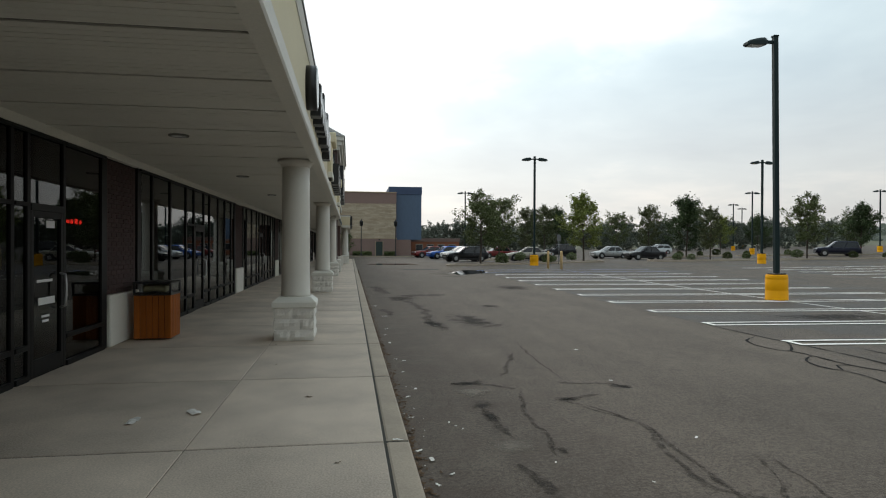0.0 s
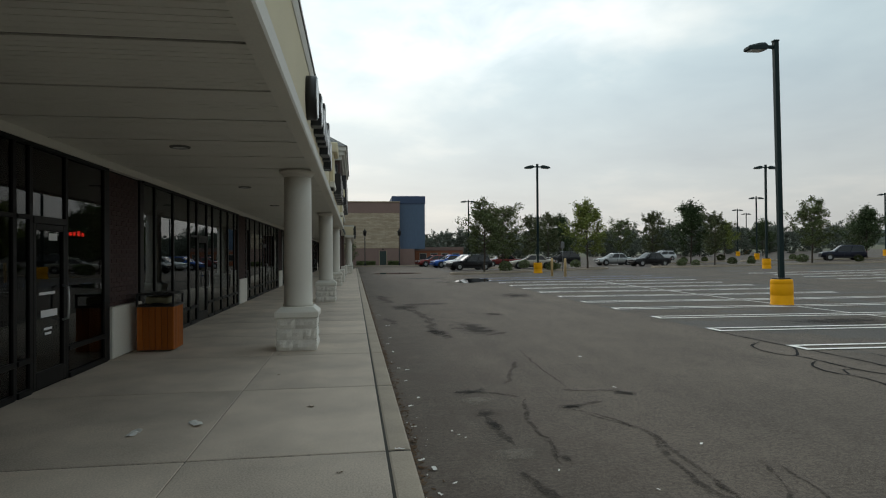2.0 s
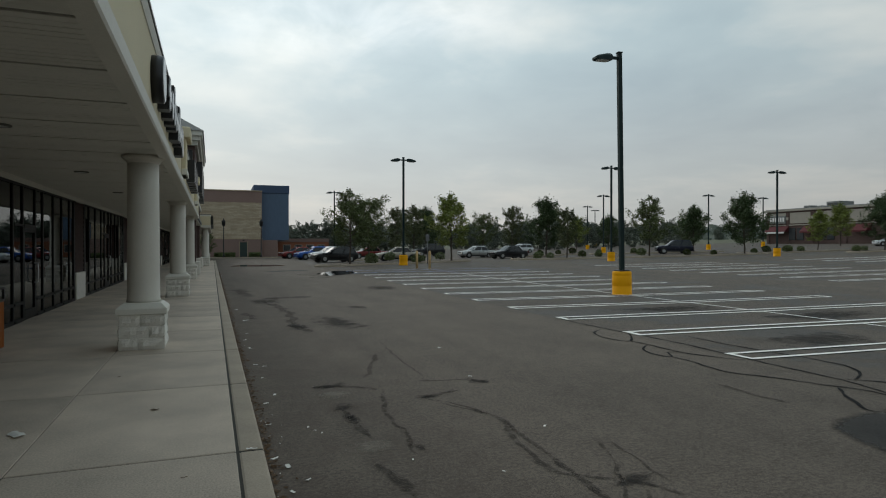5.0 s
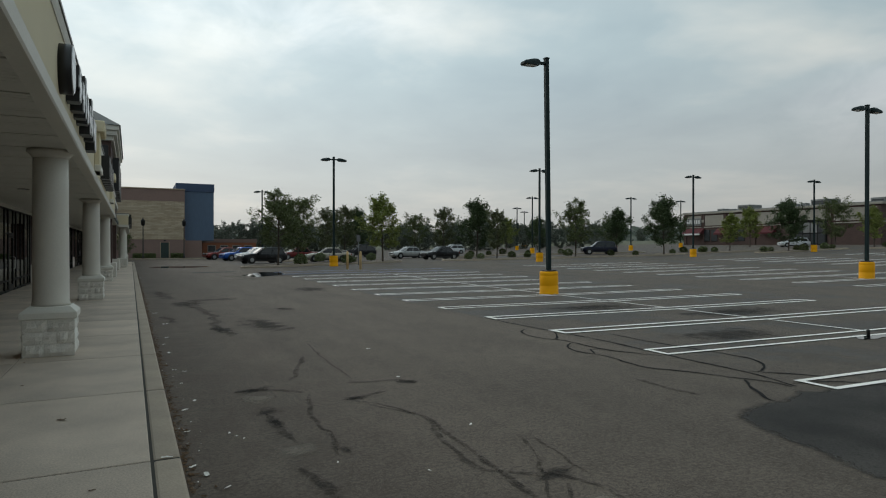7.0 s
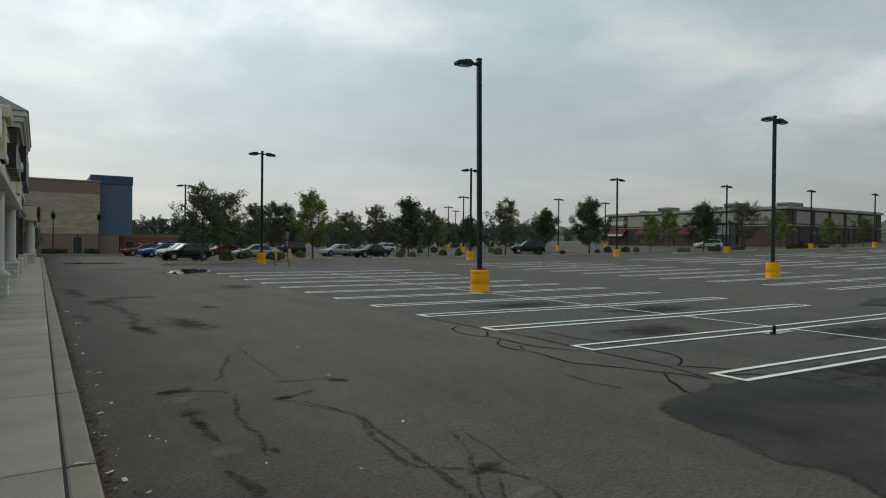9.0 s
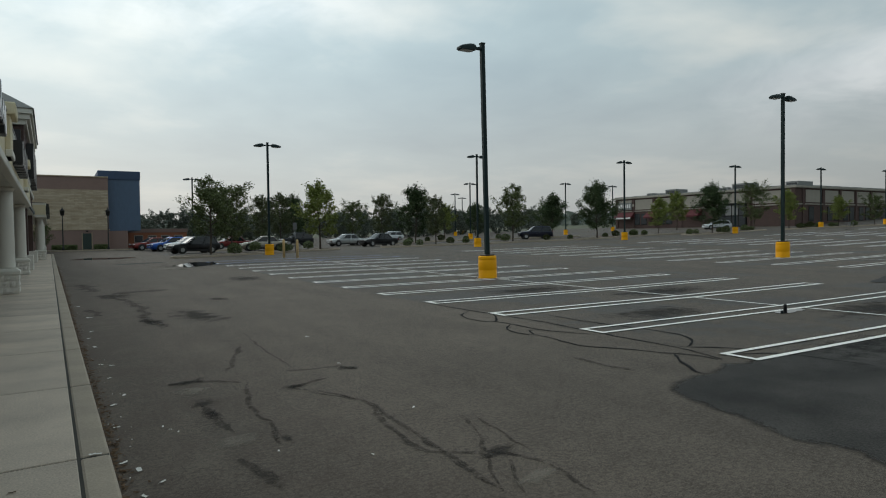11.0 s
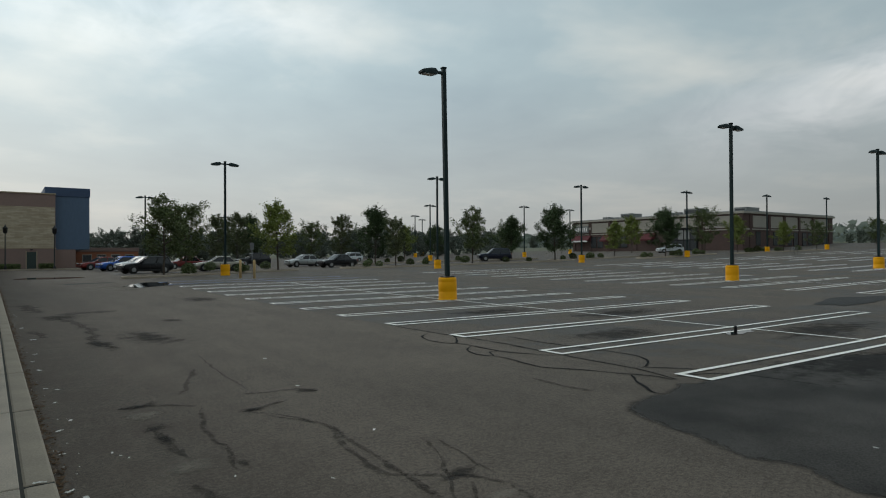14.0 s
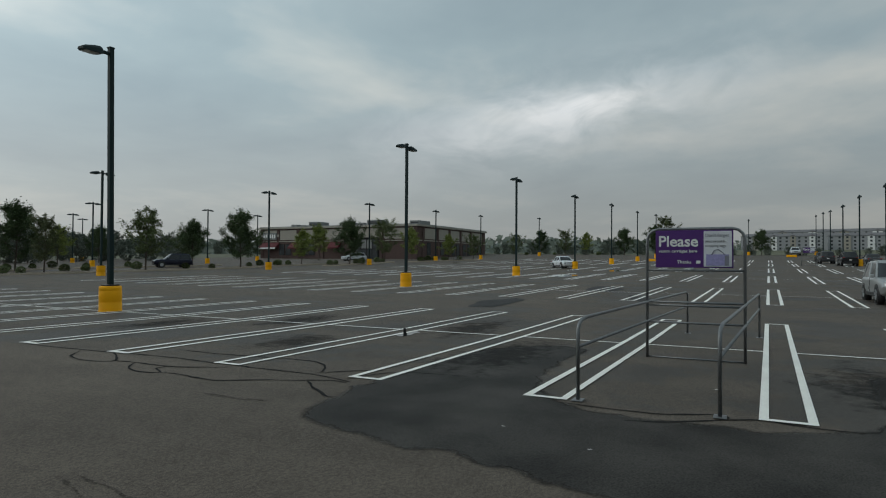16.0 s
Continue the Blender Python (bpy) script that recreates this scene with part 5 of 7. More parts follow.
# ---------------------------------------------------------------- trees and shrubs
def tree_parts(seed, h, w, trunk_h, leaf, n_leaf, size, shape="oval", open_=0.3):
    """Trunk, rising limbs and twigs, and a crown of many small leaves carried by the twigs."""
    rng = random.Random(seed)
    wood = bmesh.new()
    p, r = Vector((0, 0, -0.1)), 0.036 * h ** 0.5
    steps, top = 8, h * 0.93
    spine = [p]
    for i in range(steps):
        q = Vector((spine[-1].x + rng.uniform(-0.06, 0.06), spine[-1].y + rng.uniform(-0.06, 0.06), top * (i + 1) / steps))
        tube(wood, p, q, r * (1 - i / steps * 0.86), r * (1 - (i + 1) / steps * 0.86), 7, False)
        p = q
        spine.append(p)

    def on_spine(z):
        u = min(0.999, max(0.0, z / top)) * steps
        return spine[int(u)].lerp(spine[int(u) + 1], u % 1)

    def spread(f):
        if shape == "cone":
            return min(1.0, 0.62 + 2.2 * f) * (1 - 0.88 * f ** 1.25)
        if shape == "vase":
            return 0.55 + 0.55 * math.sin(math.pi * min(1.0, f * 0.95 + 0.12)) - 0.25 * f
        return math.sin(math.pi * (0.16 + 0.78 * f)) ** 0.75

    twigs = []
    limbs = 30
    for i in range(limbs):
        f = (i + rng.uniform(0.2, 0.8)) / limbs
        s = on_spine(trunk_h + (top - trunk_h) * f * 0.93)
        a = i * 2.4 + rng.uniform(-0.5, 0.5)
        reach = 0.5 * w * spread(f) * (rng.uniform(1.12, 1.4) if i % 6 == 3 else rng.uniform(0.55, 1.05))
        rise = reach * (rng.uniform(0.25, 0.6) + 0.55 * f)
        out = Vector((math.cos(a), math.sin(a), 0))
        line = [s + out * reach * k / 4 + Vector((0, 0, rise * (k / 4) ** 1.35)) + Vector((rng.uniform(-1, 1), rng.uniform(-1, 1), rng.uniform(-1, 1))) * 0.03 * reach * k for k in range(5)]
        r0 = r * 0.40 * (1 - 0.65 * f)
        for k in range(4):
            tube(wood, line[k], line[k + 1], r0 * (1 - 0.22 * k), r0 * (1 - 0.22 * (k + 1)), 5, False)
        for k in range(9):
            u = 0.22 + 0.78 * (k + rng.random()) / 9
            o = line[min(3, int(u * 4))].lerp(line[min(4, int(u * 4) + 1)], (u * 4) % 1)
            d = (out * rng.uniform(0.0, 1.0) + Vector((rng.uniform(-1, 1), rng.uniform(-1, 1), rng.uniform(-0.35, 0.95)))).normalized()
            t = o + d * (0.10 + 0.07 * w) * rng.uniform(0.7, 1.4)
            tube(wood, o, t, r0 * 0.22, r0 * 0.08, 3, False)
            twigs.append((o, t))
        twigs.append((line[3], line[4] + out * 0.12))
    tip = spine[-1] + Vector((rng.uniform(-0.1, 0.1), rng.uniform(-0.1, 0.1), h * 0.07))
    tube(wood, spine[-1], tip, r * 0.12, r * 0.05, 4, False)
    twigs += [(spine[-1], tip)] * 3 + [(on_spine(top * 0.86), spine[-1])] * 3
    full = [rng.uniform(0.15, 1.0) ** 1.5 for _ in twigs]
    puff = 0.05 + 0.021 * w
    verts, faces = [], []
    for o, t in rng.choices(twigs, full, k=n_leaf):
        c = o.lerp(t, rng.random() ** 0.7 * 1.1) + Vector((rng.gauss(0, 1), rng.gauss(0, 1), rng.gauss(-0.1, 0.9))) * puff
        if noise.noise(c * (5.0 / w) + Vector((seed, 0, 0))) < open_ - 0.78:
            continue
        a = rng.uniform(0, 6.28)
        u = Vector((math.cos(a), math.sin(a), rng.uniform(-1.1, 0.4))).normalized() * size * rng.uniform(0.6, 1.3)
        v = u.cross(Vector((rng.uniform(-1, 1), rng.uniform(-1, 1), rng.uniform(-0.2, 1)))).normalized() * size * rng.uniform(0.45, 0.75)
        k = len(verts)
        verts += [c - u, c + v * 0.8, c + u, c - v * 0.8]
        faces.append((k, k + 1, k + 2, k + 3))
    me = bpy.data.meshes.new("crown")
    me.from_pydata([tuple(x) for x in verts], [], faces)
    me.materials.append(leaf)
    return wood, me


def build_tree(seed, h, w, trunk_h, leaf, n_leaf=3200, size=0.14, open_=0.35, shape="oval", label="young leafy car park tree with a slim trunk", group="car park trees"):
    e = thing("tree", label, "tree", group)
    wood, crown = tree_parts(seed, h, w, trunk_h, leaf, n_leaf, size, shape, open_)
    part("trunk", wood, M_BARK, e)
    part("crown", crown, None, e)
    return e


T_GREEN = build_tree(3, 6.3, 4.7, 1.3, M_LEAF, 8500, 0.095, 0.44)
T_OPEN = build_tree(11, 6.2, 5.0, 1.3, M_LEAF, 8200, 0.095, 0.50, "cone", "young green tree with an open uneven crown")
T_DENSE = build_tree(23, 6.6, 5.8, 1.2, M_LEAF_DARK, 12500, 0.10, 0.26, "cone", "dense dark green tree on a parking island")
T_YELLOW = build_tree(31, 5.6, 4.1, 1.3, M_LEAF_YELLOW, 8200, 0.09, 0.36, "cone", "young tree with yellowing leaves on a parking island")
T_BRONZE = build_tree(47, 6.4, 3.5, 1.4, M_LEAF_BRONZE, 7500, 0.095, 0.38, "oval", "slender tree with bronze-tinged leaves")
# the far tree gets its haze from the leaf colour alone
T_FAR = build_tree(59, 8.5, 8.5, 0.7, M_LEAF_HAZED, 3600, 0.27, 0.15, "oval", "broad distant green tree with haze mixed into its leaf colour", "distant trees")
BASE = {T_GREEN: 6.3, T_OPEN: 6.2, T_DENSE: 6.6, T_YELLOW: 5.6, T_BRONZE: 6.4, T_FAR: 8.5}
PLACED = set()


def plant(kind, x, y, h, turn, dz=0.0):
    s = h / BASE[kind]
    m = pose(x, y, terrain(x, y) + dz, 0, 0, turn) @ Matrix.Scale(s, 4)
    if kind not in PLACED:
        PLACED.add(kind)
        kind.matrix_basis = m
        return kind
    c = copy_thing(kind, Matrix.Identity(4))
    c.matrix_basis = m
    return c


for kind, x, y, h, turn in [
        (T_OPEN, 10.0, 50.0, 6.2, 20), (T_GREEN, 13.0, 56.0, 5.9, 10), (T_BRONZE, 26.7, 86.2, 7.4, 0), (T_BRONZE, 19.5, 70.0, 6.0, 140), (T_YELLOW, 21.0, 55.6, 6.5, 30), (T_BRONZE, 9.8, 105.0, 4.4, 60),
        (T_BRONZE, 41.2, 83.3, 7.2, 200), (T_DENSE, 39.4, 69.8, 7.5, 30), (T_BRONZE, 35.7, 58.7, 5.5, 75), (T_YELLOW, 59.8, 95.2, 6.2, 200), (T_OPEN, 45.2, 56.9, 6.8, 250), (T_DENSE, 62.0, 68.6, 6.5, 100), (T_DENSE, 56.7, 54.7, 7.1, 200),
        (T_YELLOW, 73.8, 59.2, 5.3, 120), (T_YELLOW, 96.8, 73.5, 7.0, 10), (T_DENSE, 73.6, 50.4, 6.7, 310), (T_GREEN, 96.7, 58.6, 7.2, 190), (T_YELLOW, 90.4, 49.4, 5.8, 260), (T_YELLOW, 98.9, 46.8, 4.7, 50), (T_GREEN, 105.6, 44.8, 4.6, 90),
        (T_GREEN, 141.8, 49.1, 5.0, 30), (T_DENSE, 143.7, 43.3, 6.0, 0), (T_GREEN, 145.3, 37.8, 5.8, 130), (T_YELLOW, 146.4, 33.1, 5.4, 80), (T_DENSE, 148.1, 24.5, 6.4, 160), (T_DENSE, 149.2, 17.8, 7.0, 210), (T_BRONZE, 151.0, 15.6, 9.0, 30),
        (T_GREEN, 150.1, 2.9, 4.9, 300), (T_DENSE, 150.1, -4.1, 5.6, 170), (T_DENSE, 33.0, 100.0, 8.0, 20), (T_GREEN, 46.0, 105.0, 7.0, 50), (T_OPEN, 22.0, 98.0, 7.2, 90),
        (T_GREEN, -1.6, 82.5, 3.0, 60), (T_GREEN, 80.0, 90.0, 6.0, 33), (T_DENSE, 70.0, 100.0, 6.5, 200)]:
    plant(kind, x, y, h, turn, 0.0)

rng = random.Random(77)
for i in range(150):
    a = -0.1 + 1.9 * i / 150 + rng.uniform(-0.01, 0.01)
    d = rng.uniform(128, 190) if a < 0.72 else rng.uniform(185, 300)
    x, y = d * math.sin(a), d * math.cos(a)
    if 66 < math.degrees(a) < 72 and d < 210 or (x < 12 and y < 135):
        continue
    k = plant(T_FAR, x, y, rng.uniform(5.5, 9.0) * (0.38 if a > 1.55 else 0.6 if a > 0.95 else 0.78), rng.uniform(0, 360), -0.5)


def build_shrub(seed):
    rng = random.Random(seed)
    e = thing("shrub", "low round green shrub in a mulch bed", "shrub", "island shrubs")
    bm = bmesh.new()
    for k in range(7):
        a = k * 0.9
        tube(bm, (0, 0, -0.05), (0.3 * math.cos(a), 0.3 * math.sin(a), 0.5), 0.02, 0.008, 4, False)
    part("woody_base", bm, M_BARK, e)
    verts, faces = [], []
    for i in range(650):
        a, z = rng.uniform(0, 6.28), rng.random()
        r = 0.52 * math.sqrt(max(0.0, 1 - (z * 1.6 - 0.6) ** 2)) * rng.uniform(0.6, 1.1) * (1 + 0.3 * noise.noise(Vector((a, z * 2, seed))))
        o = Vector((r * math.cos(a), r * math.sin(a), 0.08 + z * 0.75))
        u = Vector((rng.uniform(-1, 1), rng.uniform(-1, 1), rng.uniform(-0.6, 1))).normalized() * 0.085
        v = u.orthogonal().normalized() * 0.045
        k = len(verts)
        verts += [tuple(o - u), tuple(o + v), tuple(o + u), tuple(o - v)]
        faces.append((k, k + 1, k + 2, k + 3))
    me = bpy.data.meshes.new("leaves")
    me.from_pydata(verts, [], faces)
    me.materials.append(M_LEAF)
    part("leaves", me, None, e)
    return e


shrub = build_shrub(4)
SHRUBS = [(15.9, 59.5), (18.3, 56.5), (21.3, 59.7), (38.7, 70.2), (43.7, 74.1), (47.0, 75.8), (38.6, 60.2), (40.0, 59.1), (46.5, 60.0), (67.0, 57.7), (67.8, 56.7), (60.5, 56.9), (63.3, 57.7), (77.8, 52.1), (84.7, 51.7), (83.5, 52.0),
          (31.5, 57.6), (33.0, 57.6), (12.0, 51.0), (16.5, 52.5), (50.0, 56.4), (52.5, 55.0), (65.3, 56.5), (70.0, 51.2), (71.8, 51.5), (76.0, 50.0), (92.5, 49.0), (94.0, 49.2), (95.3, 49.0), (97.0, 48.6), (99.5, 48.0), (101.0, 48.0), (103.0, 46.5), (53.0, 70.0), (49.5, 73.0), (58.5, 66.5), (141, 46), (144, 40), (146, 30)]
shrub.matrix_basis = pose(*SHRUBS[0], terrain(*SHRUBS[0]) + 0.1)
for i, (x, y) in enumerate(SHRUBS[1:]):
    c = copy_thing(shrub, Matrix.Identity(4))
    c.matrix_basis = pose(x, y, terrain(x, y) + 0.1, 0, 0, 47 * i) @ Matrix.Scale(0.66 + 0.42 * ((i * 37) % 10) / 10, 4)


def build_island(ax, ay, bx, by, w):
    """A kerbed planting strip between two points, with rounded ends."""
    e = tagged(thing("planting_island", "kerbed mulch planting strip among the parking bays", "planting island"), "", "", "", "structure")
    a, b = Vector((ax, ay, 0)), Vector((bx, by, 0))
    d = (b - a).normalized()
    q = Vector((-d.y, d.x, 0))
    k = 24

    def outline(r):
        pts = []
        n = int((b - a).length / 1.0)
        for i in range(n + 1):
            pts.append(a.lerp(b, i / n) - q * r)
        for i in range(1, k // 2):
            t = math.pi * i / (k // 2)
            pts.append(b - q * r * math.cos(t) + d * r * math.sin(t))
        for i in range(n + 1):
            pts.append(b.lerp(a, i / n) + q * r)
        for i in range(1, k // 2):
            t = math.pi * i / (k // 2)
            pts.append(a + q * r * math.cos(t) - d * r * math.sin(t))
        return pts

    o, i_ = outline(w / 2), outline(w / 2 - 0.16)
    bm = bmesh.new()
    rows = [[bm.verts.new((p.x, p.y, terrain(p.x, p.y) + z)) for p in pts] for pts, z in ((o, -0.1), (o, 0.13), (outline(w / 2 - 0.02), 0.15), (i_, 0.15), (i_, 0.02))]
    n = len(o)
    for r0, r1 in zip(rows, rows[1:]):
        for j in range(n):
            bm.faces.new((r0[j], r0[(j + 1) % n], r1[(j + 1) % n], r1[j]))
    part("island_kerb", bm, M_KERB, e, "pale concrete kerb round the bed")
    bm = bmesh.new()
    f = bm.faces.new([bm.verts.new((p.x, p.y, terrain(p.x, p.y) + 0.11)) for p in i_])
    bmesh.ops.triangulate(bm, faces=[f])
    part("mulch", bm, M_MULCH, e)


for s in [(8.5, 49.5, 22.0, 57.0, 3.0), (30.5, 58.2, 58.5, 55.4, 3.4), (60.0, 57.4, 76.0, 56.0, 2.6), (69.5, 50.6, 86.0, 51.6, 2.4), (90.0, 49.0, 107.0, 45.5, 2.6), (13.0, 65.5, 20.5, 71.5, 2.4), (37.5, 70.2, 47.5, 75.6, 2.4), (49.0, 72.5, 64.0, 66.8, 2.4)]:
    build_island(*s)


# ---------------------------------------------------------------- vehicles
def build_car(name, label, paint, kind):
    """A parked vehicle; it points along +x. kind: sedan, wagon or suv."""
    e = thing(name, label, "car", "vehicles in the car park")
    suv = kind == "suv"
    L_, W, H = {"sedan": (4.7, 0.89, 1.44), "wagon": (4.6, 0.87, 1.50), "suv": (4.6, 0.92, 1.74)}[kind]
    z0 = 0.30 if suv else 0.20
    belt = 1.05 if suv else 0.90
    x0, x1 = -L_ / 2, L_ / 2
    # stations: x, half width, hood/deck height
    deck = {"sedan": [(-1.0, 0.72, 0.80), (-0.98, 0.86, 0.90), (-0.80, 0.97, 0.94), (-0.5, 1.0, 0.93), (0.05, 1.0, 0.92), (0.42, 1.0, 0.90), (0.62, 0.99, 0.86), (0.88, 0.92, 0.74), (0.97, 0.82, 0.64), (1.0, 0.68, 0.56)],
            "wagon": [(-1.0, 0.80, 0.92), (-0.97, 0.92, 0.95), (-0.8, 0.98, 0.95), (-0.4, 1.0, 0.94), (0.05, 1.0, 0.93), (0.45, 1.0, 0.92), (0.66, 0.99, 0.88), (0.88, 0.92, 0.78), (0.97, 0.82, 0.68), (1.0, 0.68, 0.58)],
            "suv": [(-1.0, 0.84, 1.02), (-0.97, 0.94, 1.06), (-0.8, 0.99, 1.07), (-0.4, 1.0, 1.06), (0.05, 1.0, 1.06), (0.45, 1.0, 1.05), (0.66, 0.99, 1.02), (0.88, 0.95, 0.95), (0.97, 0.88, 0.84), (1.0, 0.76, 0.72)]}[kind]
    bm = bmesh.new()
    rings = []
    for fx, fw, top in deck:
        x, w = fx * L_ / 2, fw * W
        zb = z0 + (0.12 if abs(fx) > 0.95 else 0)
        ring = [(w * 0.80, zb), (w * 0.96, zb + 0.08), (w, zb + 0.28), (w * 0.985, top - 0.16), (w * 0.94, top - 0.03), (w * 0.86, top), (w * 0.4, top + 0.03)]
        rings.append([bm.verts.new((x, y, z)) for y, z in ring] + [bm.verts.new((x, -y, z)) for y, z in ring[::-1]])
    n = len(rings[0])
    for a, b in zip(rings, rings[1:]):
        for k in range(n):
            f = bm.faces.new((a[k], a[(k + 1) % n], b[(k + 1) % n], b[k]))
            f.smooth = True
    bm.faces.new(rings[0][::-1])
    bm.faces.new(rings[-1])
    body = part("body", bm, paint, e)
    # cabin: base and roof outlines joined by pillars of glass
    cb = {"sedan": (-0.66, -0.44, 0.10, 0.46), "wagon": (-0.93, -0.80, 0.08, 0.48), "suv": (-0.95, -0.86, 0.10, 0.46)}[kind]
    xb0, xr0, xr1, xb1 = (c * L_ / 2 for c in cb)
    zb, zr = belt - 0.02, H
    wb, wr = W * 0.90, W * 0.70

    def loft(levels):
        b = bmesh.new()
        rows = []
        for xa, xc, w, z in levels:
            rows.append([b.verts.new(p) for p in ((xa, -w * 0.86, z), (xa + 0.12, -w, z), ((xa + xc) / 2, -w, z), (xc - 0.14, -w * 0.98, z), (xc, -w * 0.78, z), (xc + 0.05, 0, z), (xc, w * 0.78, z), (xc - 0.14, w * 0.98, z), ((xa + xc) / 2, w, z), (xa + 0.12, w, z), (xa, w * 0.86, z), (xa - 0.04, 0, z))])
        for r0, r1 in zip(rows, rows[1:]):
            for k in range(12):
                f = b.faces.new((r0[k], r0[(k + 1) % 12], r1[(k + 1) % 12], r1[k]))
        b.faces.new(rows[0][::-1])
        b.faces.new(rows[-1])
        return b

    def mid(f):
        return (xb0 + (xr0 - xb0) * f, xb1 + (xr1 - xb1) * f, wb + (wr - wb) * f, zb + (zr - zb) * f)

    part("glasshouse", loft([mid(0.0), mid(0.5), mid(0.88)]), M_CARGLASS, e, "dark tinted car windows")
    part("roof", loft([mid(0.86), mid(0.94), (xr0 + 0.12, xr1 - 0.1, wr * 0.86, zr + 0.03)]), paint, e)
    for s in (-1, 1):
        for f0, f1 in ((xb1, xr1), (xb0, xr0), ((xb0 + xb1) / 2 - 0.05, (xr0 + xr1) / 2 - 0.05)):
            b = bmesh.new()
            inset = 0.12 if f0 != (xb0 + xb1) / 2 - 0.05 else 0
            sx = -1 if f0 == xb1 else 1
            tube(b, (f0 + sx * inset, s * wb * 0.985, zb), (f1 + sx * inset, s * wr * 1.0, zr - 0.02), 0.045, 0.04, 6)
            part("pillar", b, paint, e)
        b = soft_box(0.28 * L_ / 2, s * (W + 0.02) - 0.07, belt - 0.02, 0.28 * L_ / 2 + 0.18, s * (W + 0.02) + 0.07, belt + 0.12, 0.03, 2)
        part("mirror", b, paint, e)
        part("headlight", soft_box(x1 * 0.93, s * W * 0.62 - 0.17, 0.64 + 0.14 * suv, x1 * 0.985, s * W * 0.62 + 0.17, 0.76 + 0.16 * suv, 0.03, 2), M_LAMPWHITE, e, "clear headlight")
        part("tail_light", soft_box(x0 * 0.995, s * W * 0.72 - 0.14, 0.72 + 0.15 * suv, x0 * 0.965, s * W * 0.72 + 0.12, 0.88 + 0.2 * suv, 0.02, 2), M_LAMPRED, e, "red tail light")
        part("sill", soft_box(-0.50 * L_ / 2, s * W * 0.96 - 0.03, z0 - 0.02, 0.46 * L_ / 2, s * W * 0.96 + 0.03, z0 + 0.14, 0.02), M_BLACK, e)
        part("door_seam", soft_box(-0.02, s * W * 0.999 - 0.008, z0 + 0.14, 0.0, s * W * 0.999 + 0.008, belt - 0.06, 0.003), M_BLACK, e)
        for fx in (-0.60, 0.62):
            r = 0.35 if suv else 0.315
            b = bmesh.new()
            tube(b, (fx * L_ / 2, s * (W - 0.24), r + 0.02), (fx * L_ / 2, s * (W + 0.004), r + 0.02), r + 0.07, n=24)
            part("wheel_arch", b, M_BLACK, e)
            b = bmesh.new()
            lathe(b, [(r * 0.62, -0.1), (r * 0.94, -0.105), (r, -0.07), (r, 0.07), (r * 0.94, 0.105), (r * 0.62, 0.1)], 24)
            for v in b.verts:
                v.co = pose(fx * L_ / 2, s * (W - 0.085), r, 90, 0, 0) @ v.co
            w = part("wheel", b, M_RUBBER, e, "black tyre")
            b = bmesh.new()
            for k in range(5):
                a = k * 1.2566
                box(b, -0.035, 0.02, -0.01, 0.035, r * 0.60, 0.015, pose(fx * L_ / 2, s * (W + 0.024), r, 90, 0, 0) @ pose(0, 0, 0, 0, 0, math.degrees(a)))
            tube(b, (fx * L_ / 2, s * (W + 0.005), r), (fx * L_ / 2, s * (W + 0.035), r), r * 0.18, n=12)
            tube(b, (fx * L_ / 2, s * (W - 0.0), r), (fx * L_ / 2, s * (W + 0.018), r), r * 0.60, n=20)
            part("rim", b, M_RIM, w)
    part("bumper", soft_box(x1 * 0.955, -W * 0.72, 0.34, x1 * 1.012, W * 0.72, 0.52, 0.05, 2), M_BLACK if suv else paint, e)
    part("grille", soft_box(x1 * 0.97, -W * 0.42, 0.56 + 0.12 * suv, x1 * 1.003, W * 0.42, 0.68 + 0.14 * suv, 0.02), M_BLACK, e, "dark front grille")
    part("bumper", soft_box(x0 * 1.012, -W * 0.78, 0.36, x0 * 0.955, W * 0.78, 0.56, 0.05, 2), M_BLACK if suv else paint, e)
    part("plate", soft_box(x0 * 1.016, -0.16, 0.62 + 0.1 * suv, x0 * 0.99, 0.16, 0.72 + 0.1 * suv, 0.004), M_WHITE, e, "plain white plate")
    if suv:
        for s in (-1, 1):
            b = bmesh.new()
            pipe(b, [(xr0 + 0.2, s * wr * 0.8, zr + 0.01), (xr0 + 0.3, s * wr * 0.8, zr + 0.07), (xr1 - 0.3, s * wr * 0.8, zr + 0.07), (xr1 - 0.2, s * wr * 0.8, zr + 0.01)], 0.02, 6)
            part("roof_rail", b, M_BLACK, e)
    return e


def paint(name, c, metal=0.3):
    return material(name, c, 0.28, metal=metal, vary=0.05, scale=1, fine=30, spec=0.35, coat=0.2)


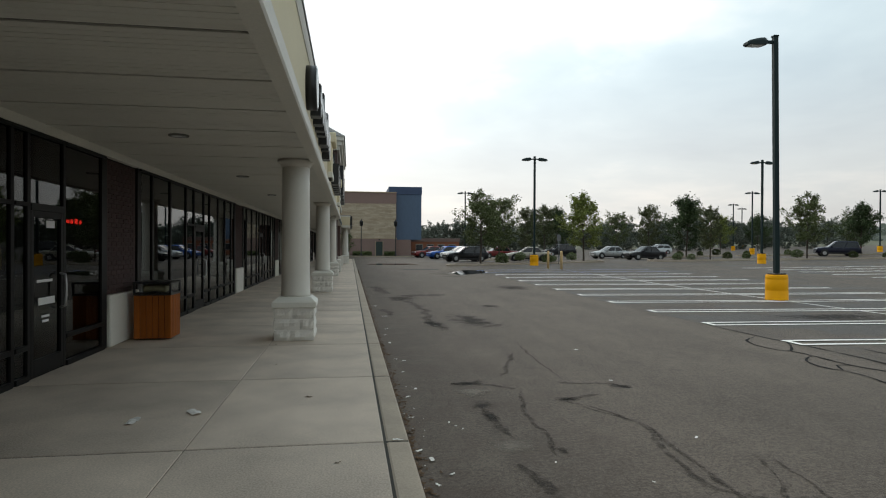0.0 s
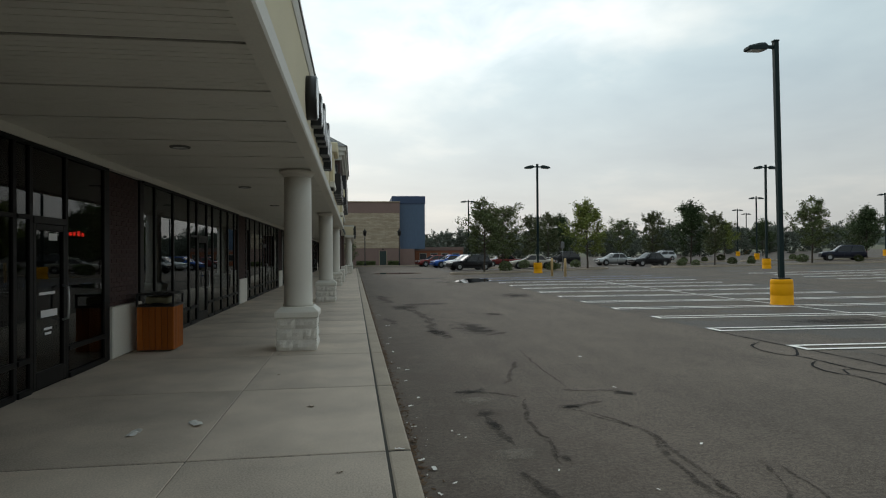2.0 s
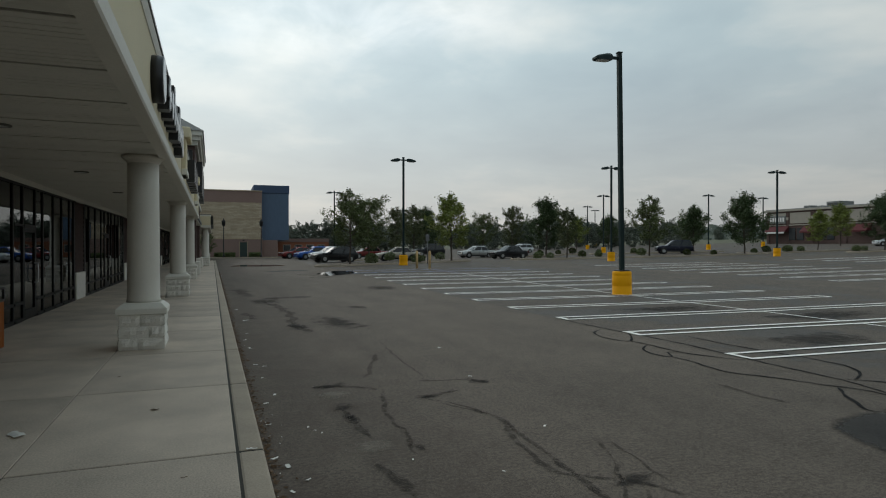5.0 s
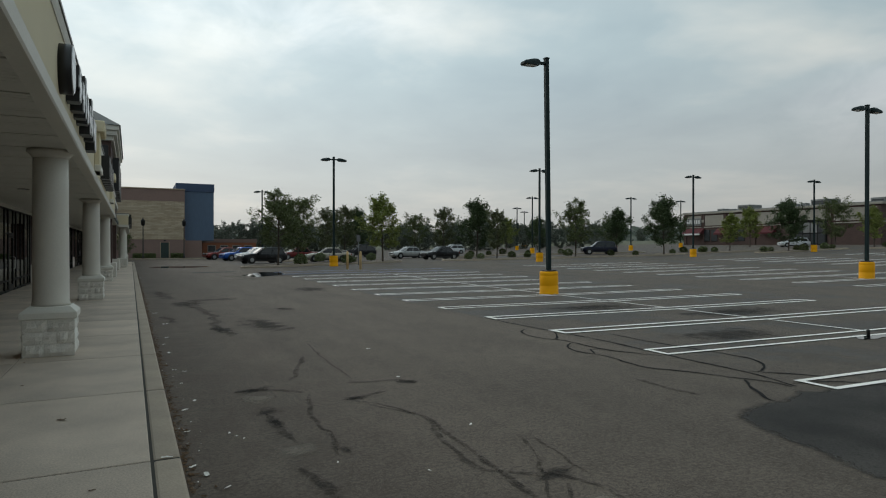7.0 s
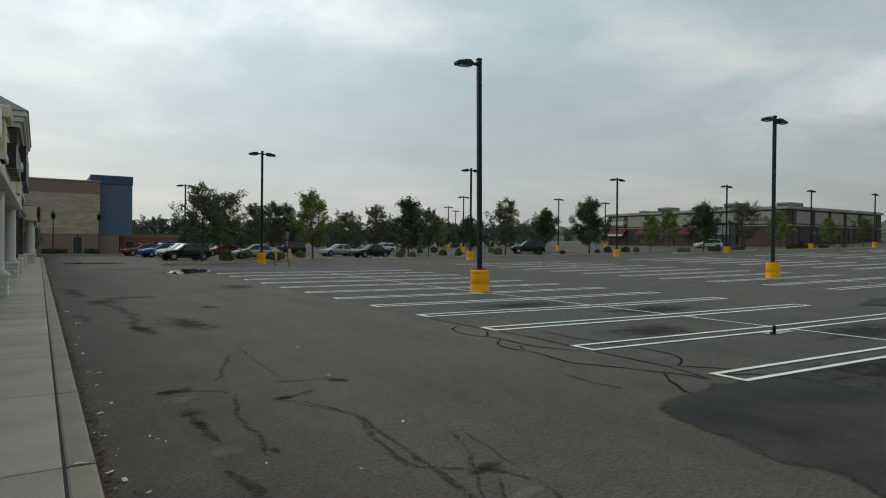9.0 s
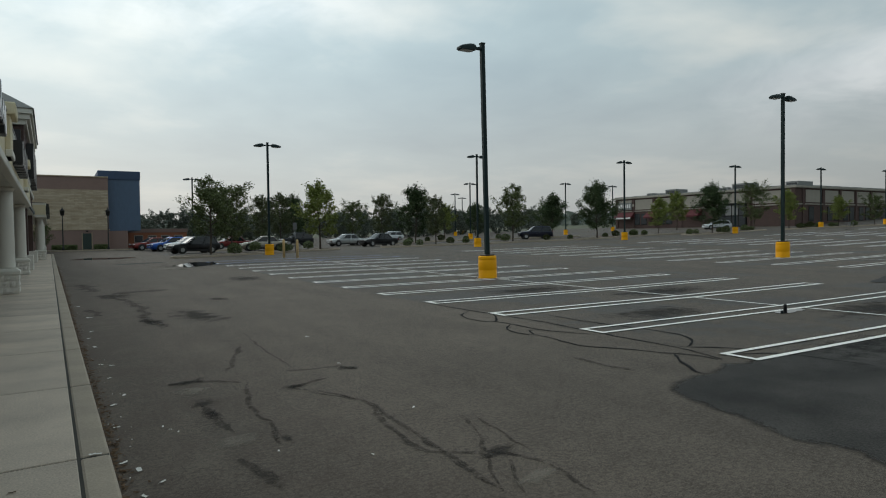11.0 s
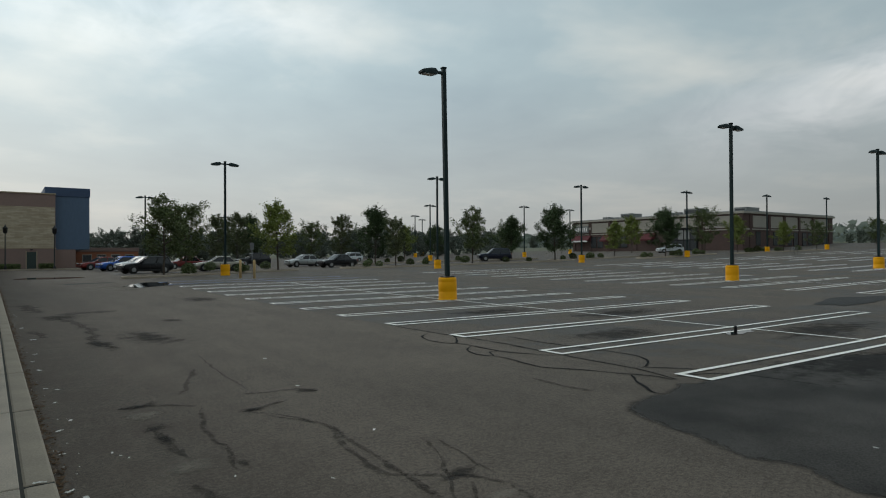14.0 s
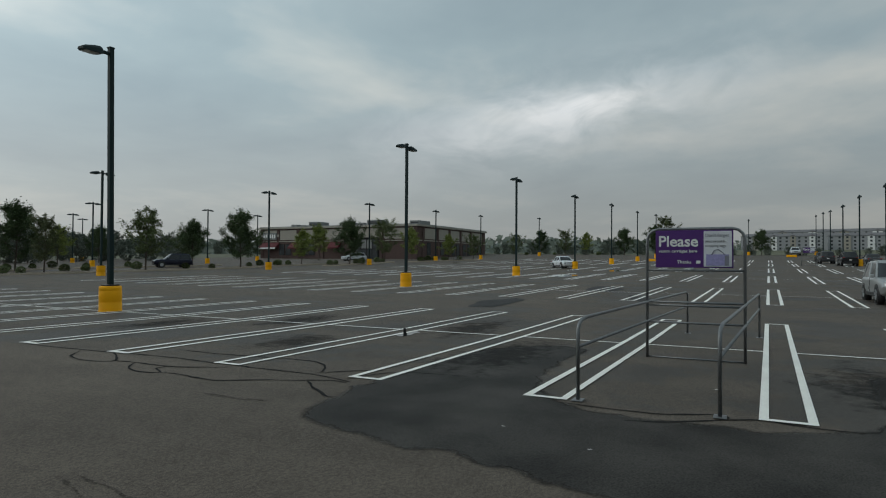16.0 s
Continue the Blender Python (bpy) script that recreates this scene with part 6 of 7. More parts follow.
P_BLACK, P_SILVER, P_GOLD = paint("paint_black", (0.010, 0.010, 0.012)), paint("paint_silver", (0.36, 0.37, 0.37), 0.5), paint("paint_champagne", (0.36, 0.33, 0.28), 0.5)
P_BLUE, P_NAVY, P_WHITE = paint("paint_blue", (0.02, 0.09, 0.36)), paint("paint_navy", (0.007, 0.009, 0.024)), paint("paint_white", (0.66, 0.68, 0.70), 0.0)
P_GREY, P_RED = paint("paint_grey", (0.06, 0.062, 0.065), 0.4), paint("paint_dark_red", (0.16, 0.016, 0.014))
for label, p, kind, x, y, turn in [
        ("champagne sedan parked near a parking island", P_GOLD, "sedan", 17.6, 62.6, 172), ("silver sedan parked in a bay", P_SILVER, "sedan", 30.2, 71.2, 186), ("black sedan parked in a bay", P_BLACK, "sedan", 31.4, 64.4, 190),
        ("dark navy sport utility car beside a tree", P_NAVY, "suv", 56.0, 65.6, 152), ("white hatchback parked behind an island", P_WHITE, "wagon", 95.5, 64.5, 150), ("black wagon parked nose out by a tree", P_BLACK, "wagon", 10.6, 60.8, 196),
        ("bright blue wagon parked in the far row", P_BLUE, "wagon", 10.3, 72.5, 195), ("white car with a pale roof in the far row", P_WHITE, "wagon", 11.6, 69.8, 195), ("dark red car at the end of the far row", P_RED, "sedan", 9.2, 79.0, 195), ("black sport utility car in the far row", P_BLACK, "suv", 28.0, 83.5, 185), ("dark red sedan behind the trees", P_RED, "sedan", 17.0, 74.0, 186),
        ("white saloon car standing beside a lamp post", P_WHITE, "sedan", 75.2, 19.7, 215), ("black sport utility car seen from behind", P_BLACK, "suv", 92.5, -12.2, 0), ("dark grey car in the far bays", P_GREY, "suv", 103.0, -11.0, 0), ("grey car beside a lamp post", P_GREY, "sedan", 98.0, -15.6, 0),
        ("white van far across the car park", P_WHITE, "suv", 150.0, -10.4, 180), ("silver sport utility car coming along the lane", P_SILVER, "suv", 31.6, -5.9, 180), ("dark grey sedan in the distance", P_GREY, "sedan", 118.0, -12.0, 0), ("white wagon far behind the trees", P_WHITE, "wagon", 47.0, 92.0, 190)]:
    c = build_car("car", label, p, kind)
    c.matrix_basis = pose(x, y, terrain(x, y), 0, -0.7, turn)


# ---------------------------------------------------------------- cart return with its sign
def build_cart_return():
    e = thing("cart_return", "galvanized tube trolley return with open end and overhead sign frame", "cart corral", "")
    r = 0.024

    def side(n, fx, fy, bx, by):
        b = bmesh.new()
        dx, dy = (bx - fx), (by - fy)
        pts = [(fx, fy, 0.0), (fx, fy, 0.90), (fx + dx * 0.006, fy + dy * 0.006, 0.965), (fx + dx * 0.018, fy + dy * 0.018, 1.01), (fx + dx * 0.04, fy + dy * 0.04, 1.03), (bx - dx * 0.03, by - dy * 0.03, 1.03), (bx - dx * 0.008, by - dy * 0.008, 1.0), (bx, by, 0.95), (bx, by, 0.0)]
        pipe(b, pts, r)
        part("side_rail", b, M_STEEL, e, "bent grey tube hand rail")
        b = bmesh.new()
        pipe(b, [(fx, fy, 0.68), (bx, by, 0.68)], r * 0.9)
        part("mid_rail", b, M_STEEL, e)
        for px_, py_ in ((fx, fy), (bx, by)):
            part("foot_plate", soft_box(px_ - 0.09, py_ - 0.07, 0.004, px_ + 0.09, py_ + 0.07, 0.02, 0.004), M_STEEL, e)

    side(0, 7.89, 1.79, 16.4, 1.12)
    side(1, 7.78, 0.15, 16.25, -0.45)
    la, lb = (12.07, 1.50), (12.05, -0.13)
    b = bmesh.new()
    pipe(b, [(la[0], la[1], 0), (la[0], la[1], 2.16), (la[0], la[1] - 0.03, 2.27), (la[0], la[1] - 0.10, 2.335), (la[0], la[1] - 0.2, 2.36), (lb[0], lb[1] + 0.2, 2.36), (lb[0], lb[1] + 0.10, 2.335), (lb[0], lb[1] + 0.03, 2.27), (lb[0], lb[1], 2.16), (lb[0], lb[1], 0)], 0.027)
    part("sign_hoop", b, M_STEEL, e, "tall bent tube hoop")
    for z in (1.03, 0.97, 0.66, 1.61):
        b = bmesh.new()
        pipe(b, [(la[0], la[1], z), (lb[0], lb[1], z)], 0.02)
        part("cross_rail", b, M_STEEL, e)
    b = bmesh.new()
    pipe(b, [(la[0], la[1], 0.02), (lb[0], lb[1], 0.02)], 0.015)
    part("ground_bar", b, M_STEEL, e)
    for y in (0.40, 0.72):
        b = bmesh.new()
        tube(b, (12.0, y, 1.63), (12.0, y, 1.66), 0.03, n=10)
        part("clamp", b, M_SILVER, e)
    return e


cart_return = build_cart_return()


def text_part(body, size, x, y, z, mat, parent, name="lettering", bold=0.0):
    """Flat lettering facing -x, starting at y and running towards -y."""
    cu = bpy.data.curves.new(name, "FONT")
    cu.body, cu.size, cu.extrude, cu.offset = body, size, 0.001, bold
    cu.resolution_u = 3
    cu.materials.append(mat)
    ob = new(name, cu)
    ob.parent = parent
    ob.matrix_basis = Matrix.Translation((x, y, z)) @ Matrix(((0, 0, -1, 0), (-1, 0, 0, 0), (0, 1, 0, 0), (0, 0, 0, 1)))
    return ob


def build_board():
    e = thing("cart_sign", "purple and white board asking for carriages to be returned", "sign", "")
    part("board", soft_box(12.03, 0.05, 1.66, 12.055, 1.345, 2.335, 0.006), M_PURPLE, e, "purple printed board")
    part("white_field", soft_box(12.018, 0.075, 1.68, 12.028, 0.53, 2.315, 0.002), M_PAPER, e, "white printed field")
    text_part("Please", 0.272, 12.024, 1.30, 2.045, M_WHITE, e, bold=0.006)
    text_part("return carriages here", 0.076, 12.024, 1.29, 1.935, M_WHITE, e, bold=0.001)
    text_part("Thanks", 0.085, 12.024, 0.98, 1.735, M_WHITE, e, bold=0.001)
    part("emblem", soft_box(12.018, 0.585, 1.735, 12.028, 0.655, 1.79, 0.002), M_WHITE, e, "small white emblem")
    text_part("Don't forget", 0.076, 12.014, 0.505, 2.215, M_GREYPRINT, e, bold=0.001)
    text_part("your reusable", 0.060, 12.014, 0.505, 2.115, M_STEEL, e)
    text_part("shopping bags", 0.060, 12.014, 0.505, 2.035, M_STEEL, e)
    part("bag_picture", soft_box(12.008, 0.12, 1.70, 12.014, 0.49, 1.90, 0.002), M_LILAC, e, "printed lilac shopping bag")
    bm = bmesh.new()
    pipe(bm, [(12.010, 0.40, 1.89), (12.010, 0.36, 1.97), (12.010, 0.29, 1.985), (12.010, 0.22, 1.93), (12.010, 0.19, 1.89)], 0.008, 6)
    part("bag_handle", bm, M_GREYPRINT, e)
    part("bag_shade", soft_box(12.004, 0.12, 1.70, 12.007, 0.19, 1.88, 0.001), M_GREYPRINT, e)
    return e


board = build_board()
# a second trolley return stands far down the same line of bays
for ob in (cart_return, board):
    copy_thing(ob, pose(79.6, -8.6, terrain(91.7, -7.9)))


# ---------------------------------------------------------------- small fixtures on the lot
def build_bollard(x, y):
    e = thing("bollard", "cream-orange steel pipe bollard with domed top", "bollard", "bollards", pose(x, y, terrain(x, y)))
    bm = bmesh.new()
    lathe(bm, [(0.085, -0.1), (0.085, 1.18), (0.075, 1.24), (0.045, 1.28), (0.01, 1.295)], 16)
    part("post", bm, M_BOLLARD, e)
    bm = bmesh.new()
    lathe(bm, [(0.13, -0.02), (0.13, 0.03), (0.09, 0.05)], 16)
    part("footing", bm, M_KERB, e)


build_bollard(13.14, 41.74)
build_bollard(13.74, 40.69)


def build_bay_sign(x, y):
    e = thing("parking_sign", "small bare metal bay sign on a grey steel post", "sign", "bay signs", pose(x, y, terrain(x, y), 0, 0, -18))
    bm = bmesh.new()
    tube(bm, (0, 0, -0.1), (0, 0, 2.6), 0.03, n=8)
    part("post", bm, M_STEEL, e)
    part("sign_plate", soft_box(-0.155, -0.045, 2.0, 0.155, -0.033, 2.55, 0.004), M_STEEL, e, "grey metal plate")


build_bay_sign(17.1, 51.2)
e = thing("drain_post", "short black plastic post standing in a puddle", "post", "", pose(12.78, 7.05, 0))
bm = bmesh.new()
lathe(bm, [(0.034, 0.0), (0.034, 0.15), (0.03, 0.17), (0.008, 0.175)], 12)
part("post", bm, M_BLACK, e)
bm = bmesh.new()
lathe(bm, [(0.055, 0.0), (0.055, 0.012), (0.034, 0.016)], 12)
part("collar", bm, M_BLACK, e)


def build_trolley(x, y, turn):
    e = thing("shopping_cart", "wire shopping cart abandoned on the asphalt", "shopping cart", "stray carts", pose(x, y, terrain(x, y), 0, 0, turn))
    bm = bmesh.new()
    for z in (0.5, 0.65, 0.8, 0.95):
        w = 0.2 + (z - 0.5) * 0.12
        pipe(bm, [(-0.35, -w, z), (0.4, -w, z), (0.4, w, z), (-0.35, w, z), (-0.35, -w, z)], 0.008, 4)
    for k in range(8):
        xx = -0.35 + 0.107 * k
        pipe(bm, [(xx, -0.254, 0.95), (xx, -0.2, 0.5), (xx, 0.2, 0.5), (xx, 0.254, 0.95)], 0.006, 4)
    part("basket", bm, M_STEEL, e)
    bm = bmesh.new()
    pipe(bm, [(-0.5, -0.26, 1.02), (-0.35, -0.25, 0.95), (-0.3, -0.22, 0.2), (0.4, -0.2, 0.15)], 0.014, 5)
    pipe(bm, [(-0.5, 0.26, 1.02), (-0.35, 0.25, 0.95), (-0.3, 0.22, 0.2), (0.4, 0.2, 0.15)], 0.014, 5)
    part("chassis", bm, M_STEEL, e)
    bm = bmesh.new()
    tube(bm, (-0.5, -0.26, 1.02), (-0.5, 0.26, 1.02), 0.018, n=8)
    part("handle", bm, M_BLACK, e)
    for xx in (-0.3, 0.38):
        for yy in (-0.21, 0.21):
            bm = bmesh.new()
            tube(bm, (xx, yy - 0.015, 0.06), (xx, yy + 0.015, 0.06), 0.06, n=10)
            part("wheel", bm, M_RUBBER, e)


build_trolley(86.0, 39.5, 30)
build_trolley(86.9, 39.6, 40)

# a raised yellow barrier block in the far bays
for x, y in ((112.5, 14.0), (125.0, 2.5), (138.0, -9.0)):
    bm = soft_box(-0.9, -0.25, 0.0, 0.9, 0.25, 0.45, 0.08, 2)
    e = thing("kerb_block", "low yellow concrete block in the far bays", "barrier", "yellow blocks", pose(x, y, terrain(x, y), 0, 0, 80))
    part("block", bm, M_YELLOW, e)


# ---------------------------------------------------------------- litter
rng = random.Random(12)


def build_litter(x, y, z, s, m=M_PAPERBIT):
    bm = bmesh.new()
    n = 5
    vs = [[bm.verts.new(((i / n - 0.5) * s * (1 + 0.2 * rng.random()), (j / 2 - 0.5) * s * 0.45 * (0.7 + 0.6 * rng.random()), 0.004 + 0.10 * s * rng.random())) for j in range(3)] for i in range(n + 1)]
    for i in range(n):
        for j in range(2):
            bm.faces.new((vs[i][j], vs[i + 1][j], vs[i + 1][j + 1], vs[i][j + 1]))
    ob = part("litter", bm, m, None, "small crumpled scrap of pale paper litter", pose(x, y, z, 0, 0, rng.uniform(0, 360)))
    ob["category"], ob["group"] = "litter", "paper scraps"


for x, y, s in [(0.5, 13.09, 0.1), (0.47, 7.21, 0.10), (0.6, 7.6, 0.08), (0.52, 8.63, 0.07), (0.42, 5.32, 0.09), (0.5, 5.09, 0.10), (0.48, 9.61, 0.08), (3.2, 7.77, 0.07), (3.01, 5.37, 0.07), (3.6, 10.14, 0.08), (0.8, 6.13, 0.05), (0.85, 6.0, 0.04), (0.6, 9.45, 0.07), (0.9, 5.9, 0.04),
                (1.5, 4.9, 0.04), (2.1, 4.4, 0.04), (6.3, 2.2, 0.05), (5.9, 1.2, 0.05), (9.4, 0.25, 0.07),
                (0.47, 11.2, 0.12), (0.55, 15.4, 0.14), (0.44, 6.35, 0.07), (0.62, 4.75, 0.06), (0.48, 4.55, 0.07), (0.43, 12.2, 0.10), (0.40, 18.0, 0.15)]:
    build_litter(x, y, terrain(x, y) + 0.006, s * 0.75)
for x, y, s in [(-2.08, 6.0, 0.19), (-1.60, 6.25, 0.19), (0.285, 5.18, 0.08)]:
    build_litter(x - 0.012 * y, y, 0.152, s)
for x, y, s in [(-1.1, 8.6, 0.05), (-0.55, 6.75, 0.08), (-0.2, 4.7, 0.04), (-1.3, 10.3, 0.05)]:
    build_litter(x - 0.012 * y, y, 0.152, s, M_LEAFLITTER)

def gutter_scatter(name, label, count, lo, hi, spread, mat):
    """Loose bits strewn thickest against the kerb face and thinning out into the lane."""
    verts, faces = [], []
    for i in range(count):
        y = 2.5 + 42 * rng.random() ** 1.5
        x = 0.395 - 0.012 * y + abs(rng.gauss(0, spread)) + 0.006
        a, s = rng.uniform(0, 6.28), rng.uniform(lo, hi)
        k = len(verts)
        z = terrain(x, y) + 0.006
        verts += [(x + s * math.cos(a), y + s * math.sin(a), z + 0.4 * s), (x - s * 0.5 * math.sin(a), y + s * 0.5 * math.cos(a), z), (x - s * math.cos(a), y - s * math.sin(a), z + 0.7 * s * rng.random()), (x + s * 0.5 * math.sin(a), y - s * 0.5 * math.cos(a), z + 0.003)]
        faces.append((k, k + 1, k + 2, k + 3))
    me = bpy.data.meshes.new(name)
    me.from_pydata(verts, [], faces)
    me.materials.append(mat)
    tagged(new(name, me), label, "debris", "", "stuff")


gutter_scatter("gutter_debris", "brown dead leaves and grit gathered along the kerb", 2600, 0.010, 0.030, 0.05, M_LEAFLITTER)
gutter_scatter("gutter_grit", "pale grit and tiny paper scraps strewn along the kerb", 130, 0.005, 0.012, 0.12, M_PAPERBIT)


# ---------------------------------------------------------------- large shop block at the end of the lane
def build_end_block():
    e = thing("end_building", "tall windowless beige block building with blue-grey corner volume", "building", "", pose(-1.06, 0, 0.15, 0, 0, 0))
    Y = 88.0
    part("wall_body", soft_box(-16, Y + 0.05, -0.5, 6.45, Y + 30, 9.05, 0.02), M_MAUVE, e, "mauve-brown block wall")
    part("stone_panel", soft_box(-16, Y - 0.02, 2.6, 6.40, Y + 0.06, 7.5, 0.01), M_BLOCKWALL, e, "buff split-block wall field")
    part("base_band", soft_box(-16, Y - 0.06, -0.5, 6.48, Y + 0.05, 2.55, 0.01), M_MAUVE, e)
    part("string_course", soft_box(-16, Y - 0.10, 2.50, 6.5, Y + 0.05, 2.62, 0.01), M_BEIGE_DARK, e)
    part("parapet_cap", soft_box(-16, Y - 0.05, 9.05, 6.5, Y + 30, 9.20, 0.02), M_BEIGE_DARK, e)
    d = part("door", soft_box(3.55, Y - 0.10, 0.0, 4.5, Y - 0.05, 2.1, 0.01), M_DOORGREEN, e, "dark green steel service door")
    part("door_frame", soft_box(3.45, Y - 0.08, 0.0, 3.55, Y - 0.04, 2.2, 0.005), M_BEIGE_DARK, d)
    part("door_frame", soft_box(4.5, Y - 0.08, 0.0, 4.6, Y - 0.04, 2.2, 0.005), M_BEIGE_DARK, d)
    part("wall_lamp", soft_box(3.9, Y - 0.25, 2.3, 4.15, Y - 0.05, 2.45, 0.02), M_BLACK, e)
    b = part("blue_volume", soft_box(5.5, Y + 1.0, 2.4, 10.15, Y + 12, 9.95, 0.02), M_BLUE, e, "blue-grey panelled volume")
    part("blue_cap", soft_box(5.4, Y + 0.9, 8.95, 10.22, Y + 12.1, 10.05, 0.02), M_BLUE_TOP, b)
    part("low_wall", soft_box(6.5, Y + 0.6, -0.3, 8.6, Y + 4, 2.4, 0.02), M_MAUVE, e)
    return e


build_end_block()


def build_low_block():
    e = thing("low_building", "low terracotta brick building with garden canopy", "building", "", pose(0, 0, 0.15))
    part("wall", soft_box(8.6, 100, -0.3, 16.5, 108, 2.2, 0.02), M_ORANGE, e)
    part("fascia_band", soft_box(8.5, 99.9, 2.2, 16.6, 108.1, 2.75, 0.02), M_MAUVE, e)
    for k in range(4):
        w = part("window", soft_box(9.3 + 1.8 * k, 99.93, 0.7, 10.5 + 1.8 * k, 100.02, 1.8, 0.01), M_TRIMSTONE, e)
        part("pane", soft_box(9.4 + 1.8 * k, 99.9, 0.8, 10.4 + 1.8 * k, 99.935, 1.7, 0.005), M_WINDARK, w)


build_low_block()


def build_lantern(x, y):
    e = thing("street_lamp", "slim black lantern post by the end building", "street lamp", "lantern posts", pose(x, y, 0.2))
    bm = bmesh.new()
    lathe(bm, [(0.14, -0.1), (0.14, 0.3), (0.07, 0.45), (0.055, 3.6), (0.05, 4.1)], 10)
    part("post", bm, M_BLACK, e)
    bm = bmesh.new()
    lathe(bm, [(0.06, 4.1), (0.2, 4.2), (0.24, 4.65), (0.28, 4.7), (0.08, 4.95), (0.03, 5.15)], 8)
    part("lantern", bm, M_BLACK, e)


build_lantern(0.4, 84.6)
build_lantern(5.1, 84.9)
for x0, x1 in ((-0.75, 1.85), (3.65, 5.15)):
    e = thing("hedge", "low clipped dark green hedge at the wall foot", "hedge", "clipped hedges", pose(0, 0, 0.15))
    r = random.Random(int(x0 * 10))
    verts, faces = [], []
    for i in range(1100):
        o = Vector((r.uniform(x0, x1), 86.6 + r.uniform(-0.45, 0.45), 0.1 + 0.6 * r.random()))
        u = Vector((r.uniform(-1, 1), r.uniform(-1, 1), r.uniform(-1, 1))).normalized() * 0.12
        v = u.orthogonal().normalized() * 0.07
        k = len(verts)
        verts += [tuple(o - u), tuple(o + v), tuple(o + u), tuple(o - v)]
        faces.append((k, k + 1, k + 2, k + 3))
    me = bpy.data.meshes.new("leaves")
    me.from_pydata(verts, [], faces)
    me.materials.append(M_LEAF)
    part("leaves", me, None, e)
bm = soft_box(-6, 83.4, -0.1, 9.0, 83.65, 0.30, 0.03)
structure("kerb_end", bm, M_KERB, "concrete kerb closing the end of the lane", "kerb")
bm = soft_box(-6, 83.66, -0.1, 9.0, 87.9, 0.28, 0.02)
structure("verge", bm, M_MULCH, "planted verge before the end building", "verge")


# ---------------------------------------------------------------- brick shop building across the lot
def build_brick_shops():
    m = pose(113.3, 60.8, 2.0, 0, 0, -1.6)
    e = thing("brick_building", "long flat-roofed brick shop building with pale parapet panels", "building", "", m)
    W, D, H = 35.5, 43.5, 7.4
    part("wall_body", soft_box(0, 0, -1, W, D, H, 0.03), M_BRICKWALL, e, "red-brown brick wall")
    part("parapet_cap", soft_box(-0.35, -0.35, H - 0.35, W + 0.35, D + 0.35, H + 0.05, 0.05), M_TRIMSTONE, e, "pale cornice")
    part("upper_cap", soft_box(-0.15, -0.15, H + 0.05, W + 0.15, D + 0.15, H + 0.22, 0.03), M_HVAC, e)
    part("string_course", soft_box(-0.14, -0.14, 4.0, W + 0.14, D + 0.14, 4.22, 0.02), M_TRIMSTONE, e)

    def panel(u, w, face):
        z0, z1 = 4.45, 6.75
        if face == "front":
            return soft_box(u, -0.09, z0, u + w, 0.02, z1, 0.02)
        return soft_box(-0.09, u, z0, 0.02, u + w, z1, 0.02)

    for u, w in ((3.2, 5.2), (9.6, 4.6), (15.4, 4.6), (21.2, 4.6), (27.2, 5.8)):
        part("parapet_panel", panel(u, w, "front"), M_TRIMSTONE, e, "pale parapet panel")
    for u, w in ((0.6, 7.6), (9.4, 7.0), (17.6, 6.4), (25.2, 6.0), (32.4, 5.0), (38.4, 4.6)):
        part("parapet_panel", panel(u, w, "side"), M_TRIMSTONE, e, "pale parapet panel")
    for u in (2.0, 8.8, 14.6, 20.4, 26.3, 33.4):
        part("pilaster", soft_box(u, -0.16, -0.5, u + 0.7, 0.02, 6.9, 0.02), M_BRICKWALL, e)
    for u in (0.0, 8.6, 16.8, 24.4, 31.6, 37.6, 42.7):
        part("pilaster", soft_box(-0.16, u, -0.5, 0.02, u + 0.7, 6.9, 0.02), M_BRICKWALL, e)
        part("medallion", soft_box(-0.20, u + 0.05, 5.2, -0.14, u + 0.65, 5.8, 0.02), M_TRIMSTONE, e)
    for u in (4.2, 10.5, 12.9, 16.2, 18.4, 22.0, 24.4, 28.2, 30.8):
        w = part("window", soft_box(u, -0.06, 1.0, u + 1.7, 0.03, 3.7, 0.02), M_ALU, e, "dark framed shop window")
        part("pane", soft_box(u + 0.1, -0.075, 1.1, u + 1.6, -0.055, 3.6, 0.005), M_WINDARK, w)
    for u in (27.0, 28.9, 34.0, 36.0):
        w = part("window", soft_box(-0.06, u, 0.9, 0.03, u + 1.7, 3.5, 0.02), M_ALU, e, "dark framed shop window")
        part("pane", soft_box(-0.075, u + 0.1, 1.0, -0.055, u + 1.6, 3.4, 0.005), M_WINDARK, w)
    ent = part("entrance", soft_box(-0.25, 9.4, -0.5, 0.03, 15.6, 4.8, 0.02), M_ALU, e, "dark glazed corner entrance")
    for k in range(4):
        part("pane", soft_box(-0.27, 9.75 + 1.45 * k, 2.4, -0.24, 11.0 + 1.45 * k, 4.3, 0.005), M_HVAC if k in (1, 2) else M_WINDARK, ent)
        part("pane", soft_box(-0.27, 9.75 + 1.45 * k, 0.2, -0.24, 11.0 + 1.45 * k, 2.2, 0.005), M_WINDARK, ent)
    for u in (19.5, 30.2, 37.6):
        bm = bmesh.new()
        w = 5.2 if u > 37 else 3.6
        a = [bm.verts.new(v) for v in ((-0.1, u, 3.9), (-0.1, u + w, 3.9), (-1.5, u + w, 2.7), (-1.5, u, 2.7), (-0.1, u, 2.7), (-0.1, u + w, 2.7))]
        bm.faces.new((a[0], a[1], a[2], a[3]))
        bm.faces.new((a[0], a[3], a[4]))
        bm.faces.new((a[1], a[5], a[2]))
        bm.faces.new((a[4], a[3], a[2], a[5]))
        aw = part("awning", bm, M_AWNING, e, "dark maroon awning")
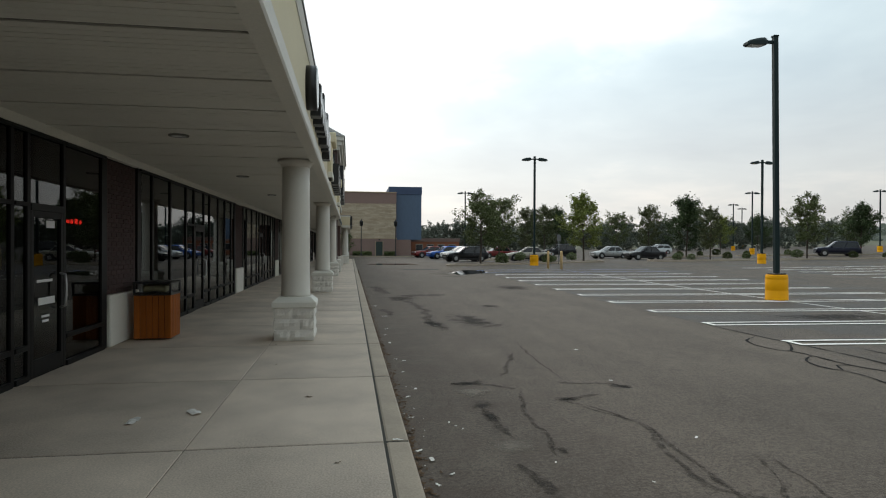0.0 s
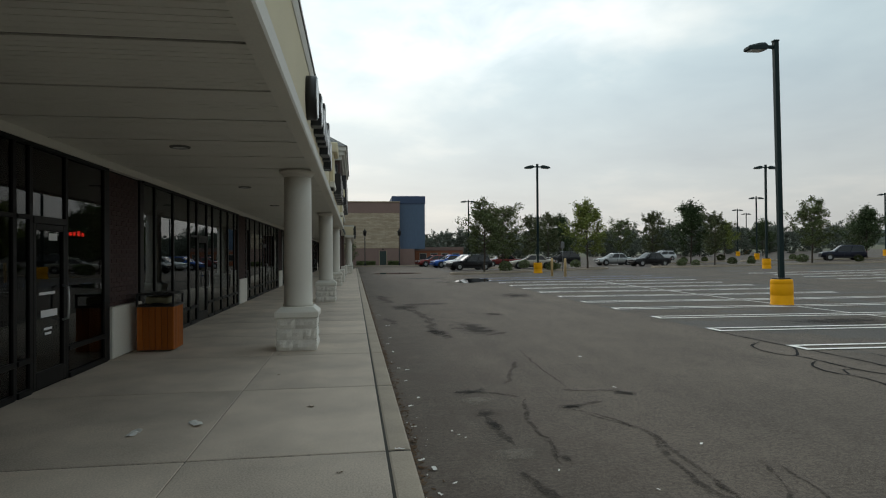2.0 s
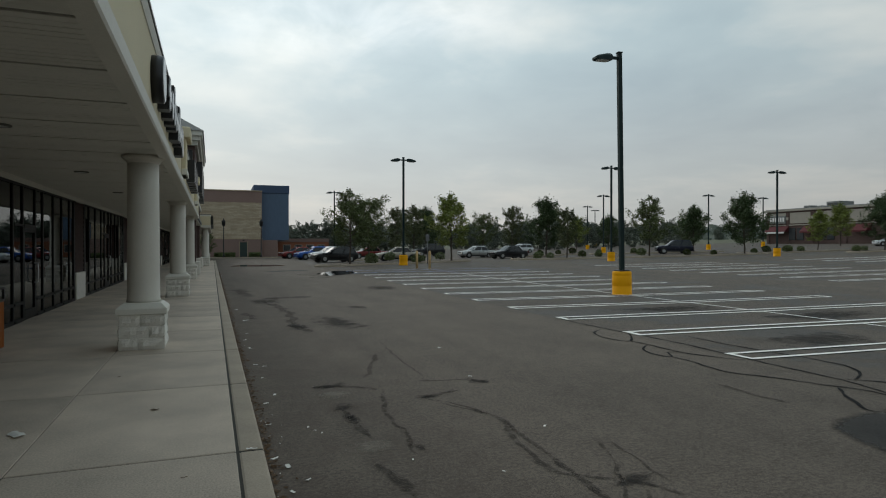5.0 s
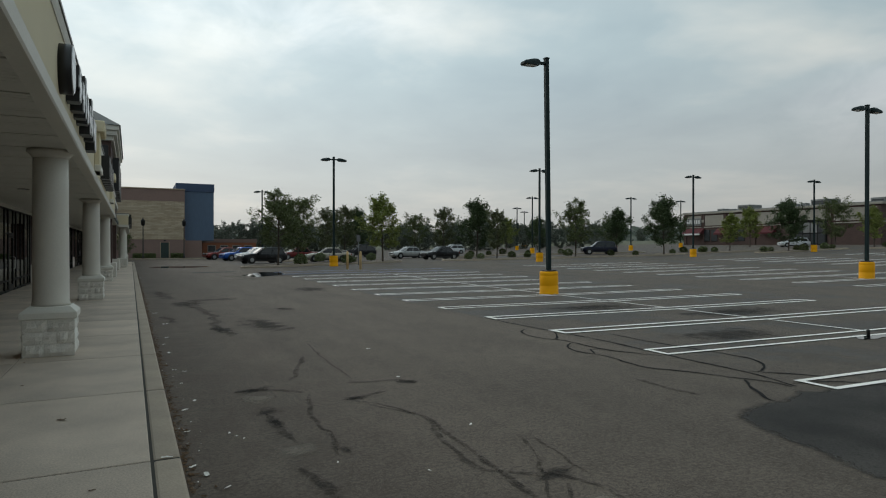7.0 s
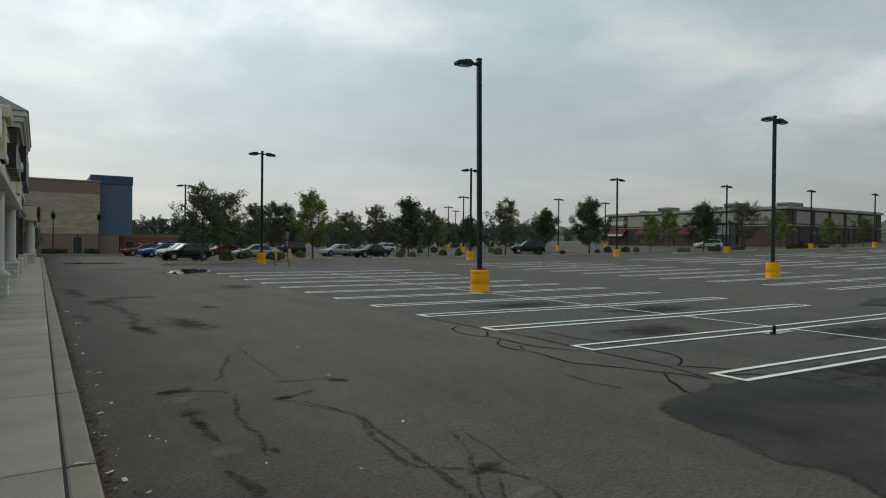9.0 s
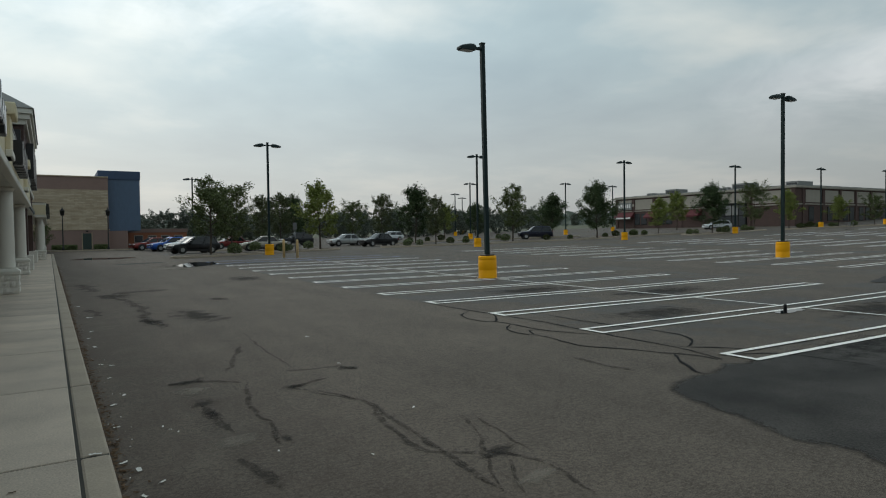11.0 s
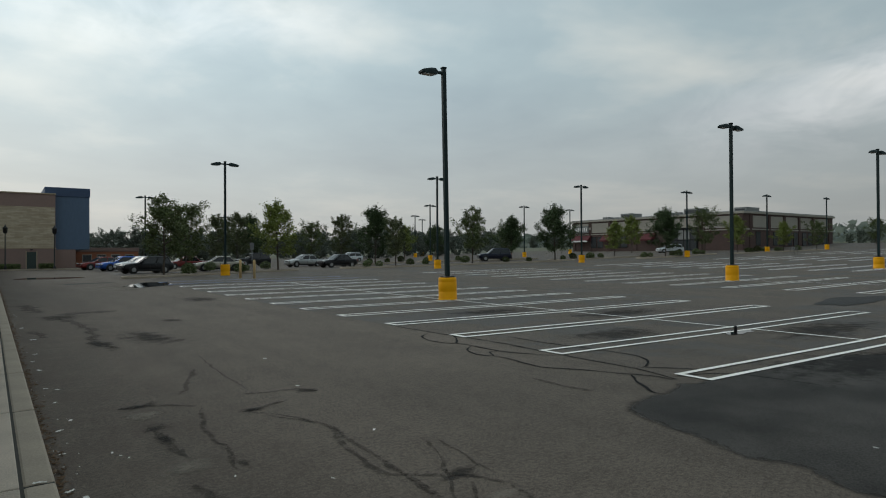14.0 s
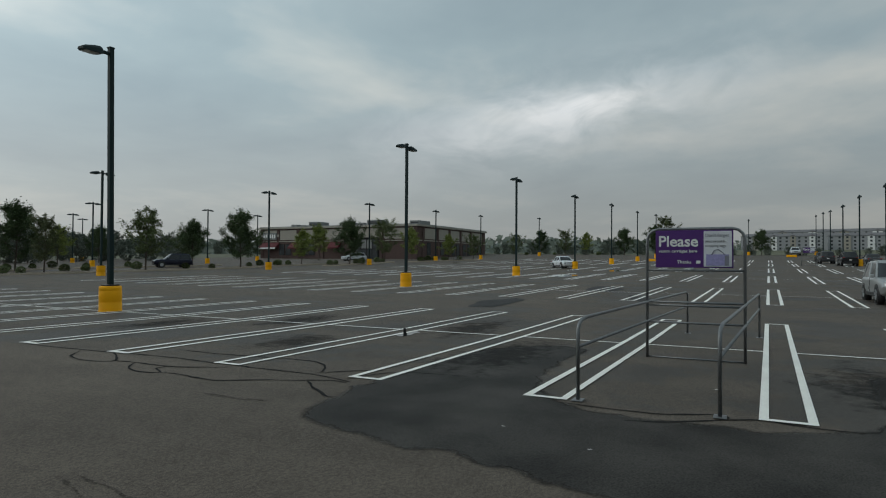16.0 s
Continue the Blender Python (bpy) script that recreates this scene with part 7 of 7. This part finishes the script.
        part("valance", soft_box(-1.53, u, 2.35, -1.49, u + w, 2.7, 0.01), M_WHITE if u > 37 else M_AWNING, aw)
    part("sign_panel", soft_box(-0.35, 38.3, 4.5, -0.05, 42.6, 6.2, 0.03), M_HVAC, e, "grey sign panel with unreadable letters")
    for k in range(6):
        part("letter_bar", soft_box(-0.40, 38.6 + 0.65 * k, 4.9, -0.35, 39.0 + 0.65 * k, 5.8, 0.01), M_WHITE, e)
    for u, v, w, d, h in ((8, 4, 5, 2.6, 1.4), (4, 12, 4, 3.4, 1.5), (6, 21, 3, 2.2, 1.2), (5, 30, 4, 3, 1.5), (4, 36, 2, 1.6, 0.9), (20, 8, 4, 3, 1.2), (5, 17, 1.2, 1.2, 1.0), (12, 40, 4, 3, 1.3)):
        un = thing("rooftop_unit", "grey metal rooftop air unit", "air unit", "rooftop units", m @ pose(u, v, H + 0.05))
        part("casing", soft_box(0, 0, 0, w, d, h, 0.05), M_HVAC, un)
        part("vent", soft_box(-0.04, 0.3, 0.3, 0.02, d - 0.3, h - 0.3, 0.02), M_WINDARK, un)
    return e


build_brick_shops()


# ---------------------------------------------------------------- apartments on the far hill
def build_apartments(x, y, w, floors, n, turn):
    z = terrain(x, y)
    e = thing("apartment_building", "pale grey apartment block on a distant rise", "building", "distant apartments", pose(x, y, z - 1.0, 0, 0, turn))
    h = 3.0 * floors + 1.0
    part("wall", soft_box(0, -w / 2, 0, 12, w / 2, h, 0.05), M_APT, e)
    bm = bmesh.new()
    a = [bm.verts.new(v) for v in ((-0.5, -w / 2 - 0.5, h), (12.5, -w / 2 - 0.5, h), (12.5, w / 2 + 0.5, h), (-0.5, w / 2 + 0.5, h))]
    t = [bm.verts.new(v) for v in ((6, -w / 2 + 4, h + 2.6), (6, w / 2 - 4, h + 2.6))]
    for f in ((0, 1, 4), (1, 2, 5, 4), (2, 3, 5), (3, 0, 4, 5)):
        bm.faces.new([(a + t)[i] for i in f])
    bm.faces.new(a[::-1])
    part("roof", bm, M_APTROOF, e)
    for k in range(n):
        u = -w / 2 + (k + 0.5) * w / n
        if k % 3 == 1:
            bm = soft_box(-1.0, u - w / n * 0.45, 0, 0.0, u + w / n * 0.45, h - 0.3, 0.04)
            part("bay", bm, M_WHITE if k % 2 else M_TRIMSTONE, e)
            bm = bmesh.new()
            g = w / n * 0.5
            tri = [bm.verts.new(v) for v in ((-1.1, u - g, h - 0.3), (-1.1, u + g, h - 0.3), (-1.1, u, h + 1.5), (5, u - g, h - 0.3), (5, u + g, h - 0.3), (5, u, h + 1.5))]
            for f in ((0, 1, 2), (0, 2, 5, 3), (1, 4, 5, 2)):
                bm.faces.new([tri[i] for i in f])
            part("gable", bm, M_APTROOF, e)
        for fl in range(floors):
            xo = -1.05 if k % 3 == 1 else -0.06
            part("window", soft_box(xo, u - 0.75, 1.9 + 3.0 * fl, xo + 0.1, u + 0.75, 3.4 + 3.0 * fl, 0.02), M_WINDARK, e)


for i, (x, y, w, f) in enumerate([(590, -30, 60, 4), (596, -100, 70, 4), (610, -180, 76, 4), (680, -70, 110, 6), (640, -270, 90, 5)]):
    build_apartments(x, y, w, f, 13, -4 - 6 * (i > 1))

# far woods as one uneven belt round the site, distance haze in their colour
r = random.Random(91)
verts, faces = [], []
for i in range(9000):
    a = -1.0 + 3.3 * r.random()
    d = r.uniform(380, 520) if a < 1.52 else r.uniform(740, 900)
    x, y = d * math.sin(a), d * math.cos(a)
    hill = 9 + 5 * noise.noise(Vector((a * 3, 0, 0))) + 3 * noise.noise(Vector((a * 14, 3, 0)))
    z = terrain(x, y) + hill * r.random() ** 0.8 + (6 if 1.45 < a < 1.95 else 0) * r.random()
    s = r.uniform(1.2, 3.2)
    k = len(verts)
    u = Vector((r.uniform(-1, 1), r.uniform(-1, 1), r.uniform(-0.3, 0.8))).normalized() * s
    v = u.orthogonal().normalized() * s * 0.8
    o = Vector((x, y, z))
    verts += [tuple(o - u), tuple(o - v), tuple(o + u), tuple(o + v)]
    faces.append((k, k + 1, k + 2, k + 3))
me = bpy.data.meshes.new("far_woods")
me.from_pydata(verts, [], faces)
me.materials.append(M_LEAF_HAZED)
tagged(new("far_woods", me), "belt of distant woods with haze mixed into the leaf colour", "woods", "", "stuff")
bm = bmesh.new()
rows = []
for i in range(121):
    a = -1.05 + 3.4 * i / 120
    hgt = 9 + 4 * noise.noise(Vector((a * 5, 1, 0)))
    far = 540 + 420 * smooth01(1.38, 1.52, a)
    x, y = far * math.sin(a), far * math.cos(a)
    rows.append([bm.verts.new((x * q, y * q, terrain(x, y) + zz)) for q, zz in ((0.97, -4), (1.0, hgt * 0.8), (1.06, hgt), (1.15, -4))])
for p, q in zip(rows, rows[1:]):
    for k in range(3):
        bm.faces.new((p[k], q[k], q[k + 1], p[k + 1]))
structure("backdrop_ridge", bm, M_HAZEGREEN, "wooded ridge on the horizon, haze painted into its green", "backdrop")


# a dry grass verge and low fence beyond the last bays
bm = bmesh.new()
rows = []
for i in range(60):
    y = -80 + 3.4 * i
    rows.append([bm.verts.new((x, y, terrain(x, y) + 0.05)) for x in (152.0, 160, 180, 220, 290)])
for p, q in zip(rows, rows[1:]):
    for k in range(4):
        bm.faces.new((p[k], p[k + 1], q[k + 1], q[k]))
structure("verge_far", bm, M_GRASS, "rough grass bank beyond the last bays", "verge")
